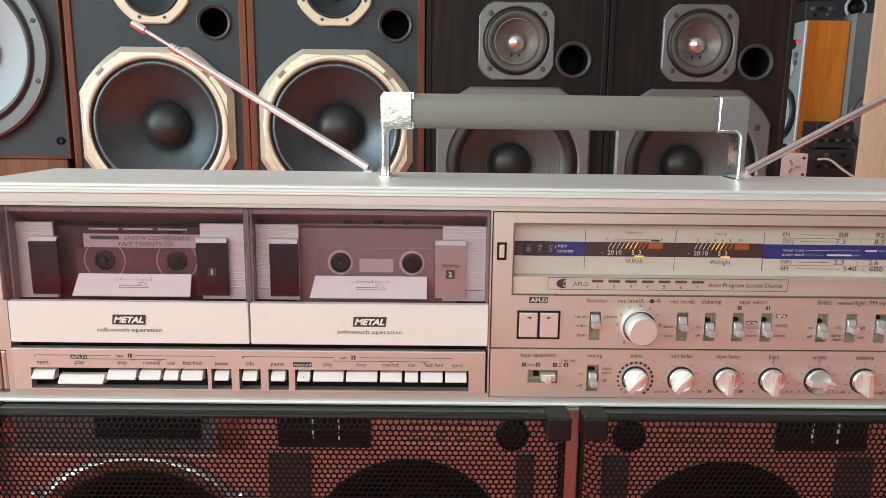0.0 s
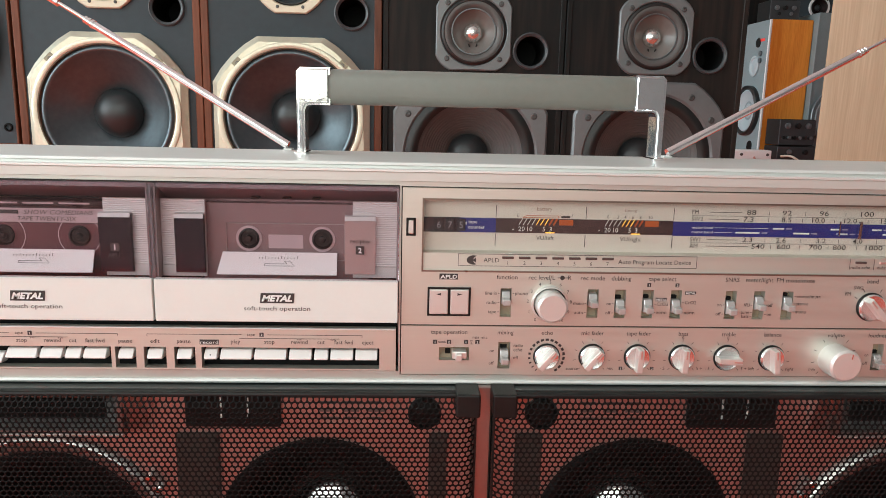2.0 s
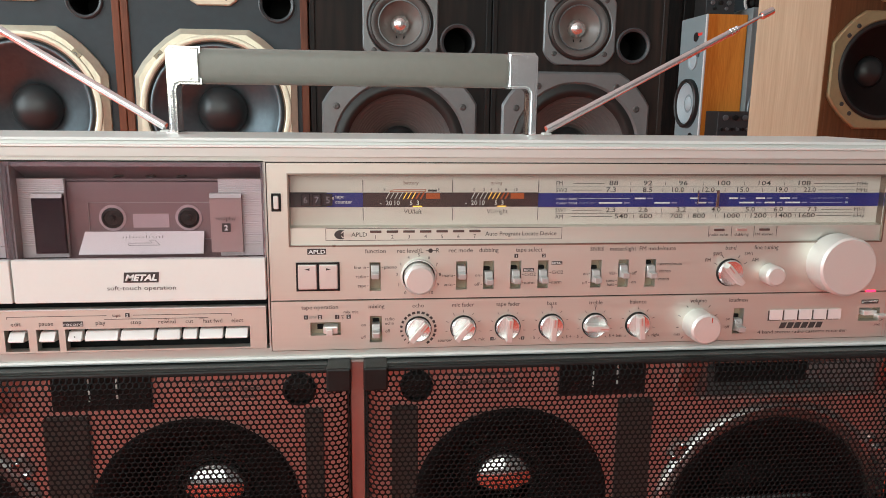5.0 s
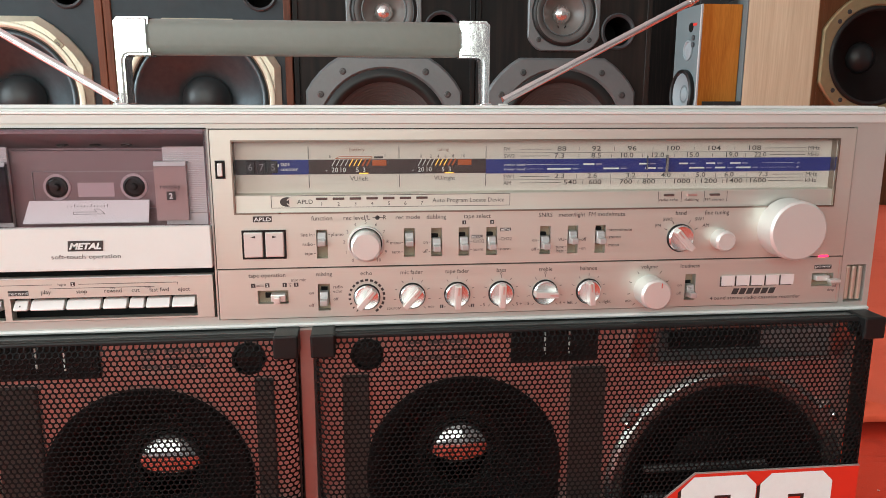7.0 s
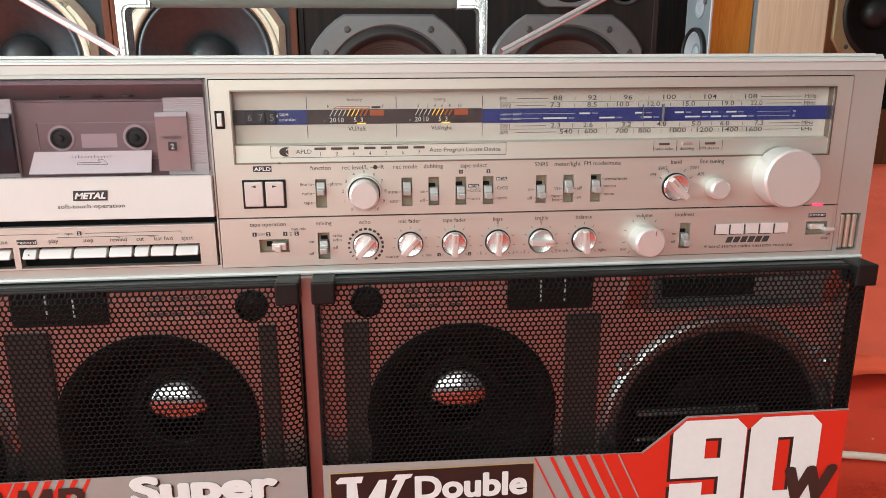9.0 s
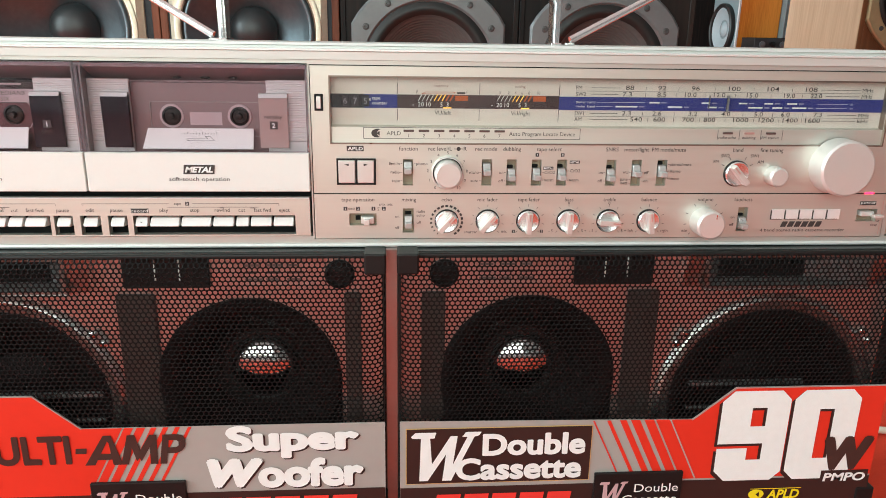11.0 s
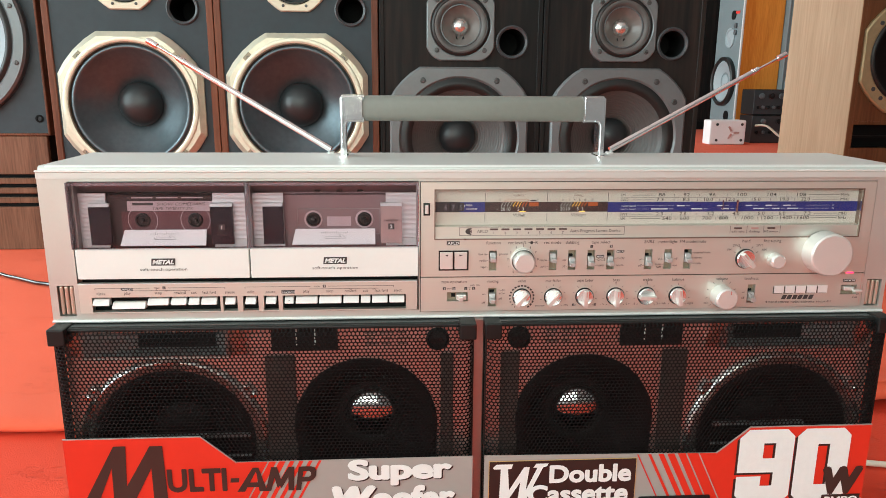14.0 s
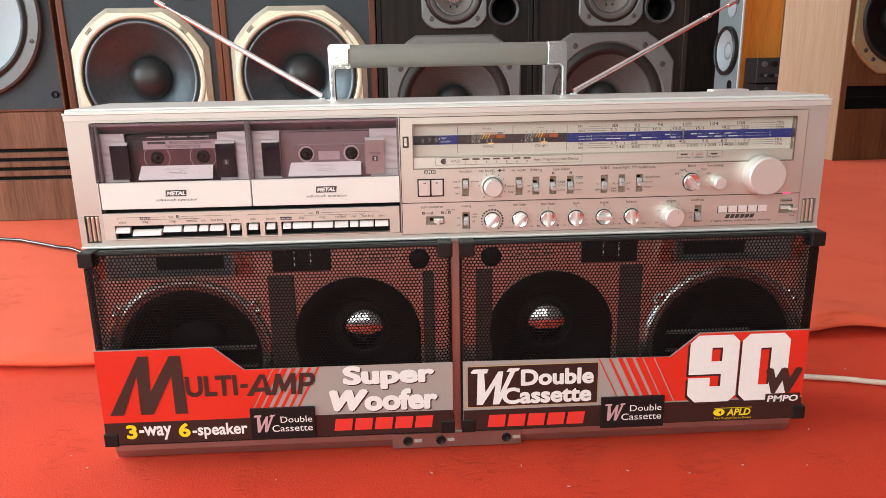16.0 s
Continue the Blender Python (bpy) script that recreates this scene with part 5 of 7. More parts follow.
GX = ((-0.3665, -0.0058), (0.0040, 0.3735))
for gi, (gx0, gx1) in enumerate(GX):
    s = -1 if gi == 0 else 1
    cx_w = -0.2755 if gi == 0 else 0.2850
    cx_m = -0.1030 if gi == 0 else 0.0998
    R = 0.0840 if gi == 0 else 0.0866
    cz_w = 0.1158 if gi == 0 else 0.1090
    bx0, bx1 = gx0 + 0.002, gx1 - 0.002
    part("baffle", drilled(bx0, bx1, 0.0290, 0.2335, 0.0030, 0.0060, [(cx_w, cz_w, R - 0.012), (cx_m, 0.1310, 0.0635)]), BAFFLE, bb, "grey loudspeaker baffle")
    wf = part("woofer", lathe(cx_w, 0.0030, cz_w, [(R + 0.001, -0.001), (R + 0.0006, 0.0002), (R - 0.0008, 0.0026), (R - 0.0034, 0.0040), (R - 0.0050, 0.0034), (R - 0.0056, 0.0010)], 72), RING, bb, "woofer with a bright ring and black cone", smooth=40)
    part("inner_ring", lathe(cx_w, 0.0030, cz_w, [(R - 0.0056, 0.0008), (R - 0.0066, 0.0008), (R - 0.0080, 0.0026), (R - 0.0108, 0.0020), (R - 0.0132, -0.0012)], 72), STRIP_METAL, wf, "darker inner ring", smooth=40)
    part("cone", lathe(cx_w, 0.0030, cz_w, [(R - 0.0110, -0.001), (R - 0.0150, 0.0005), (R - 0.0200, 0.0), (R - 0.0220, -0.0020), (0.0300, -0.0260), (0.0270, -0.0240), (0.0, -0.0180)], 60), CONE_BLACK, wf, "black cone", smooth=40)
    for a, b in ((0.124, 0.128), (0.104, 0.107)):
        part("woofer_bar", box(cx_w - 0.042 + 0.016 * gi - 0.036 * gi, cx_w + 0.068 - 0.040 * gi, -0.0040, 0.0, a, b, 0.001, 1), HORN_GREY, wf, "dark grey cross bar")
    lug = mat("lug_grey", (0.42, 0.41, 0.41), 0.32, 0.8)
    for a in (37, 143):
        ca, sa = math.cos(math.radians(a)), math.sin(math.radians(a))
        bm = box(-0.0065, 0.0065, -0.0030, 0.0005, -0.0050, 0.0050, 0.0010, 2)
        bmesh.ops.transform(bm, matrix=Matrix.Translation((cx_w + (R + 0.002) * ca, 0.0026, cz_w + (R + 0.002) * sa)) @ Matrix.Rotation(math.radians(90 - a), 4, "Y"), verts=bm.verts)
        lg = part("lug", bm, lug, wf, "bright fixing lug")
        for da in (-3.2, 3.2):
            cb, sb = math.cos(math.radians(a + da)), math.sin(math.radians(a + da))
            part("bolt", lathe(cx_w + (R + 0.003) * cb, -0.0004, cz_w + (R + 0.003) * sb, [(0.0026, -0.001), (0.0026, 0.0022), (0.0018, 0.0028), (0.0, 0.0028)], 12), CHROME, lg, "small screw", smooth=40)
    arch = [(cx_m - 0.0650, 0.0295)] + [(cx_m - 0.0650 * math.cos(k * math.pi / 24), 0.1310 + 0.0650 * math.sin(k * math.pi / 24)) for k in range(25)] + [(cx_m + 0.0650, 0.0295)]
    part("midrange_chamber", ring_plate(arch, cx_m, 0.1310, 0.0590, 0.0004, 0.0029, bev=0.0008), CONE_BLACK, bb, "black arched plate round the midrange unit", smooth=30)
    # a small embossed plate above the midrange unit
    ex0, ex1 = (-0.1075, -0.0580) if gi == 0 else (0.0570, 0.1065)
    emb = part("embossed_plate", frame_panel(ex0, ex1, 0.2055, 0.2265, [(ex0 + 0.0012, ex1 - 0.0012, 0.2067, 0.2253)], 0.0022, 0.0030), BAFFLE, bb, "thin embossed frame with small print")
    for k in range(3):
        z = 0.2092 + 0.0052 * k
        for i in range(3):
            w = (0.0120, 0.0085, 0.0100)[(i + k) % 3]
            xx = ex0 + 0.0045 + 0.0145 * i
            part("small_print", sheet(rect(xx, xx + w, z, z + 0.0018), 0.0026), mat("faded_emboss", (0.26, 0.19, 0.18), 0.5, 0.3, 0.1, 60), emb)
    md = part("midrange", lathe(cx_m, 0.0030, 0.1310, [(0.0655, -0.001), (0.0655, 0.0030), (0.0635, 0.0050), (0.0590, 0.0050), (0.0520, 0.0015), (0.0345, -0.0255), (0.0270, -0.0275)], 60), CONE_BLACK, bb, "black midrange unit with a chrome dome", smooth=40)
    dx, dz = (0.005, 0.0015) if gi == 0 else (0.001, 0.0005)
    part("dome_ring", lathe(cx_m + dx, 0.0300, 0.1290 + dz, [(0.0322, -0.001), (0.0318, 0.0004), (0.0266, 0.0006), (0.0262, 0.0014), (0.0254, 0.0010), (0.0250, -0.001)], 48), BLACKP, md, "black ring", smooth=40)
    part("dome", lathe(cx_m + dx, 0.0298, 0.1290 + dz, [(0.0252 * math.cos(a * math.pi / 28), 0.0108 * math.sin(a * math.pi / 28)) for a in range(14)] + [(0.0, 0.0108)], 56), CHROME, md, "chrome dome", smooth=180)
    hx0, hx1 = (-0.3450, -0.2240) if gi == 0 else (0.2270, 0.3460)
    hn = part("horn_frame", frame_panel(hx0 - 0.003, hx1 + 0.003, 0.2022, 0.2296, [(hx0, hx1, 0.2052, 0.2268)], -0.0060, 0.0030), STRIP_METAL, bb, "horn tweeter with a bright frame")
    hi0, hi1, ho0, ho1 = hx0 + 0.034 * (gi == 0) + 0.010, hx1 - 0.034 * (gi == 1) - 0.010, 0.2100, 0.2225
    fv = [(hx0, -0.0058, 0.2052), (hx1, -0.0058, 0.2052), (hx1, -0.0058, 0.2268), (hx0, -0.0058, 0.2268), (hi0, 0.0027, ho0), (hi1, 0.0027, ho0), (hi1, 0.0027, ho1), (hi0, 0.0027, ho1)]
    for k in range(4):
        part("horn_wall", py([fv[k], fv[(k + 1) % 4], fv[4 + (k + 1) % 4], fv[4 + k]], [(0, 1, 2, 3)]), BLACKP if k == 2 else HORN_GREY, hn, "slanted horn wall")
    part("horn_lip", box(hx0 - 0.003, hx1 + 0.003, -0.0072, -0.0058, 0.2020, 0.2034, 0.0005, 1), RING, hn, "bright lower lip")
    part("horn_throat", box(hi0, hi1, 0.0022, 0.0028, ho0, ho1), BLACKM, hn, "black horn throat")
    for a, b in ((hx0 - 0.0175, hx0 - 0.0035), (hx1 + 0.0035, hx1 + 0.0175)):
        part("horn_cheek", side_profile(a, b, [(-0.0090, 0.2296), (0.0010, 0.2026), (0.0030, 0.2026), (0.0030, 0.2296)]), RING, hn, "polished sloping cheek")
    px0, px1 = (-0.1855, -0.1270) if gi == 0 else (0.1300, 0.1880)
    pl = part("tweeter_plate", box(px0, px1, 0.0000, 0.0030, 0.2050, 0.2270, 0.0006, 1), BLACKP, bb, "black tweeter plate with two bright lines")
    for f in (0.38, 0.66):
        x = px0 + f * (px1 - px0)
        part("bright_line", box(x - 0.0005, x + 0.0005, -0.0008, 0.0, 0.2110, 0.2260), INKW, pl)
    tw = -0.0375 if gi == 0 else 0.0365
    part("small_tweeter", lathe(tw, 0.0030, 0.2140, [(0.0105, -0.001), (0.0105, 0.0020), (0.0090, 0.0030), (0.0082, 0.0006), (0.0030, 0.0006), (0.0, 0.0018)], 32), BLACKP, bb, "small round black tweeter", smooth=40)
    for a, b in (((-0.1920, -0.1655), (-0.0345, -0.0230)) if gi == 0 else ((0.1710, 0.1945), (0.0205, 0.0375))):
        part("baffle_rib", box(a, b, -0.0005, 0.0030, 0.1000, 0.2005, 0.0008, 1), mat("dark_baffle_rib", (0.085, 0.062, 0.055), 0.5, 0.1), bb, "dark upright rib")


def perforated(x0, x1, z0, z1, y, pitch=0.0036, hole=0.80, thick=0.0006, rad=0.011, name="grille_sheet"):
    """A steel sheet full of six-sided holes, its top and sides rolled back."""
    R = pitch / math.sqrt(3)
    row = pitch * math.sqrt(3) / 2
    nx, nz = int((x1 - x0) / pitch) + 1, int((z1 - z0) / row) + 1
    ang = np.radians(30 + 30 * np.arange(12))
    far = np.where(np.arange(12) % 2 == 0, R, R * math.cos(math.pi / 6))
    hexo = np.stack([far * np.cos(ang), far * np.sin(ang)], 1)
    ring = np.stack([R * 0.866 * np.cos(ang), R * 0.866 * np.sin(ang)], 1)
    js, is_ = np.meshgrid(np.arange(nz), np.arange(nx), indexing="ij")
    cx = (x0 + pitch * (is_ + 0.5 + 0.5 * (js % 2)) - 0.25 * pitch).ravel()
    cz = (z0 + row * (js + 0.5)).ravel()
    c = np.stack([cx, cz], 1)
    outer = c[:, None, :] + hexo[None]
    inner = c[:, None, :] + ring[None] * hole
    allp = np.concatenate([outer, inner, inner], 1)
    px = np.clip(allp[..., 0], x0, x1)
    pz = np.clip(allp[..., 1], z0, z1)

    def roll(d):
        d = np.clip(d, 0, rad)
        return rad - np.sqrt(np.maximum(rad * rad - (rad - d) ** 2, 0))
    py_ = y + np.maximum(roll(px - x0), np.maximum(roll(x1 - px), roll(z1 - pz)))
    py_[:, 24:] += thick
    verts = np.stack([px, py_, pz], -1).reshape(-1, 3)
    n = len(c)
    k = np.arange(12)
    l = (k + 1) % 12
    q1 = np.stack([k, l, 12 + l, 12 + k], 1)
    q2 = np.stack([12 + k, 12 + l, 24 + l, 24 + k], 1)
    q = np.concatenate([q1, q2], 0)
    faces = (q[None] + 36 * np.arange(n)[:, None, None]).reshape(-1, 4)
    me = bpy.data.meshes.new(name)
    me.vertices.add(len(verts))
    me.vertices.foreach_set("co", verts.ravel())
    me.loops.add(len(faces) * 4)
    me.loops.foreach_set("vertex_index", faces.ravel().astype(np.int32))
    me.polygons.add(len(faces))
    me.polygons.foreach_set("loop_start", np.arange(0, len(faces) * 4, 4, dtype=np.int32))
    me.update(calc_edges=True)
    return me


GZ0, GZ1, GY = 0.0290, 0.2338, -0.0185
grilles = []
for gx0, gx1 in GX:
    g = part("grille", perforated(gx0, gx1, GZ0, GZ1, GY), GRILLE, bb, "black perforated steel grille")
    grilles.append(g)
    part("grille_top", box(gx0, gx1, GY + 0.0085, 0.0025, GZ1 - 0.0012, GZ1 + 0.0004, 0.0005, 1), mat("black_gloss_strip", (0.015, 0.018, 0.017), 0.22, 0.0, 0.1, 80), g, "glossy black top strip")
    part("grille_lip", box(gx0 + 0.001, gx1 - 0.001, GY + 0.0042, GY + 0.0100, GZ1 - 0.0036, GZ1 - 0.0002, 0.0012, 2), BLACKP, g, "rolled black upper edge")
    part("grille_side", box(gx0 + 0.0003, gx0 + 0.0015, GY + 0.0060, 0.0030, GZ0, GZ1 - 0.0014), BLACKP, g)
    part("grille_side", box(gx1 - 0.0015, gx1 - 0.0003, GY + 0.0060, 0.0030, GZ0, GZ1 - 0.0014), BLACKP, g)
    part("grille_bottom", box(gx0, gx1, GY + 0.0006, 0.0030, GZ0 - 0.0012, GZ0 + 0.0006), BLACKP, g)
    inner = gx1 if gx0 < -0.1 else gx0
    outer = gx0 if gx0 < -0.1 else gx1
    si = -1 if gx0 < -0.1 else 1
    for z0, z1 in ((0.2205, 0.2353), (0.0275, 0.0425)):
        for e, sgn in ((inner, -si), (outer, si)):
            a, b = sorted((e + sgn * 0.0012, e - sgn * 0.0135))
            part("corner_cap", box(a, b, GY - 0.0022, 0.0040, z0, z1, 0.0012, 2), BLACKP, g, "black plastic corner clip")

# --- printed banners stuck over the lower half of the grilles
YB = GY - 0.0009


def cut_corners(bm, x0, x1, z0, z1, c):
    for px, pz, nx, nz in ((x0 + c, z0, -1, -1), (x1 - c, z0, 1, -1), (x0 + c, z1, -1, 1), (x1 - c, z1, 1, 1)):
        geom = list(bm.verts) + list(bm.edges) + list(bm.faces)
        bmesh.ops.bisect_plane(bm, geom=geom, plane_co=(px, 0, pz), plane_no=(nx, 0, nz), clear_outer=True)
    return bm


SZ0, SZS, SZG, SZT = 0.0300, 0.0545, 0.1085, 0.1345
left = part("banner", prism([(-0.3658, SZ0), (-0.0062, SZ0), (-0.0062, SZG), (-0.2178, SZG), (-0.2478, SZT), (-0.3658, SZT)], YB, YB + 0.0005), VGREY, bb, "red, grey and brown advertising banner stuck on the grille")
Y1, Y2, Y3, Y4 = YB - 0.0003, YB - 0.0006, YB - 0.0009, YB - 0.0012
part("red_field", sheet([(-0.3656, SZS), (-0.2186, SZS), (-0.1903, SZG - 0.0002), (-0.2177, SZG - 0.0002), (-0.2477, SZT - 0.0002), (-0.3656, SZT - 0.0002)], Y1), VRED, left, "bright red field")
for x, w in ((-0.2172, 0.0063), (-0.2086, 0.0059), (-0.1988, 0.0039), (-0.1904, 0.0036), (-0.1820, 0.0033), (-0.1732, 0.0024)):
    part("stripe", sheet([(x, SZS), (x + w, SZS), (x + w + 0.0283, SZG - 0.0002), (x + 0.0283, SZG - 0.0002)], Y1), VRED, left, "slanted red stripe")
patch(-0.3656, -0.0064, SZ0 + 0.0002, SZS, VBROWN, left, Y1, "brown_strip")
line(-0.3656, SZT - 0.0004, -0.2478, SZT - 0.0004, 0.0006, VGREY, left, Y2, "grey_edge")
line(-0.2478, SZT - 0.0004, -0.2178, SZG - 0.0004, 0.0007, VGREY, left, Y2, "grey_edge")
M_SHAPE = [(-0.3580, 0.0630), (-0.3230, 0.1270), (-0.3125, 0.1270), (-0.3145, 0.0880), (-0.2920, 0.1265), (-0.2810, 0.1265), (-0.2795, 0.0625), (-0.2920, 0.0625), (-0.2920, 0.1050), (-0.3140, 0.0630), (-0.3270, 0.0630), (-0.3262, 0.1060), (-0.3440, 0.0630)]
part("lettering", sheet(M_SHAPE, Y3), VLETTER, left)
text("ULTI", 0, 0, 0, VLETTER, left, Y3, fit=(-0.2790, -0.2270, 0.0805, 0.1035), bold=0.035, fine=4)


def stroke_letters(letters, z0, z1, lean, material, parent, y):
    """Straight-sided capitals: (x0, x1, [polygons in a unit box]); lean: the slant to the right at the top."""
    n = 0
    for x0, x1, polys in letters:
        for p in polys:
            o = [(x0 + u * (x1 - x0) + lean * v, z0 + v * (z1 - z0)) for u, v in p]
            part("lettering", sheet(o, y - 0.00003 * (n % 3)), material, parent)
            n += 1


LET_A = [[(0, 0), (0.26, 0), (0.60, 1), (0.42, 1)], [(0.74, 0), (1.0, 0), (0.62, 1), (0.42, 1), (0.58, 0.74)], [(0.24, 0.18), (0.80, 0.18), (0.72, 0.38), (0.33, 0.38)]]
LET_M = [[(0, 0), (0.2, 0), (0.3, 1), (0.1, 1)], [(0.8, 0), (1.0, 0), (0.9, 1), (0.7, 1)], [(0.1, 1), (0.3, 1), (0.55, 0.32), (0.42, 0.1)], [(0.9, 1), (0.7, 1), (0.42, 0.32), (0.55, 0.1)]]
LET_P = [[(0, 0), (0.28, 0), (0.28, 1), (0, 1)], [(0.25, 1), (0.25, 0.80), (0.60, 0.80), (0.70, 0.74), (0.98, 0.82), (0.86, 0.95), (0.66, 1)], [(0.25, 0.36), (0.66, 0.36), (0.88, 0.43), (1.0, 0.58), (0.72, 0.62), (0.62, 0.56), (0.25, 0.56)], [(0.70, 0.74), (0.72, 0.62), (1.0, 0.58), (0.98, 0.82)]]
LET_DASH = [[(0, 0.40), (1, 0.40), (1, 0.58), (0, 0.58)]]
stroke_letters([(-0.2255, -0.2180, LET_DASH), (-0.2185, -0.1920, LET_A), (-0.1935, -0.1680, LET_M), (-0.1665, -0.1500, LET_P)], 0.0795, 0.1030, 0.0035, VLETTER, left, Y3)
for s, b, sh in (("Super", (-0.1195, -0.0250, 0.0815, 0.1085), 0.0), ("W", (-0.1345, -0.0940, 0.0580, 0.0822), 0.22), ("oofer", (-0.0985, -0.0220, 0.0570, 0.0815), 0.0)):
    text(s, 0, 0, 0, VBROWN, left, Y2, fit=(b[0] + 0.0012, b[1] + 0.0012, b[2] - 0.0012, b[3] - 0.0012), bold=0.052 if s != "W" else 0.085, shear=sh, fine=4)
    text(s, 0, 0, 0, INKW, left, Y3, fit=b, bold=0.052 if s != "W" else 0.085, shear=sh, fine=4)
text("3", 0, 0, 0, INKY, left, Y3, fit=(-0.3440, -0.3330, 0.0360, 0.0520), bold=0.04, fine=4)
text("-way", 0, 0, 0, INKW, left, Y3, fit=(-0.3310, -0.2980, 0.0340, 0.0500), bold=0.025, fine=4)
text("6", 0, 0, 0, INKY, left, Y3, fit=(-0.2910, -0.2790, 0.0360, 0.0520), bold=0.04, fine=4)
text("-speaker", 0, 0, 0, INKW, left, Y3, fit=(-0.2770, -0.2205, 0.0330, 0.0505), bold=0.025, fine=4)
blocks(5, -0.1310, -0.0290, 0.0360, 0.0495, 0.0020, 0.0030, INKR, left, Y3)

right = part("banner", prism([(0.0045, SZ0 - 0.0005), (0.3690, SZ0 - 0.0005), (0.3690, SZT - 0.0035), (0.2520, SZT - 0.0035), (0.2215, SZG - 0.0030), (0.0045, SZG)], YB, YB + 0.0005), VGREY, bb, "red, grey and brown advertising banner stuck on the grille")
part("red_field", sheet([(0.2180, SZS), (0.3688, SZS), (0.3688, SZT - 0.0037), (0.2521, SZT - 0.0037), (0.2214, SZG - 0.0032), (0.1937, SZG - 0.0027)], Y1), VRED, right, "bright red field")
for x, w in ((0.1706, 0.0013), (0.1811, 0.0028), (0.1907, 0.0050), (0.1991, 0.0068), (0.2092, 0.0072)):
    part("stripe", sheet([(x, SZS), (x + w, SZS), (x + w - 0.0243, SZG - 0.0026), (x - 0.0243, SZG - 0.0026)], Y1), VRED, right, "slanted red stripe")
part("stripe", sheet([(0.2285, SZS), (0.2297, SZS), (0.2054, SZG - 0.0028), (0.2042, SZG - 0.0028)], Y2), VGREY, right, "slanted grey stripe")
patch(0.0047, 0.3688, SZ0 - 0.0003, SZS - 0.0015, VBROWN, right, Y1, "brown_strip")
line(0.2521, SZT - 0.0040, 0.3688, SZT - 0.0040, 0.0006, VGREY, right, Y2, "grey_edge")
line(0.2214, SZG - 0.0036, 0.2521, SZT - 0.0041, 0.0007, VGREY, right, Y2, "grey_edge")
patch(0.0086, 0.1468, 0.0560, 0.1028, GOLDLINE, right, Y1, "gold_border")
patch(0.0093, 0.1461, 0.0567, 0.1021, VBROWN, right, Y2, "brown_field")


def double_w(x0, x1, z0, z1, material, parent, y):
    """The slanted W with a doubled outline."""
    w, h = x1 - x0, z1 - z0
    o = [(0.0, 0.92), (0.06, 1.0), (0.36, 1.0), (0.33, 0.88), (0.27, 0.88), (0.30, 0.35), (0.56, 0.92), (0.66, 0.92), (0.60, 0.33), (0.80, 0.90), (0.72, 0.90), (0.78, 1.0), (1.0, 1.0), (0.97, 0.93), (0.90, 0.90), (0.58, 0.0), (0.45, 0.0), (0.50, 0.55), (0.24, 0.0), (0.12, 0.0), (0.14, 0.88), (0.02, 0.88)]
    part("lettering", sheet([(x0 + a * w, z0 + b * h) for a, b in o], y), material, parent)


double_w(0.0125, 0.0640, 0.0590, 0.0995, INKW, right, Y3)
text("Double", 0, 0, 0, INKW, right, Y3, fit=(0.0650, 0.1420, 0.0790, 0.0975), bold=0.040, fine=4)
text("Cassette", 0, 0, 0, INKW, right, Y4, fit=(0.0455, 0.1400, 0.0588, 0.0778), bold=0.040, fine=4)
blocks(5, 0.0300, 0.1320, 0.0330, 0.0470, 0.0020, 0.0030, INKR, right, Y3)
for par, x0, x1, z0, z1 in ((left, -0.2165, -0.1500, 0.0300, 0.0655), (right, 0.1505, 0.2185, 0.0270, 0.0625)):
    pl = part("badge_plate", box(x0, x1, YB - 0.0030, YB - 0.0004, z0, z1, 0.0004, 1), BLACKP, par, "small raised black badge")
    w = x1 - x0
    double_w(x0 + 0.004, x0 + 0.026, z0 + 0.009, z1 - 0.007, mat("badge_pink", (0.55, 0.38, 0.40), 0.35), par, YB - 0.0033)
    text("Double", 0, 0, 0, INKW, par, YB - 0.0033, fit=(x0 + 0.031, x1 - 0.003, z0 + 0.019, z1 - 0.0095), fine=3)
    text("Cassette", 0, 0, 0, INKW, par, YB - 0.0033, fit=(x0 + 0.022, x1 - 0.003, z0 + 0.009, z0 + 0.0165), fine=3)


def digit(x0, x1, z0, z1, holes, dy, material, dx, dz, name="lettering"):
    bm = frame_panel(x0 + dx, x1 + dx, z0 + dz, z1 + dz, [(a + dx, b + dx, c + dz, d + dz) for a, b, c, d in holes], dy, dy + 0.0002)
    part(name, cut_corners(bm, x0 + dx, x1 + dx, z0 + dz, z1 + dz, 0.0075), material, right)


NINE = (0.2440, 0.2955, 0.0520, 0.1280, [(0.2665, 0.2780, 0.0985, 0.1140), (0.2665, 0.2780, 0.0700, 0.0840), (0.2430, 0.2670, 0.0800, 0.0840)])
ZERO = (0.2985, 0.3500, 0.0520, 0.1280, [(0.3190, 0.3305, 0.0700, 0.1120)])
for d in (NINE, ZERO):
    digit(*d, Y2, VBROWN, -0.0022, -0.0022)
    digit(*d, Y3, INKW, 0.0, 0.0)
text("W", 0, 0, 0, VLETTER, right, Y4, fit=(0.3265, 0.3665, 0.0588, 0.0885), bold=0.08, shear=0.1, fine=3)
patch(0.3285, 0.3665, 0.0475, 0.0590, VBROWN, right, Y4, "brown_patch")
text("PMPO", 0, 0, 0, INKW, right, Y4 - 0.0003, fit=(0.3305, 0.3645, 0.0495, 0.0570), bold=0.03, shear=0.1, fine=3)
text("APLD", 0, 0, 0, INKY, right, Y3, fit=(0.2880, 0.3140, 0.0350, 0.0430), bold=0.03, shear=0.15, fine=3)
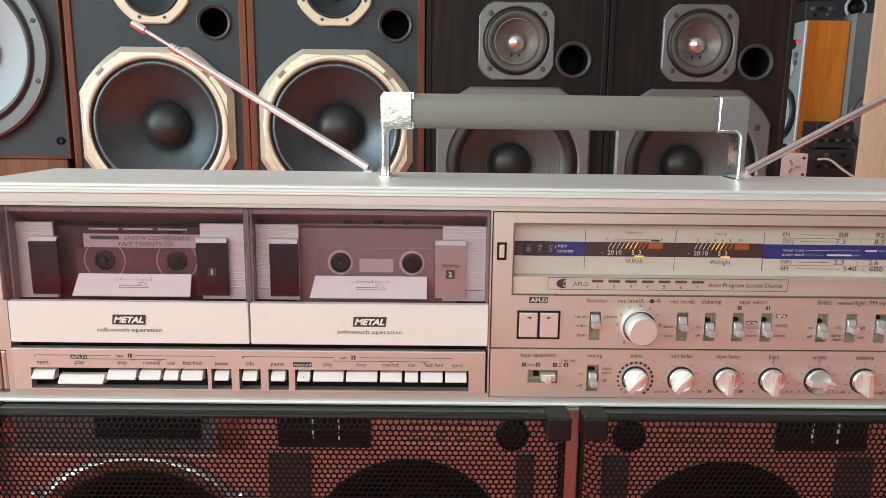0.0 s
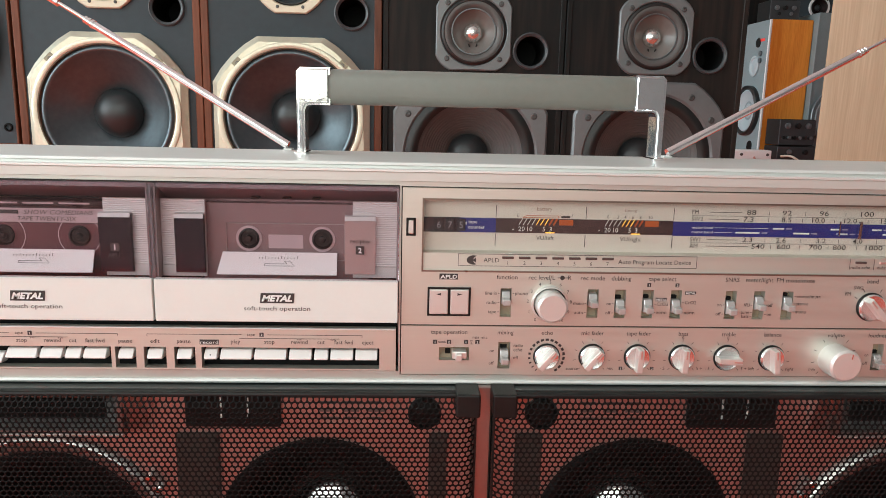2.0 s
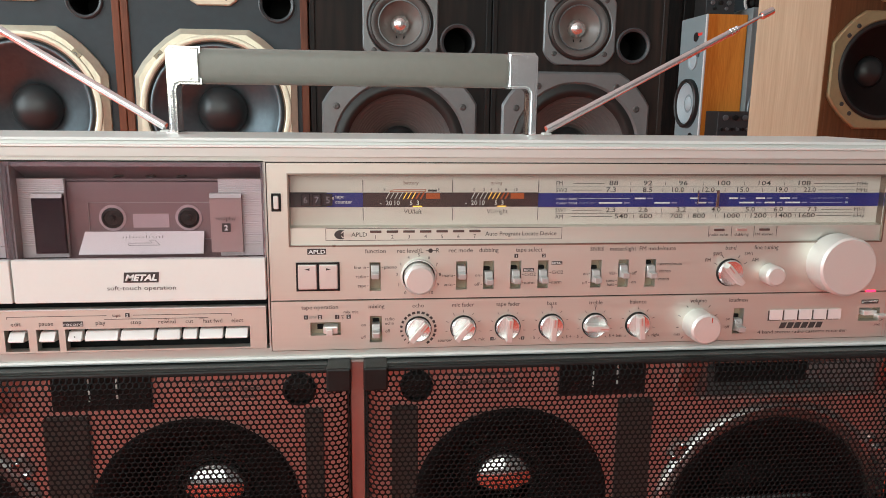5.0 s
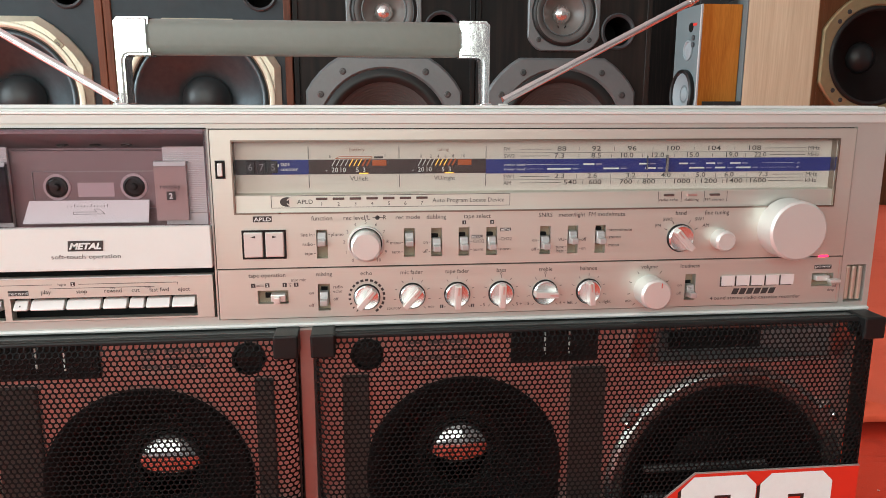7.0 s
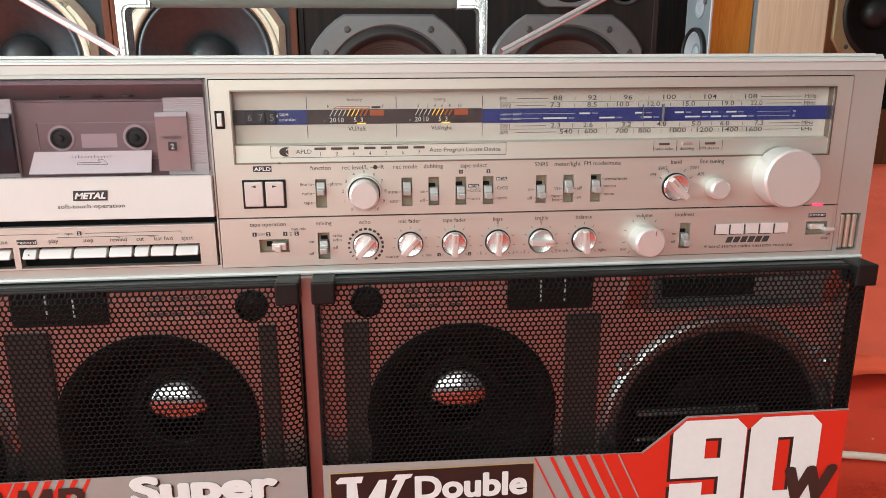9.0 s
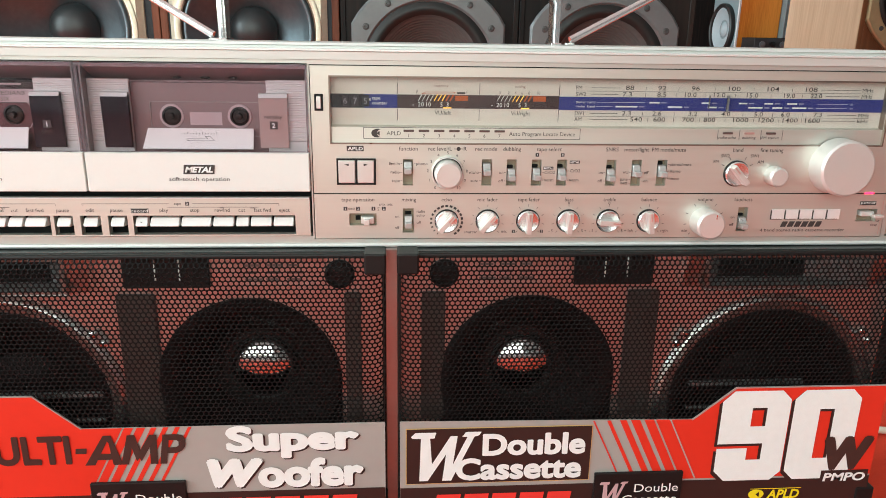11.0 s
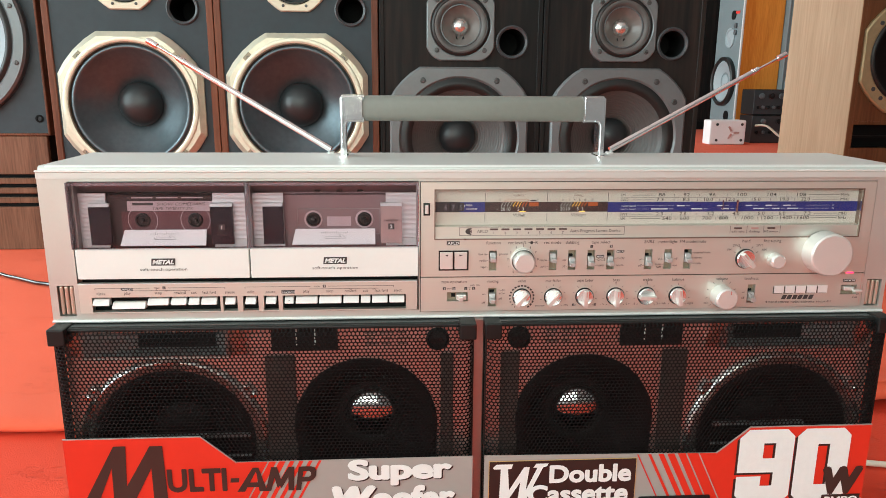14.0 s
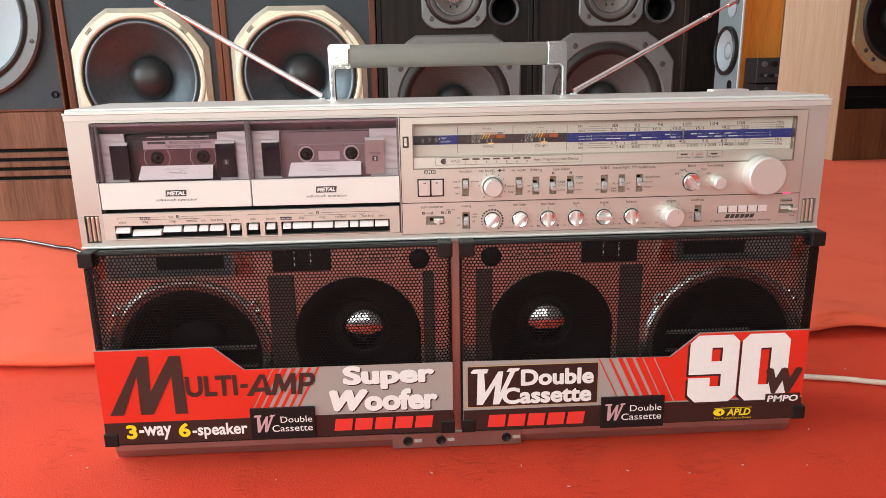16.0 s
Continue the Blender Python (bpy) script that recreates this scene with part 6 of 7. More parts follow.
part("emblem", sheet([(0.2795 + 0.0062 * math.cos(a * math.pi / 16), 0.0390 + 0.0042 * math.sin(a * math.pi / 16)) for a in range(32)], Y2), INKY, right)
part("emblem", sheet([(0.2790, 0.0390), (0.2818, 0.0414), (0.2818, 0.0366)], Y3), VBROWN, right)
line(0.2740, 0.0440, 0.3150, 0.0440, 0.0006, INKY, right, Y3)
text("Auto Program Locate Device", 0.2945, 0.0312, 0.0022, INKY, right, Y3, width=0.0410)

# --- carrying handle
HY, HZ0, HZ1 = 0.083, 0.4032, 0.4268
handle = part("handle", box(-0.1080, 0.1085, HY - 0.0090, HY + 0.0090, HZ0, HZ1, 0.0066, 4), GRIP, bb, "carrying handle with a grey grip and chromed ends", smooth=40)
for s, xa in ((-1, -0.1032), (1, 0.1044)):
    xo = xa + s * (0.0226 if s < 0 else 0.0214)
    xi = xo - s * 0.0056
    o = [(xa, HZ1 + 0.0006), (xo - s * 0.0025, HZ1 + 0.0006), (xo, HZ1 - 0.0022), (xo, TOP - 0.001), (xi, TOP - 0.001), (xi, HZ0 - 0.004), (xi - s * 0.0012, HZ0 - 0.0012), (xi - s * 0.0030, HZ0 - 0.0004), (xa, HZ0 - 0.0004)]
    bm = prism(o, HY - 0.0096, HY + 0.0096)
    bmesh.ops.recalc_face_normals(bm, faces=bm.faces)
    bmesh.ops.bevel(bm, geom=[e for e in bm.edges if abs(e.verts[0].co.y - e.verts[1].co.y) < 1e-6], offset=0.0018, segments=3, affect="EDGES", clamp_overlap=True)
    part("handle_end", bm, HANDLE_CHROME, handle, "chromed handle bracket", smooth=35)
    part("handle_foot", box(min(xi, xo) - 0.0012, max(xi, xo) + 0.0012, HY - 0.012, HY + 0.012, TOP - 0.001, TOP + 0.0016, 0.0006, 1), CHROME, handle, "chromed foot")

# --- telescopic aerials
def aerial(base, tip):
    b, t = Vector(base), Vector(tip)
    n = (t - b).length
    d = (t - b).normalized()
    root = part("aerial", tube([b, b + d * n * 0.80], [0.0031, 0.0027], 14), AERIAL, bb, "chromed telescopic aerial pulled out at a slant", smooth=40)
    part("aerial_tube", tube([b + d * n * 0.80, b + d * n * 0.835], 0.0024, 12), CHROME, root, "chromed inner tube", smooth=40)
    for k in range(3):
        part("aerial_ring", tube([b + d * (n * (0.800 + 0.014 * k)), b + d * (n * (0.800 + 0.014 * k) + 0.0018)], 0.0033 - 0.0003 * k, 12), CHROME, root, "chromed ring", smooth=40)
    part("aerial_tube", tube([b + d * n * 0.835, b + d * (n - 0.010)], 0.0014, 10), CHROME, root, "thin chromed tube", smooth=40)
    part("aerial_tip", tube([b + d * (n - 0.012), b + d * (n - 0.0115), b + d * (n - 0.0005), b + d * n], [0.0016, 0.0030, 0.0030, 0.0020], 12), CHROME, root, "chromed tip", smooth=40)
    part("aerial_pivot", box(b.x - 0.0032, b.x + 0.0032, b.y - 0.0032, b.y + 0.0050, TOP - 0.001, TOP + 0.0014, 0.0006, 2), ALU_TOP, root, "silver pivot")


aerial((-0.138, 0.112, 0.3735), (-0.317, 0.141, 0.4775))
aerial((0.143, 0.112, 0.3735), (0.338, 0.151, 0.4705))

# ---------------------------------------------------------------- loudspeakers of the shop
def octagon(cx, cz, half, flat, bulge=0.06, n=4):
    """A round-cornered eight-sided outline: half width, half length of the flats."""
    o = []
    for q in range(4):
        a, b = (half, flat), (flat, half)
        pts = [a]
        for k in range(1, n):
            t = k / n
            x, z = a[0] + (b[0] - a[0]) * t, a[1] + (b[1] - a[1]) * t
            s = 1 + bulge * 4 * t * (1 - t)
            pts.append((x * s, z * s))
        pts.append(b)
        c, s_ = (1, 0, -1, 0)[q], (0, 1, 0, -1)[q]
        o += [(cx + x * c - z * s_, cz + x * s_ + z * c) for x, z in pts]
    return o


def bolts(parent, cx, cz, rad, angles, y, r=0.006, m=BOLT):
    for a in angles:
        part("bolt", lathe(cx + rad * math.cos(radians(a)), y, cz + rad * math.sin(radians(a)), [(r, -0.001), (r, 0.0012), (r * 0.7, 0.0022), (r * 0.45, 0.0022), (r * 0.40, 0.0010), (0, 0.0010)], 16), m, parent, "hexagon socket bolt", smooth=40)


def driver(root, name, cx, cz, y, half, flat, r, frame, cone, label, depth, cap_r, cap=DUSTCAP, cap_h=0.03, ribs=0, bulge=0.06, thick=0.010, bolt_angles=(45, 135, 225, 315), bolt_at=1.0, surround=RUBBER, shape="oct", bolt_r=0.006, rim=0.90, slope=None):
    outline = octagon(cx, cz, half, flat, bulge) if shape == "oct" else [(cx + half * math.cos(a * math.pi / 32), cz + half * math.sin(a * math.pi / 32)) for a in range(64)]
    d = part(name, ring_plate(outline, cx, cz, r, y - thick, y + 0.002, bev=0.0050 if half > 0.15 else 0.0025, slope=slope), frame, root, label, smooth=35)
    rs = r * rim
    part("surround", lathe(cx, y - thick + 0.005, cz, [(r + 0.001, 0.0), (r * 0.985, 0.001), (r - (r - rs) * 0.35, 0.005), (r - (r - rs) * 0.7, 0.005), (rs, -0.002)], 64), surround, d, "rolled surround", smooth=60)
    prof = []
    steps = 26 if ribs else 10
    for i in range(steps + 1):
        t = i / steps
        rr = rs + (cap_r * 0.98 - rs) * t
        dd = -0.002 - depth * (t ** 0.85)
        if ribs and 0.05 < t < 0.9:
            dd += 0.0013 * (i % 2)
        prof.append((rr, dd))
    part("cone", lathe(cx, y - thick + 0.005, cz, prof, 64), cone, d, "", smooth=(20 if ribs else 60))
    y_c = y - thick + 0.005 + 0.002 + depth
    part("dust_cap", lathe(cx, y_c, cz, [(cap_r, -0.001)] + [(cap_r * math.cos(a), cap_h * math.sin(a)) for a in np.linspace(0.05, math.pi / 2 - 0.001, 9)[:-1]] + [(0, cap_h)], 40), cap, d, "", smooth=180)
    bolts(d, cx, cz, (r + half * bolt_at) / 2, bolt_angles, y - thick, bolt_r)
    return d


def port(root, cx, cz, y, r, rim=PORT):
    p = part("bass_port", lathe(cx, y, cz, [(r * 0.80, 0.0025), (r * 0.76, -0.01), (r * 0.74, -0.10), (0, -0.10)], 48), rim, root, "round black bass port", smooth=40)
    part("port_rim", lathe(cx, y, cz, [(r, -0.001), (r, 0.004), (r * 0.93, 0.006), (r * 0.80, 0.0030), (r * 0.78, -0.004)], 48), PORT_RIM, p, "slate-grey rim", smooth=40)
    return p


def cabinet(root, x0, x1, y0, y1, z0, z1, skin, baffle, edge=0.014, recess=0.004, holes=()):
    """A box of veneer with a baffle let into its front edge; each port goes through the baffle."""
    t = edge
    part("side_panel", box(x0, x0 + t, y0, y1, z0, z1, 0.0015, 1), skin, root)
    part("side_panel", box(x1 - t, x1, y0, y1, z0, z1, 0.0015, 1), skin, root)
    part("top_panel", box(x0 + t, x1 - t, y0, y1, z1 - t, z1, 0.001, 1), skin, root)
    part("bottom_panel", box(x0 + t, x1 - t, y0, y1, z0, z0 + t, 0.001, 1), skin, root)
    part("back_panel", box(x0 + t, x1 - t, y1 - t, y1, z0 + t, z1 - t), BLACKM, root)
    part("baffle", drilled(x0 + t, x1 - t, z0 + t, z1 - t, y0 + recess, y0 + recess + 0.02, holes), baffle, root, "front baffle")


def grey_tower(cx, x0, x1):
    s = thing("floor_loudspeaker", cx, 1.4, 0, "tall walnut loudspeaker with slate-grey front and gold-framed woofer", "loudspeaker", "pair of grey-fronted loudspeakers")
    y = 1.2100
    cabinet(s, x0, x1, y - 0.004, y + 0.38, 0.0035, 1.02, TEAK_EDGE, BAFFLE_GREY, 0.016, 0.004, [(cx, 0.377, 0.144), (cx, 0.676, 0.065), (cx + 0.131, 0.601, 0.031), (cx, 0.850, 0.041)])
    wx = cx
    w = driver(s, "woofer", wx, 0.377, y, 0.170, 0.072, 0.143, FRAME_GOLD, CONE_DARK, "large woofer with a gold eight-sided frame", 0.062, 0.054, cap_h=0.036, bulge=0.058, thick=0.020, surround=CONE_DARK, bolt_at=1.02, bolt_r=0.006, slope=0.013)
    for a in (45, 135, 225, 315):
        bm = box(-0.010, 0.010, -0.0014, 0.001, -0.007, 0.007, 0.0005, 1)
        bmesh.ops.transform(bm, matrix=Matrix.Translation((wx + 0.1605 * math.cos(radians(a)), y - 0.0205, 0.377 + 0.1605 * math.sin(radians(a)))) @ Matrix.Rotation(radians(90 - a), 4, "Y"), verts=bm.verts)
        part("bolt_seat", bm, mat("dark_brass_seat", (0.24, 0.21, 0.15), 0.4, 0.5, 0.1, 60), w, "notched bolt seat")
    part("inner_rim", lathe(wx, y - 0.0200, 0.377, [(0.1590, -0.001), (0.1580, 0.0028), (0.1560, 0.0036), (0.1490, 0.0036), (0.1465, 0.0024)], 72), FRAME_GOLD, w, "raised gold rim", smooth=35)
    part("gasket", lathe(wx, y - 0.0200, 0.377, [(0.1468, 0.0024), (0.1440, 0.0022), (0.1425, -0.004)], 72), GASKET, w, "brown gasket", smooth=35)
    driver(s, "midrange", wx, 0.676, y, 0.080, 0.034, 0.064, FRAME_TAN, CONE_DARK, "midrange unit with a tan frame", 0.034, 0.022, cap_h=0.012, bulge=0.05, thick=0.008, bolt_angles=(22, 68, 112, 158, 202, 248, 292, 338), bolt_r=0.0035)
    port(s, cx + 0.131, 0.601, y, 0.038)
    driver(s, "tweeter", wx, 0.850, y, 0.055, 0.023, 0.040, FRAME_TAN, CONE_DARK, "tweeter with a tan frame", 0.012, 0.016, cap_h=0.008, thick=0.006, bolt_r=0.003)


grey_tower(-0.7060, -0.8990, -0.5050)
grey_tower(-0.3120, -0.5035, -0.1160)


def ebony_tower(cx, x0, x1):
    s = thing("floor_loudspeaker", cx, 1.4, 0, "tall dark ebony-veneered loudspeaker with grey cast driver frames", "loudspeaker", "pair of dark-veneered loudspeakers")
    y = 1.2100
    cabinet(s, x0, x1, y - 0.003, y + 0.40, 0.0035, 1.06, EBONY, EBONY, 0.012, 0.003, [(cx, 0.299, 0.147), (cx + 0.001, 0.569, 0.073), (cx + 0.001, 0.735, 0.046), (cx + 0.128, 0.531, 0.032)])
    driver(s, "woofer", cx, 0.299, y, 0.1725, 0.098, 0.146, FRAME_GREY, CONE_RIBBED, "large woofer with a grey cast frame", 0.066, 0.048, cap_h=0.036, ribs=1, bulge=0.04, thick=0.012, bolt_angles=(33, 57, 123, 147, 213, 237, 303, 327), bolt_at=1.09, bolt_r=0.0075, rim=0.81)
    m = driver(s, "midrange", cx + 0.001, 0.569, y, 0.0825, 0.052, 0.072, FRAME_GREY, CONE_BEIGE, "midrange unit with a bright centre dome", 0.026, 0.0215, cap=SATIN, cap_h=0.018, bulge=0.05, thick=0.009, bolt_at=1.12, bolt_r=0.006, rim=0.66, surround=CONE_RIBBED)
    part("inner_rim", lathe(cx + 0.001, y - 0.004, 0.569, [(0.0494, 0.0), (0.0489, 0.0022), (0.0469, 0.0022), (0.0464, -0.001)], 56), FRAME_SILVER, m, "thin grey rim round the cone", smooth=40)
    part("gasket", lathe(cx + 0.001, y - 0.004, 0.569, [(0.0722, 0.0012), (0.0700, 0.0042), (0.0655, 0.0056), (0.0640, 0.0048)], 56), RUBBER, m, "black gasket ring", smooth=40)
    for dx in (-0.008, 0.008):
        bm = box(-0.0012, 0.0012, -0.0010, 0.0012, -0.0035, 0.0035)
        bmesh.ops.transform(bm, matrix=Matrix.Translation((cx + 0.001 + dx, y + 0.0145, 0.541)) @ Matrix.Rotation(radians(30), 4, "X") @ Matrix.Rotation(radians(200 * dx / 0.1), 4, "Y"), verts=bm.verts)
        part("lead_wire", bm, RUBBER, m, "short dark lead")
    driver(s, "tweeter", cx + 0.001, 0.735, y, 0.066, 0.030, 0.045, FRAME_GREY, CONE_BLACK, "tweeter with a grey frame", 0.012, 0.018, cap_h=0.010, thick=0.008, bolt_r=0.004)
    port(s, cx + 0.128, 0.531, y, 0.040)


ebony_tower(0.0830, -0.1130, 0.2860)
ebony_tower(0.4850, 0.2880, 0.6920)


def silver_speaker():
    s = thing("floor_loudspeaker", -1.19, 1.5, 0, "grey-fronted loudspeaker with silver-ringed woofer on slotted walnut plinth", "loudspeaker")
    y, x0, x1 = 1.280, -1.430, -0.942
    cabinet(s, x0, x1, y - 0.003, y + 0.36, 0.297, 1.25, WALNUT, BAFFLE_GREY, 0.006, 0.003, [(-1.176, 0.540, 0.177)])
    driver(s, "woofer", -1.176, 0.540, y, 0.209, 0.1, 0.176, FRAME_SILVER, CONE_WHITE, "very large woofer with a silver ring and pale cone", 0.070, 0.060, cap=CONE_WHITE, cap_h=0.03, thick=0.020, shape="round", bolt_angles=(20, 70, 110, 160, 200, 250, 290, 340))
    part("level_socket", lathe(-0.965, y, 0.339, [(0.0095, -0.001), (0.0095, 0.003), (0.0060, 0.004), (0.0050, -0.006), (0, -0.006)], 24), PORT, s, "small black socket", smooth=40)
    # plinth
    px1 = -0.953
    part("plinth", box(x0, px1, y + 0.012, y + 0.36, 0.0035, 0.2955, 0.002, 1), PORT, s, "dark inside of the plinth")
    for a, b in ((0.0035, 0.115), (0.199, 0.2955)):
        part("plinth_board", box(x0, px1, y, y + 0.012, a, b, 0.0015, 1), PLINTH, s, "walnut plinth board")
    for k in range(3):
        a = 0.125 + k * 0.0247
        part("plinth_slat", box(x0, px1, y, y + 0.014, a, a + 0.0147, 0.0015, 1), PLINTH, s, "walnut slat")


silver_speaker()


def teak_speaker():
    s = thing("floor_loudspeaker", 1.84, 2.25, 0, "large loudspeaker with pale teak sides, brown front and gold-framed woofer", "loudspeaker")
    x0, x1, y0, y1, z1 = 1.610, 2.075, 2.015, 2.495, 1.08
    part("side_panel", box(x0, x0 + 0.018, y0 + 0.004, y1, 0.0035, z1, 0.001, 1), PALE_OAK, s, "pale teak side")
    part("side_panel", box(x1 - 0.018, x1, y0 + 0.004, y1, 0.0035, z1, 0.001, 1), PALE_OAK, s, "pale teak side")
    for xe in (x0 + 0.001, x1 - 0.018):
        part("front_edge", box(xe, xe + 0.017, y0, y0 + 0.0038, 0.0035, z1, 0.001, 1), BROWN_FRONT, s, "brown front edge")
    part("top_panel", box(x0 + 0.018, x1 - 0.018, y0, y1, z1 - 0.018, z1), PALE_OAK, s)
    part("back_panel", box(x0 + 0.018, x1 - 0.018, y1 - 0.018, y1, 0.0035, z1 - 0.018), BLACKM, s)
    bm = frame_panel(x0 + 0.018, x1 - 0.018, 0.0035, 0.300, [(x0 + 0.026, x1 - 0.026, 0.200, 0.287)], y0 + 0.005, y0 + 0.026)
    part("baffle", bm, BROWN_FRONT, s, "brown veneered front")
    part("baffle", drilled(x0 + 0.018, x1 - 0.018, 0.3005, z1 - 0.018, y0 + 0.005, y0 + 0.026, [(1.832, 0.534, 0.173), (1.845, 0.862, 0.075)]), BROWN_FRONT, s, "brown veneered front")
    part("slot_vent", box(x0 + 0.026, x1 - 0.026, y0 + 0.060, y0 + 0.064, 0.200, 0.287), PORT, s, "black slot vent")
    part("slot_bar", box(x0 + 0.030, x1 - 0.030, y0 + 0.012, y0 + 0.020, 0.238, 0.246), PORT, s)
    driver(s, "woofer", 1.832, 0.534, y0 + 0.005, 0.203, 0.090, 0.172, OLD_GOLD, CONE_BLACK, "large woofer with a gold eight-sided frame", 0.08, 0.055, cap_h=0.035, bulge=0.05, thick=0.016, bolt_at=1.02, bolt_angles=(38, 52, 128, 142, 218, 232, 308, 322), bolt_r=0.008)
    driver(s, "midrange", 1.845, 0.862, y0 + 0.005, 0.095, 0.040, 0.074, OLD_GOLD, CONE_BLACK, "midrange unit with a gold frame", 0.03, 0.025, cap_h=0.012, thick=0.010)


teak_speaker()


def side_speaker(name, x0, x1, y0, y1, z1, skin, label, wz, wr, cone):
    """A loudspeaker whose front looks along -x."""
    s = thing(name, (x0 + x1) / 2, (y0 + y1) / 2, 0, label, "loudspeaker")
    part("cabinet_body", box(x0 + 0.012, x1, y0, y1, 0.0035, z1, 0.004, 1), skin, s)
    part("baffle", box(x0, x0 + 0.012, y0 + 0.016, y1, 0.0035, z1, 0.003, 1), GREY_PAINT, s, "blue-grey front baffle")
    part("edge_strip", box(x0 - 0.002, x0 + 0.012, y0 - 0.001, y0 + 0.0155, 0.0035, z1, 0.002, 1), WINFRAME, s, "pale corner strip")
    cy = (y0 + y1) / 2
    w = part("woofer", lathe(x0, cy, wz, [(wr, -0.001), (wr, 0.03), (wr * 0.93, 0.04), (wr * 0.86, 0.034), (wr * 0.84, 0.02)], 48, "X"), RUBBER, s, "woofer with a thick dark ring", smooth=40)
    part("cone", lathe(x0, cy, wz, [(wr * 0.84, 0.02), (wr * 0.78, 0.026), (wr * 0.72, 0.018), (wr * 0.3, -0.004), (wr * 0.28, 0.002), (0, 0.02)], 48, "X"), cone, w, "pale cone", smooth=40)
    part("midrange", lathe(x0, cy - 0.03, 0.765, [(0.075, -0.001), (0.075, 0.008), (0.062, 0.010), (0.055, 0.002), (0.02, 0.0), (0, 0.012)], 32, "X"), CONE_WHITE, s, "pale midrange unit", smooth=40)
    part("tweeter", lathe(x0, cy - 0.06, 0.930, [(0.034, -0.001), (0.034, 0.006), (0.020, 0.004), (0, 0.010)], 24, "X"), BLACKP, s, "black tweeter", smooth=40)
    part("red_mark", box(x0 - 0.002, x0, y0 + 0.06, y0 + 0.16, 0.935, 0.955), INKR, s, "small red mark")
    for z in (0.85, 0.80):
        part("level_knob", lathe(x0, y0 + 0.10, z, [(0.020, -0.001), (0.020, 0.012), (0.0, 0.013)], 16, "X"), FRAME_SILVER, s, "level knob", smooth=40)
    part("bass_port", lathe(x0, y0 + 0.14, 0.18, [(0.040, -0.001), (0.040, 0.004), (0.032, 0.002), (0.0, 0.0015)], 24, "X"), PORT, s, "black bass port", smooth=40)


side_speaker("bookshelf_loudspeaker", 2.488, 2.800, 4.800, 5.230, 1.080, ORANGE_WOOD, "orange teak loudspeaker with a blue-grey front", 0.440, 0.185, CONE_WHITE)


def blue_grey_speaker():
    s = thing("bookshelf_loudspeaker", 3.03, 4.92, 0, "blue-grey loudspeaker with a very pale woofer cone", "loudspeaker")
    x0, x1, y = 2.803, 3.260, 4.743
    cabinet(s, x0, x1, y - 0.003, y + 0.36, 0.0035, 1.125, GREY_PAINT, GREY_PAINT, 0.010, 0.003, [(3.030, 0.405, 0.186), (2.975, 0.785, 0.064)])
    driver(s, "woofer", 3.030, 0.405, y, 0.214, 0.1, 0.185, FRAME_SILVER, CONE_WHITE, "very large woofer with a thin ring and pale cone", 0.060, 0.060, cap=CONE_WHITE, cap_h=0.03, thick=0.020, shape="round", rim=0.93, surround=CONE_WHITE)
    driver(s, "midrange", 2.975, 0.785, y, 0.082, 0.04, 0.063, FRAME_SILVER, CONE_WHITE, "pale midrange unit", 0.022, 0.022, cap=CONE_WHITE, cap_h=0.012, thick=0.010, shape="round")


blue_grey_speaker()


def black_speaker():
    s = thing("floor_loudspeaker", 3.26, 5.7, 0, "tall black loudspeaker with a silver-ringed driver standing in shade", "loudspeaker")
    cabinet(s, 3.06, 3.47, 5.60, 5.93, 0.0035, 1.52, EBONY, BAFFLE_GREY, 0.012, 0.003, [(3.265, 1.285, 0.070), (3.265, 0.95, 0.13)])
    driver(s, "midrange", 3.265, 1.285, 5.603, 0.088, 0.05, 0.069, WINFRAME, CONE_BLACK, "round driver with a silver ring", 0.030, 0.026, cap_h=0.012, shape="round", thick=0.012)
    driver(s, "woofer", 3.265, 0.95, 5.603, 0.155, 0.05, 0.129, FRAME_GREY, CONE_BLACK, "black woofer with a grey ring", 0.05, 0.045, shape="round", thick=0.012)


black_speaker()


def equaliser(x0, x1, y0, z0, z1, label, rows):
    s = thing("amplifier", (x0 + x1) / 2, y0 + 0.1, z0, label, "amplifier", "stacked hi-fi units")
    part("case", box(x0, x1, y0 + 0.006, y0 + 0.2, z0, z1, 0.003, 1), BLACKP, s)
    part("front_plate", box(x0 - 0.002, x1 + 0.002, y0, y0 + 0.006, z0 + 0.004, z1 - 0.004, 0.001, 1), mat("grey_black_plate", (0.05, 0.055, 0.06), 0.4, 0.3), s, "dark front plate")
    for r, (fz, n, kr) in enumerate(rows):
        for i in range(n):
            x = x0 + (i + 0.7) / (n + 0.4) * (x1 - x0)
            part("control_knob", lathe(x, y0, z0 + fz * (z1 - z0), [(kr, -0.001), (kr, 0.014), (kr * 0.8, 0.016), (0, 0.016)], 14), FRAME_SILVER if (i + r) % 2 == 0 else BLACKP, s, "", smooth=40)


equaliser(2.515, 2.765, 4.560, 0.205, 0.385, "black equaliser with small silver knobs on top of another unit", ((0.75, 3, 0.020), (0.3, 6, 0.012)))
equaliser(2.505, 2.780, 4.540, 0.0035, 0.200, "black amplifier with silver knobs on the carpet", ((0.8, 2, 0.018), (0.4, 5, 0.012)))
equaliser(2.490, 2.700, 4.830, 1.0805, 1.215, "black tuner lying on the orange loudspeaker", ((0.6, 3, 0.016), (0.3, 2, 0.012)))


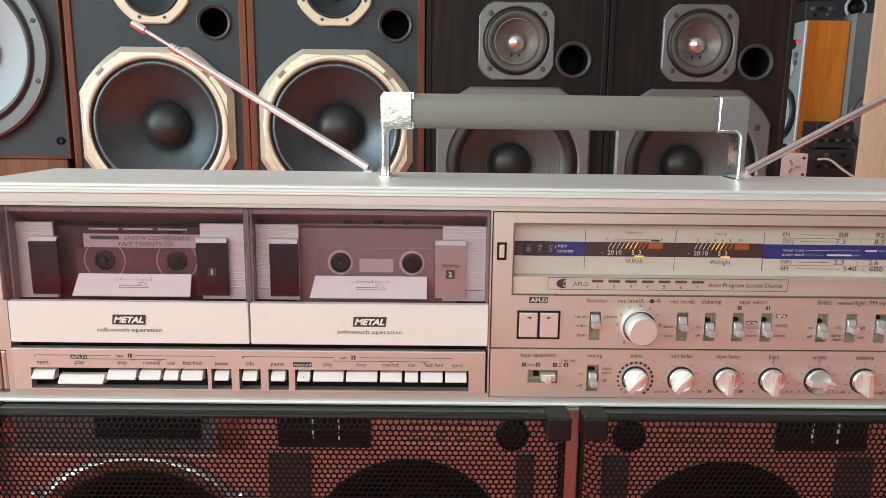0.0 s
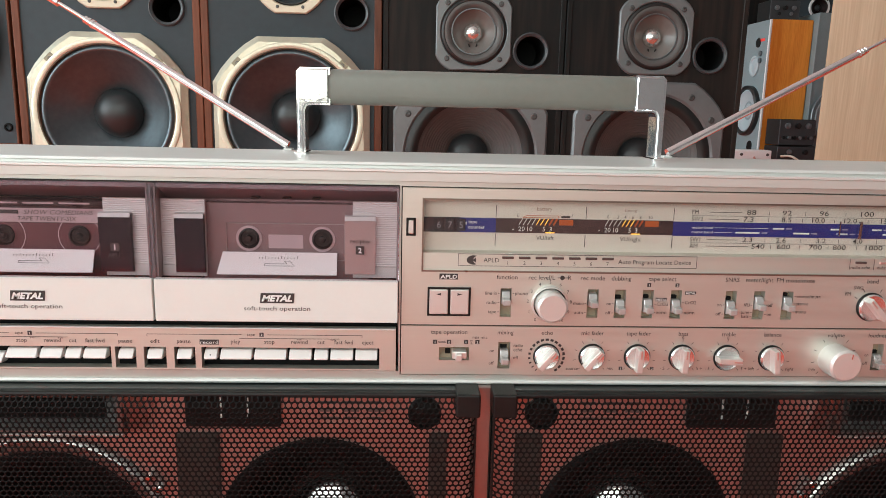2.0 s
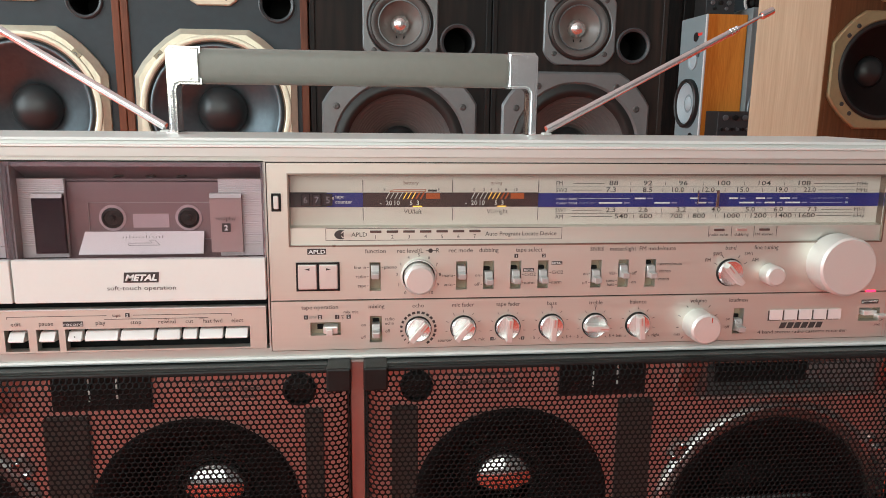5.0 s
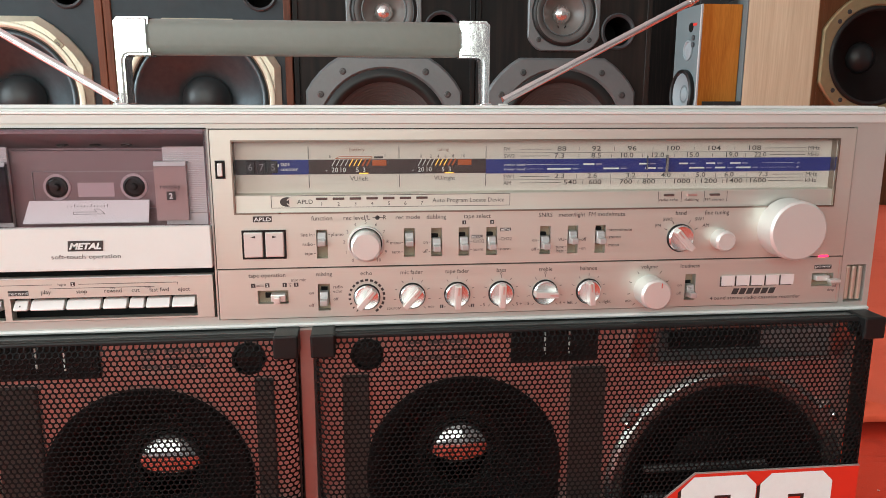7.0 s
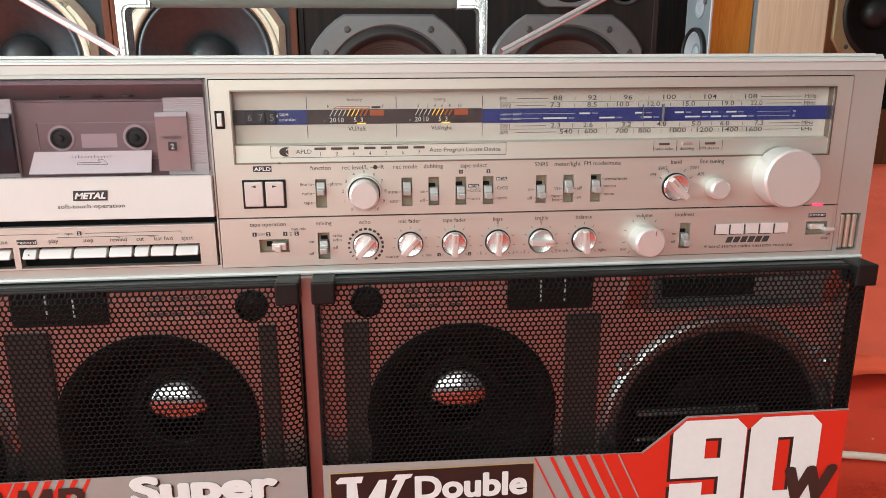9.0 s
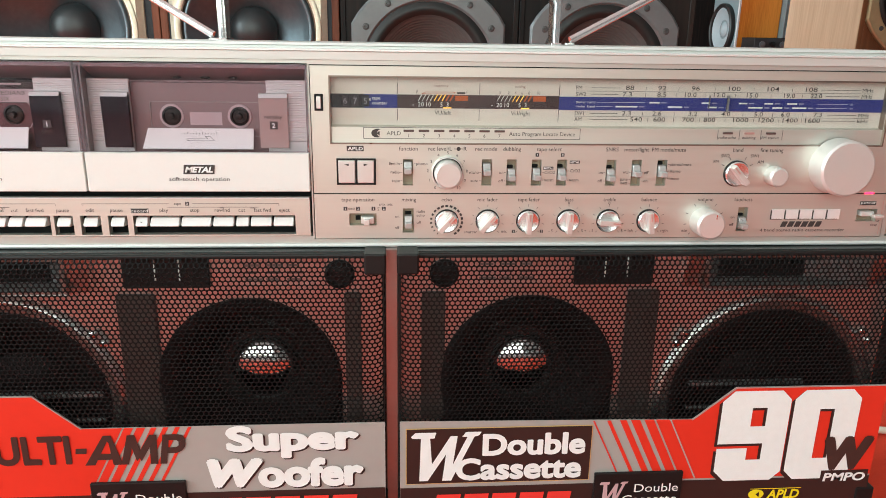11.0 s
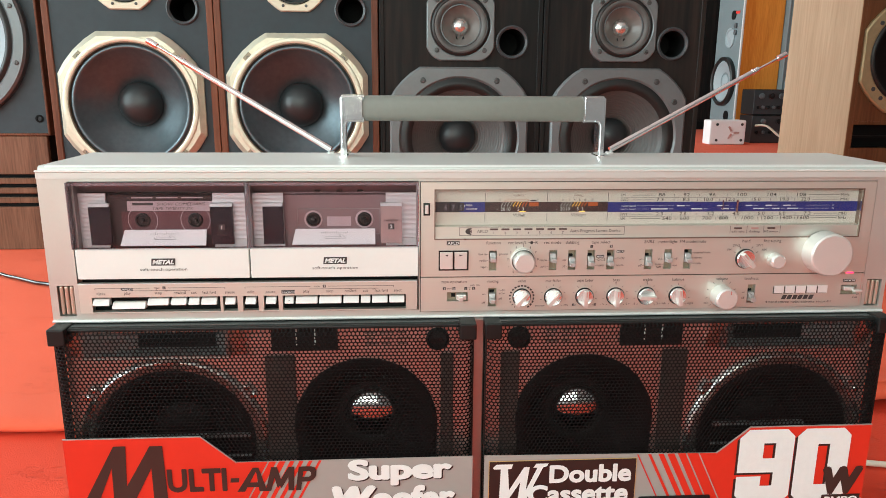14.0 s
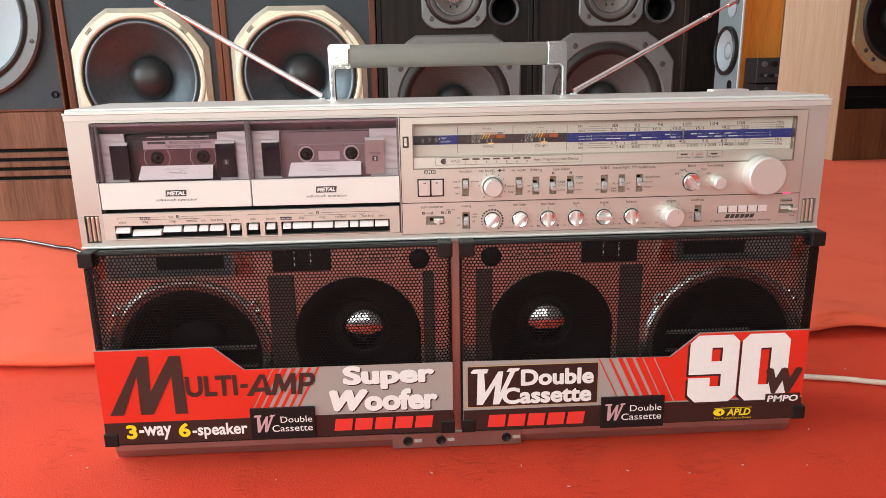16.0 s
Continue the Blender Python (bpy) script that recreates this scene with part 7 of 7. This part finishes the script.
def white_box():
    s = thing("junction_box", 2.26, 4.45, 0, "white plastic junction box with a three-way handle on the carpet", "box")
    x0, x1, y0 = 2.135, 2.395, 4.40
    part("case", box(x0, x1, y0, y0 + 0.12, 0.0035, 0.174, 0.008, 2), WHITEP, s)
    for x in (x0 + 0.05, x1 - 0.03):
        for z in (0.035, 0.145):
            part("screw", lathe(x, y0, z, [(0.010, -0.001), (0.010, 0.003), (0.0, 0.004)], 12), BOLT, s)
    c = ((x0 + x1) / 2 + 0.03, 0.088)
    for a in (0, 120, 240):
        o = [(c[0] + u * math.cos(radians(a)) - v * math.sin(radians(a)), c[1] + u * math.sin(radians(a)) + v * math.cos(radians(a))) for u, v in ((0.012, -0.007), (0.05, -0.006), (0.05, 0.006), (0.012, 0.007))]
        part("handle_arm", prism(o, y0 - 0.006, y0), BAFFLE, s, "grey arm")


white_box()

# dark cabinet far behind
far = thing("cabinet", 2.35, 6.2, 0, "black cabinet standing in the shade", "cabinet")
part("body", box(1.75, 3.9, 6.0, 6.5, 0.0035, 1.75, 0.01, 1), EBONY, far)
part("plinth", box(1.78, 3.87, 5.985, 6.0, 0.0035, 0.08), PORT, far)
for i in range(4):
    part("door", box(1.77 + i * 0.53, 2.28 + i * 0.53, 5.982, 6.0, 0.10, 1.72, 0.004, 1), EBONY, far)

# ---------------------------------------------------------------- cords on the carpet
def cord(points, r, material, label, name="cable"):
    pts = [Vector(p) for p in points]
    out = []
    for i in range(len(pts) - 1):
        p0, p1, p2, p3 = pts[max(i - 1, 0)], pts[i], pts[i + 1], pts[min(i + 2, len(pts) - 1)]
        for k in range(8):
            t = k / 8
            out.append(0.5 * ((2 * p1) + (p2 - p0) * t + (2 * p0 - 5 * p1 + 4 * p2 - p3) * t * t + (3 * p1 - p0 - 3 * p2 + p3) * t ** 3))
    out.append(pts[-1])
    ob = part(name, tube(out, r, 10), material, smooth=60)
    return tagged(ob, label, "cable")


cord([(-1.50, 1.16, 0.010), (-1.034, 1.035, 0.010), (-0.927, 0.978, 0.012), (-0.855, 0.934, 0.011), (-0.78, 0.885, 0.010), (-0.55, 0.62, 0.010), (-0.42, 0.30, 0.014), (-0.30, 0.16, 0.006), (-0.25, 0.124, 0.03)], 0.0040, CORD_BLACK, "glossy black mains cord lying on red carpet")
cord([(0.34, 0.150, 0.0045), (0.400, 0.142, 0.0045), (0.458, 0.130, 0.0045), (0.510, 0.117, 0.0045), (0.560, 0.100, 0.0045), (0.75, 0.05, 0.0045), (1.1, 0.10, 0.0045)], 0.0035, CORD_WHITE, "thick white cord lying on red carpet")
cord([(2.52, 4.52, 0.13), (2.58, 4.47, 0.13), (2.66, 4.42, 0.06), (2.75, 4.36, 0.012), (2.95, 4.1, 0.012)], 0.008, CORD_WHITE, "white cord hanging from the amplifier")


# ---------------------------------------------------------------- lint on the carpet
def lint():
    """Loose white fibres and crumbs trodden into the pile."""
    rng = random.Random(7)
    verts, faces = [], []
    for k in range(70):
        x, y = rng.uniform(-0.75, 0.85), rng.uniform(-0.32, 0.17)
        if -0.39 < x < 0.39 and y > -0.03:
            continue
        a, n, w = rng.uniform(0, 6.3), rng.uniform(0.0005, 0.0018), rng.uniform(0.0002, 0.0005)
        c, d = math.cos(a), math.sin(a)
        i = len(verts)
        for z in (0.0004, 0.0012):
            verts += [(x + u * c - v * d, y + u * d + v * c, z) for u, v in ((-n, -w), (n, -w), (n, w), (-n, w))]
        faces += [(i + 4, i + 5, i + 6, i + 7)] + [(i + j, i + (j + 1) % 4, i + 4 + (j + 1) % 4, i + 4 + j) for j in range(4)]
    tagged(part("lint", py(verts, faces), mat("pale_lint", (0.62, 0.40, 0.34), 0.9, 0.0, 0.2, 90)), "pale lint and crumbs lying on red carpet", "lint", kind="stuff")


lint()
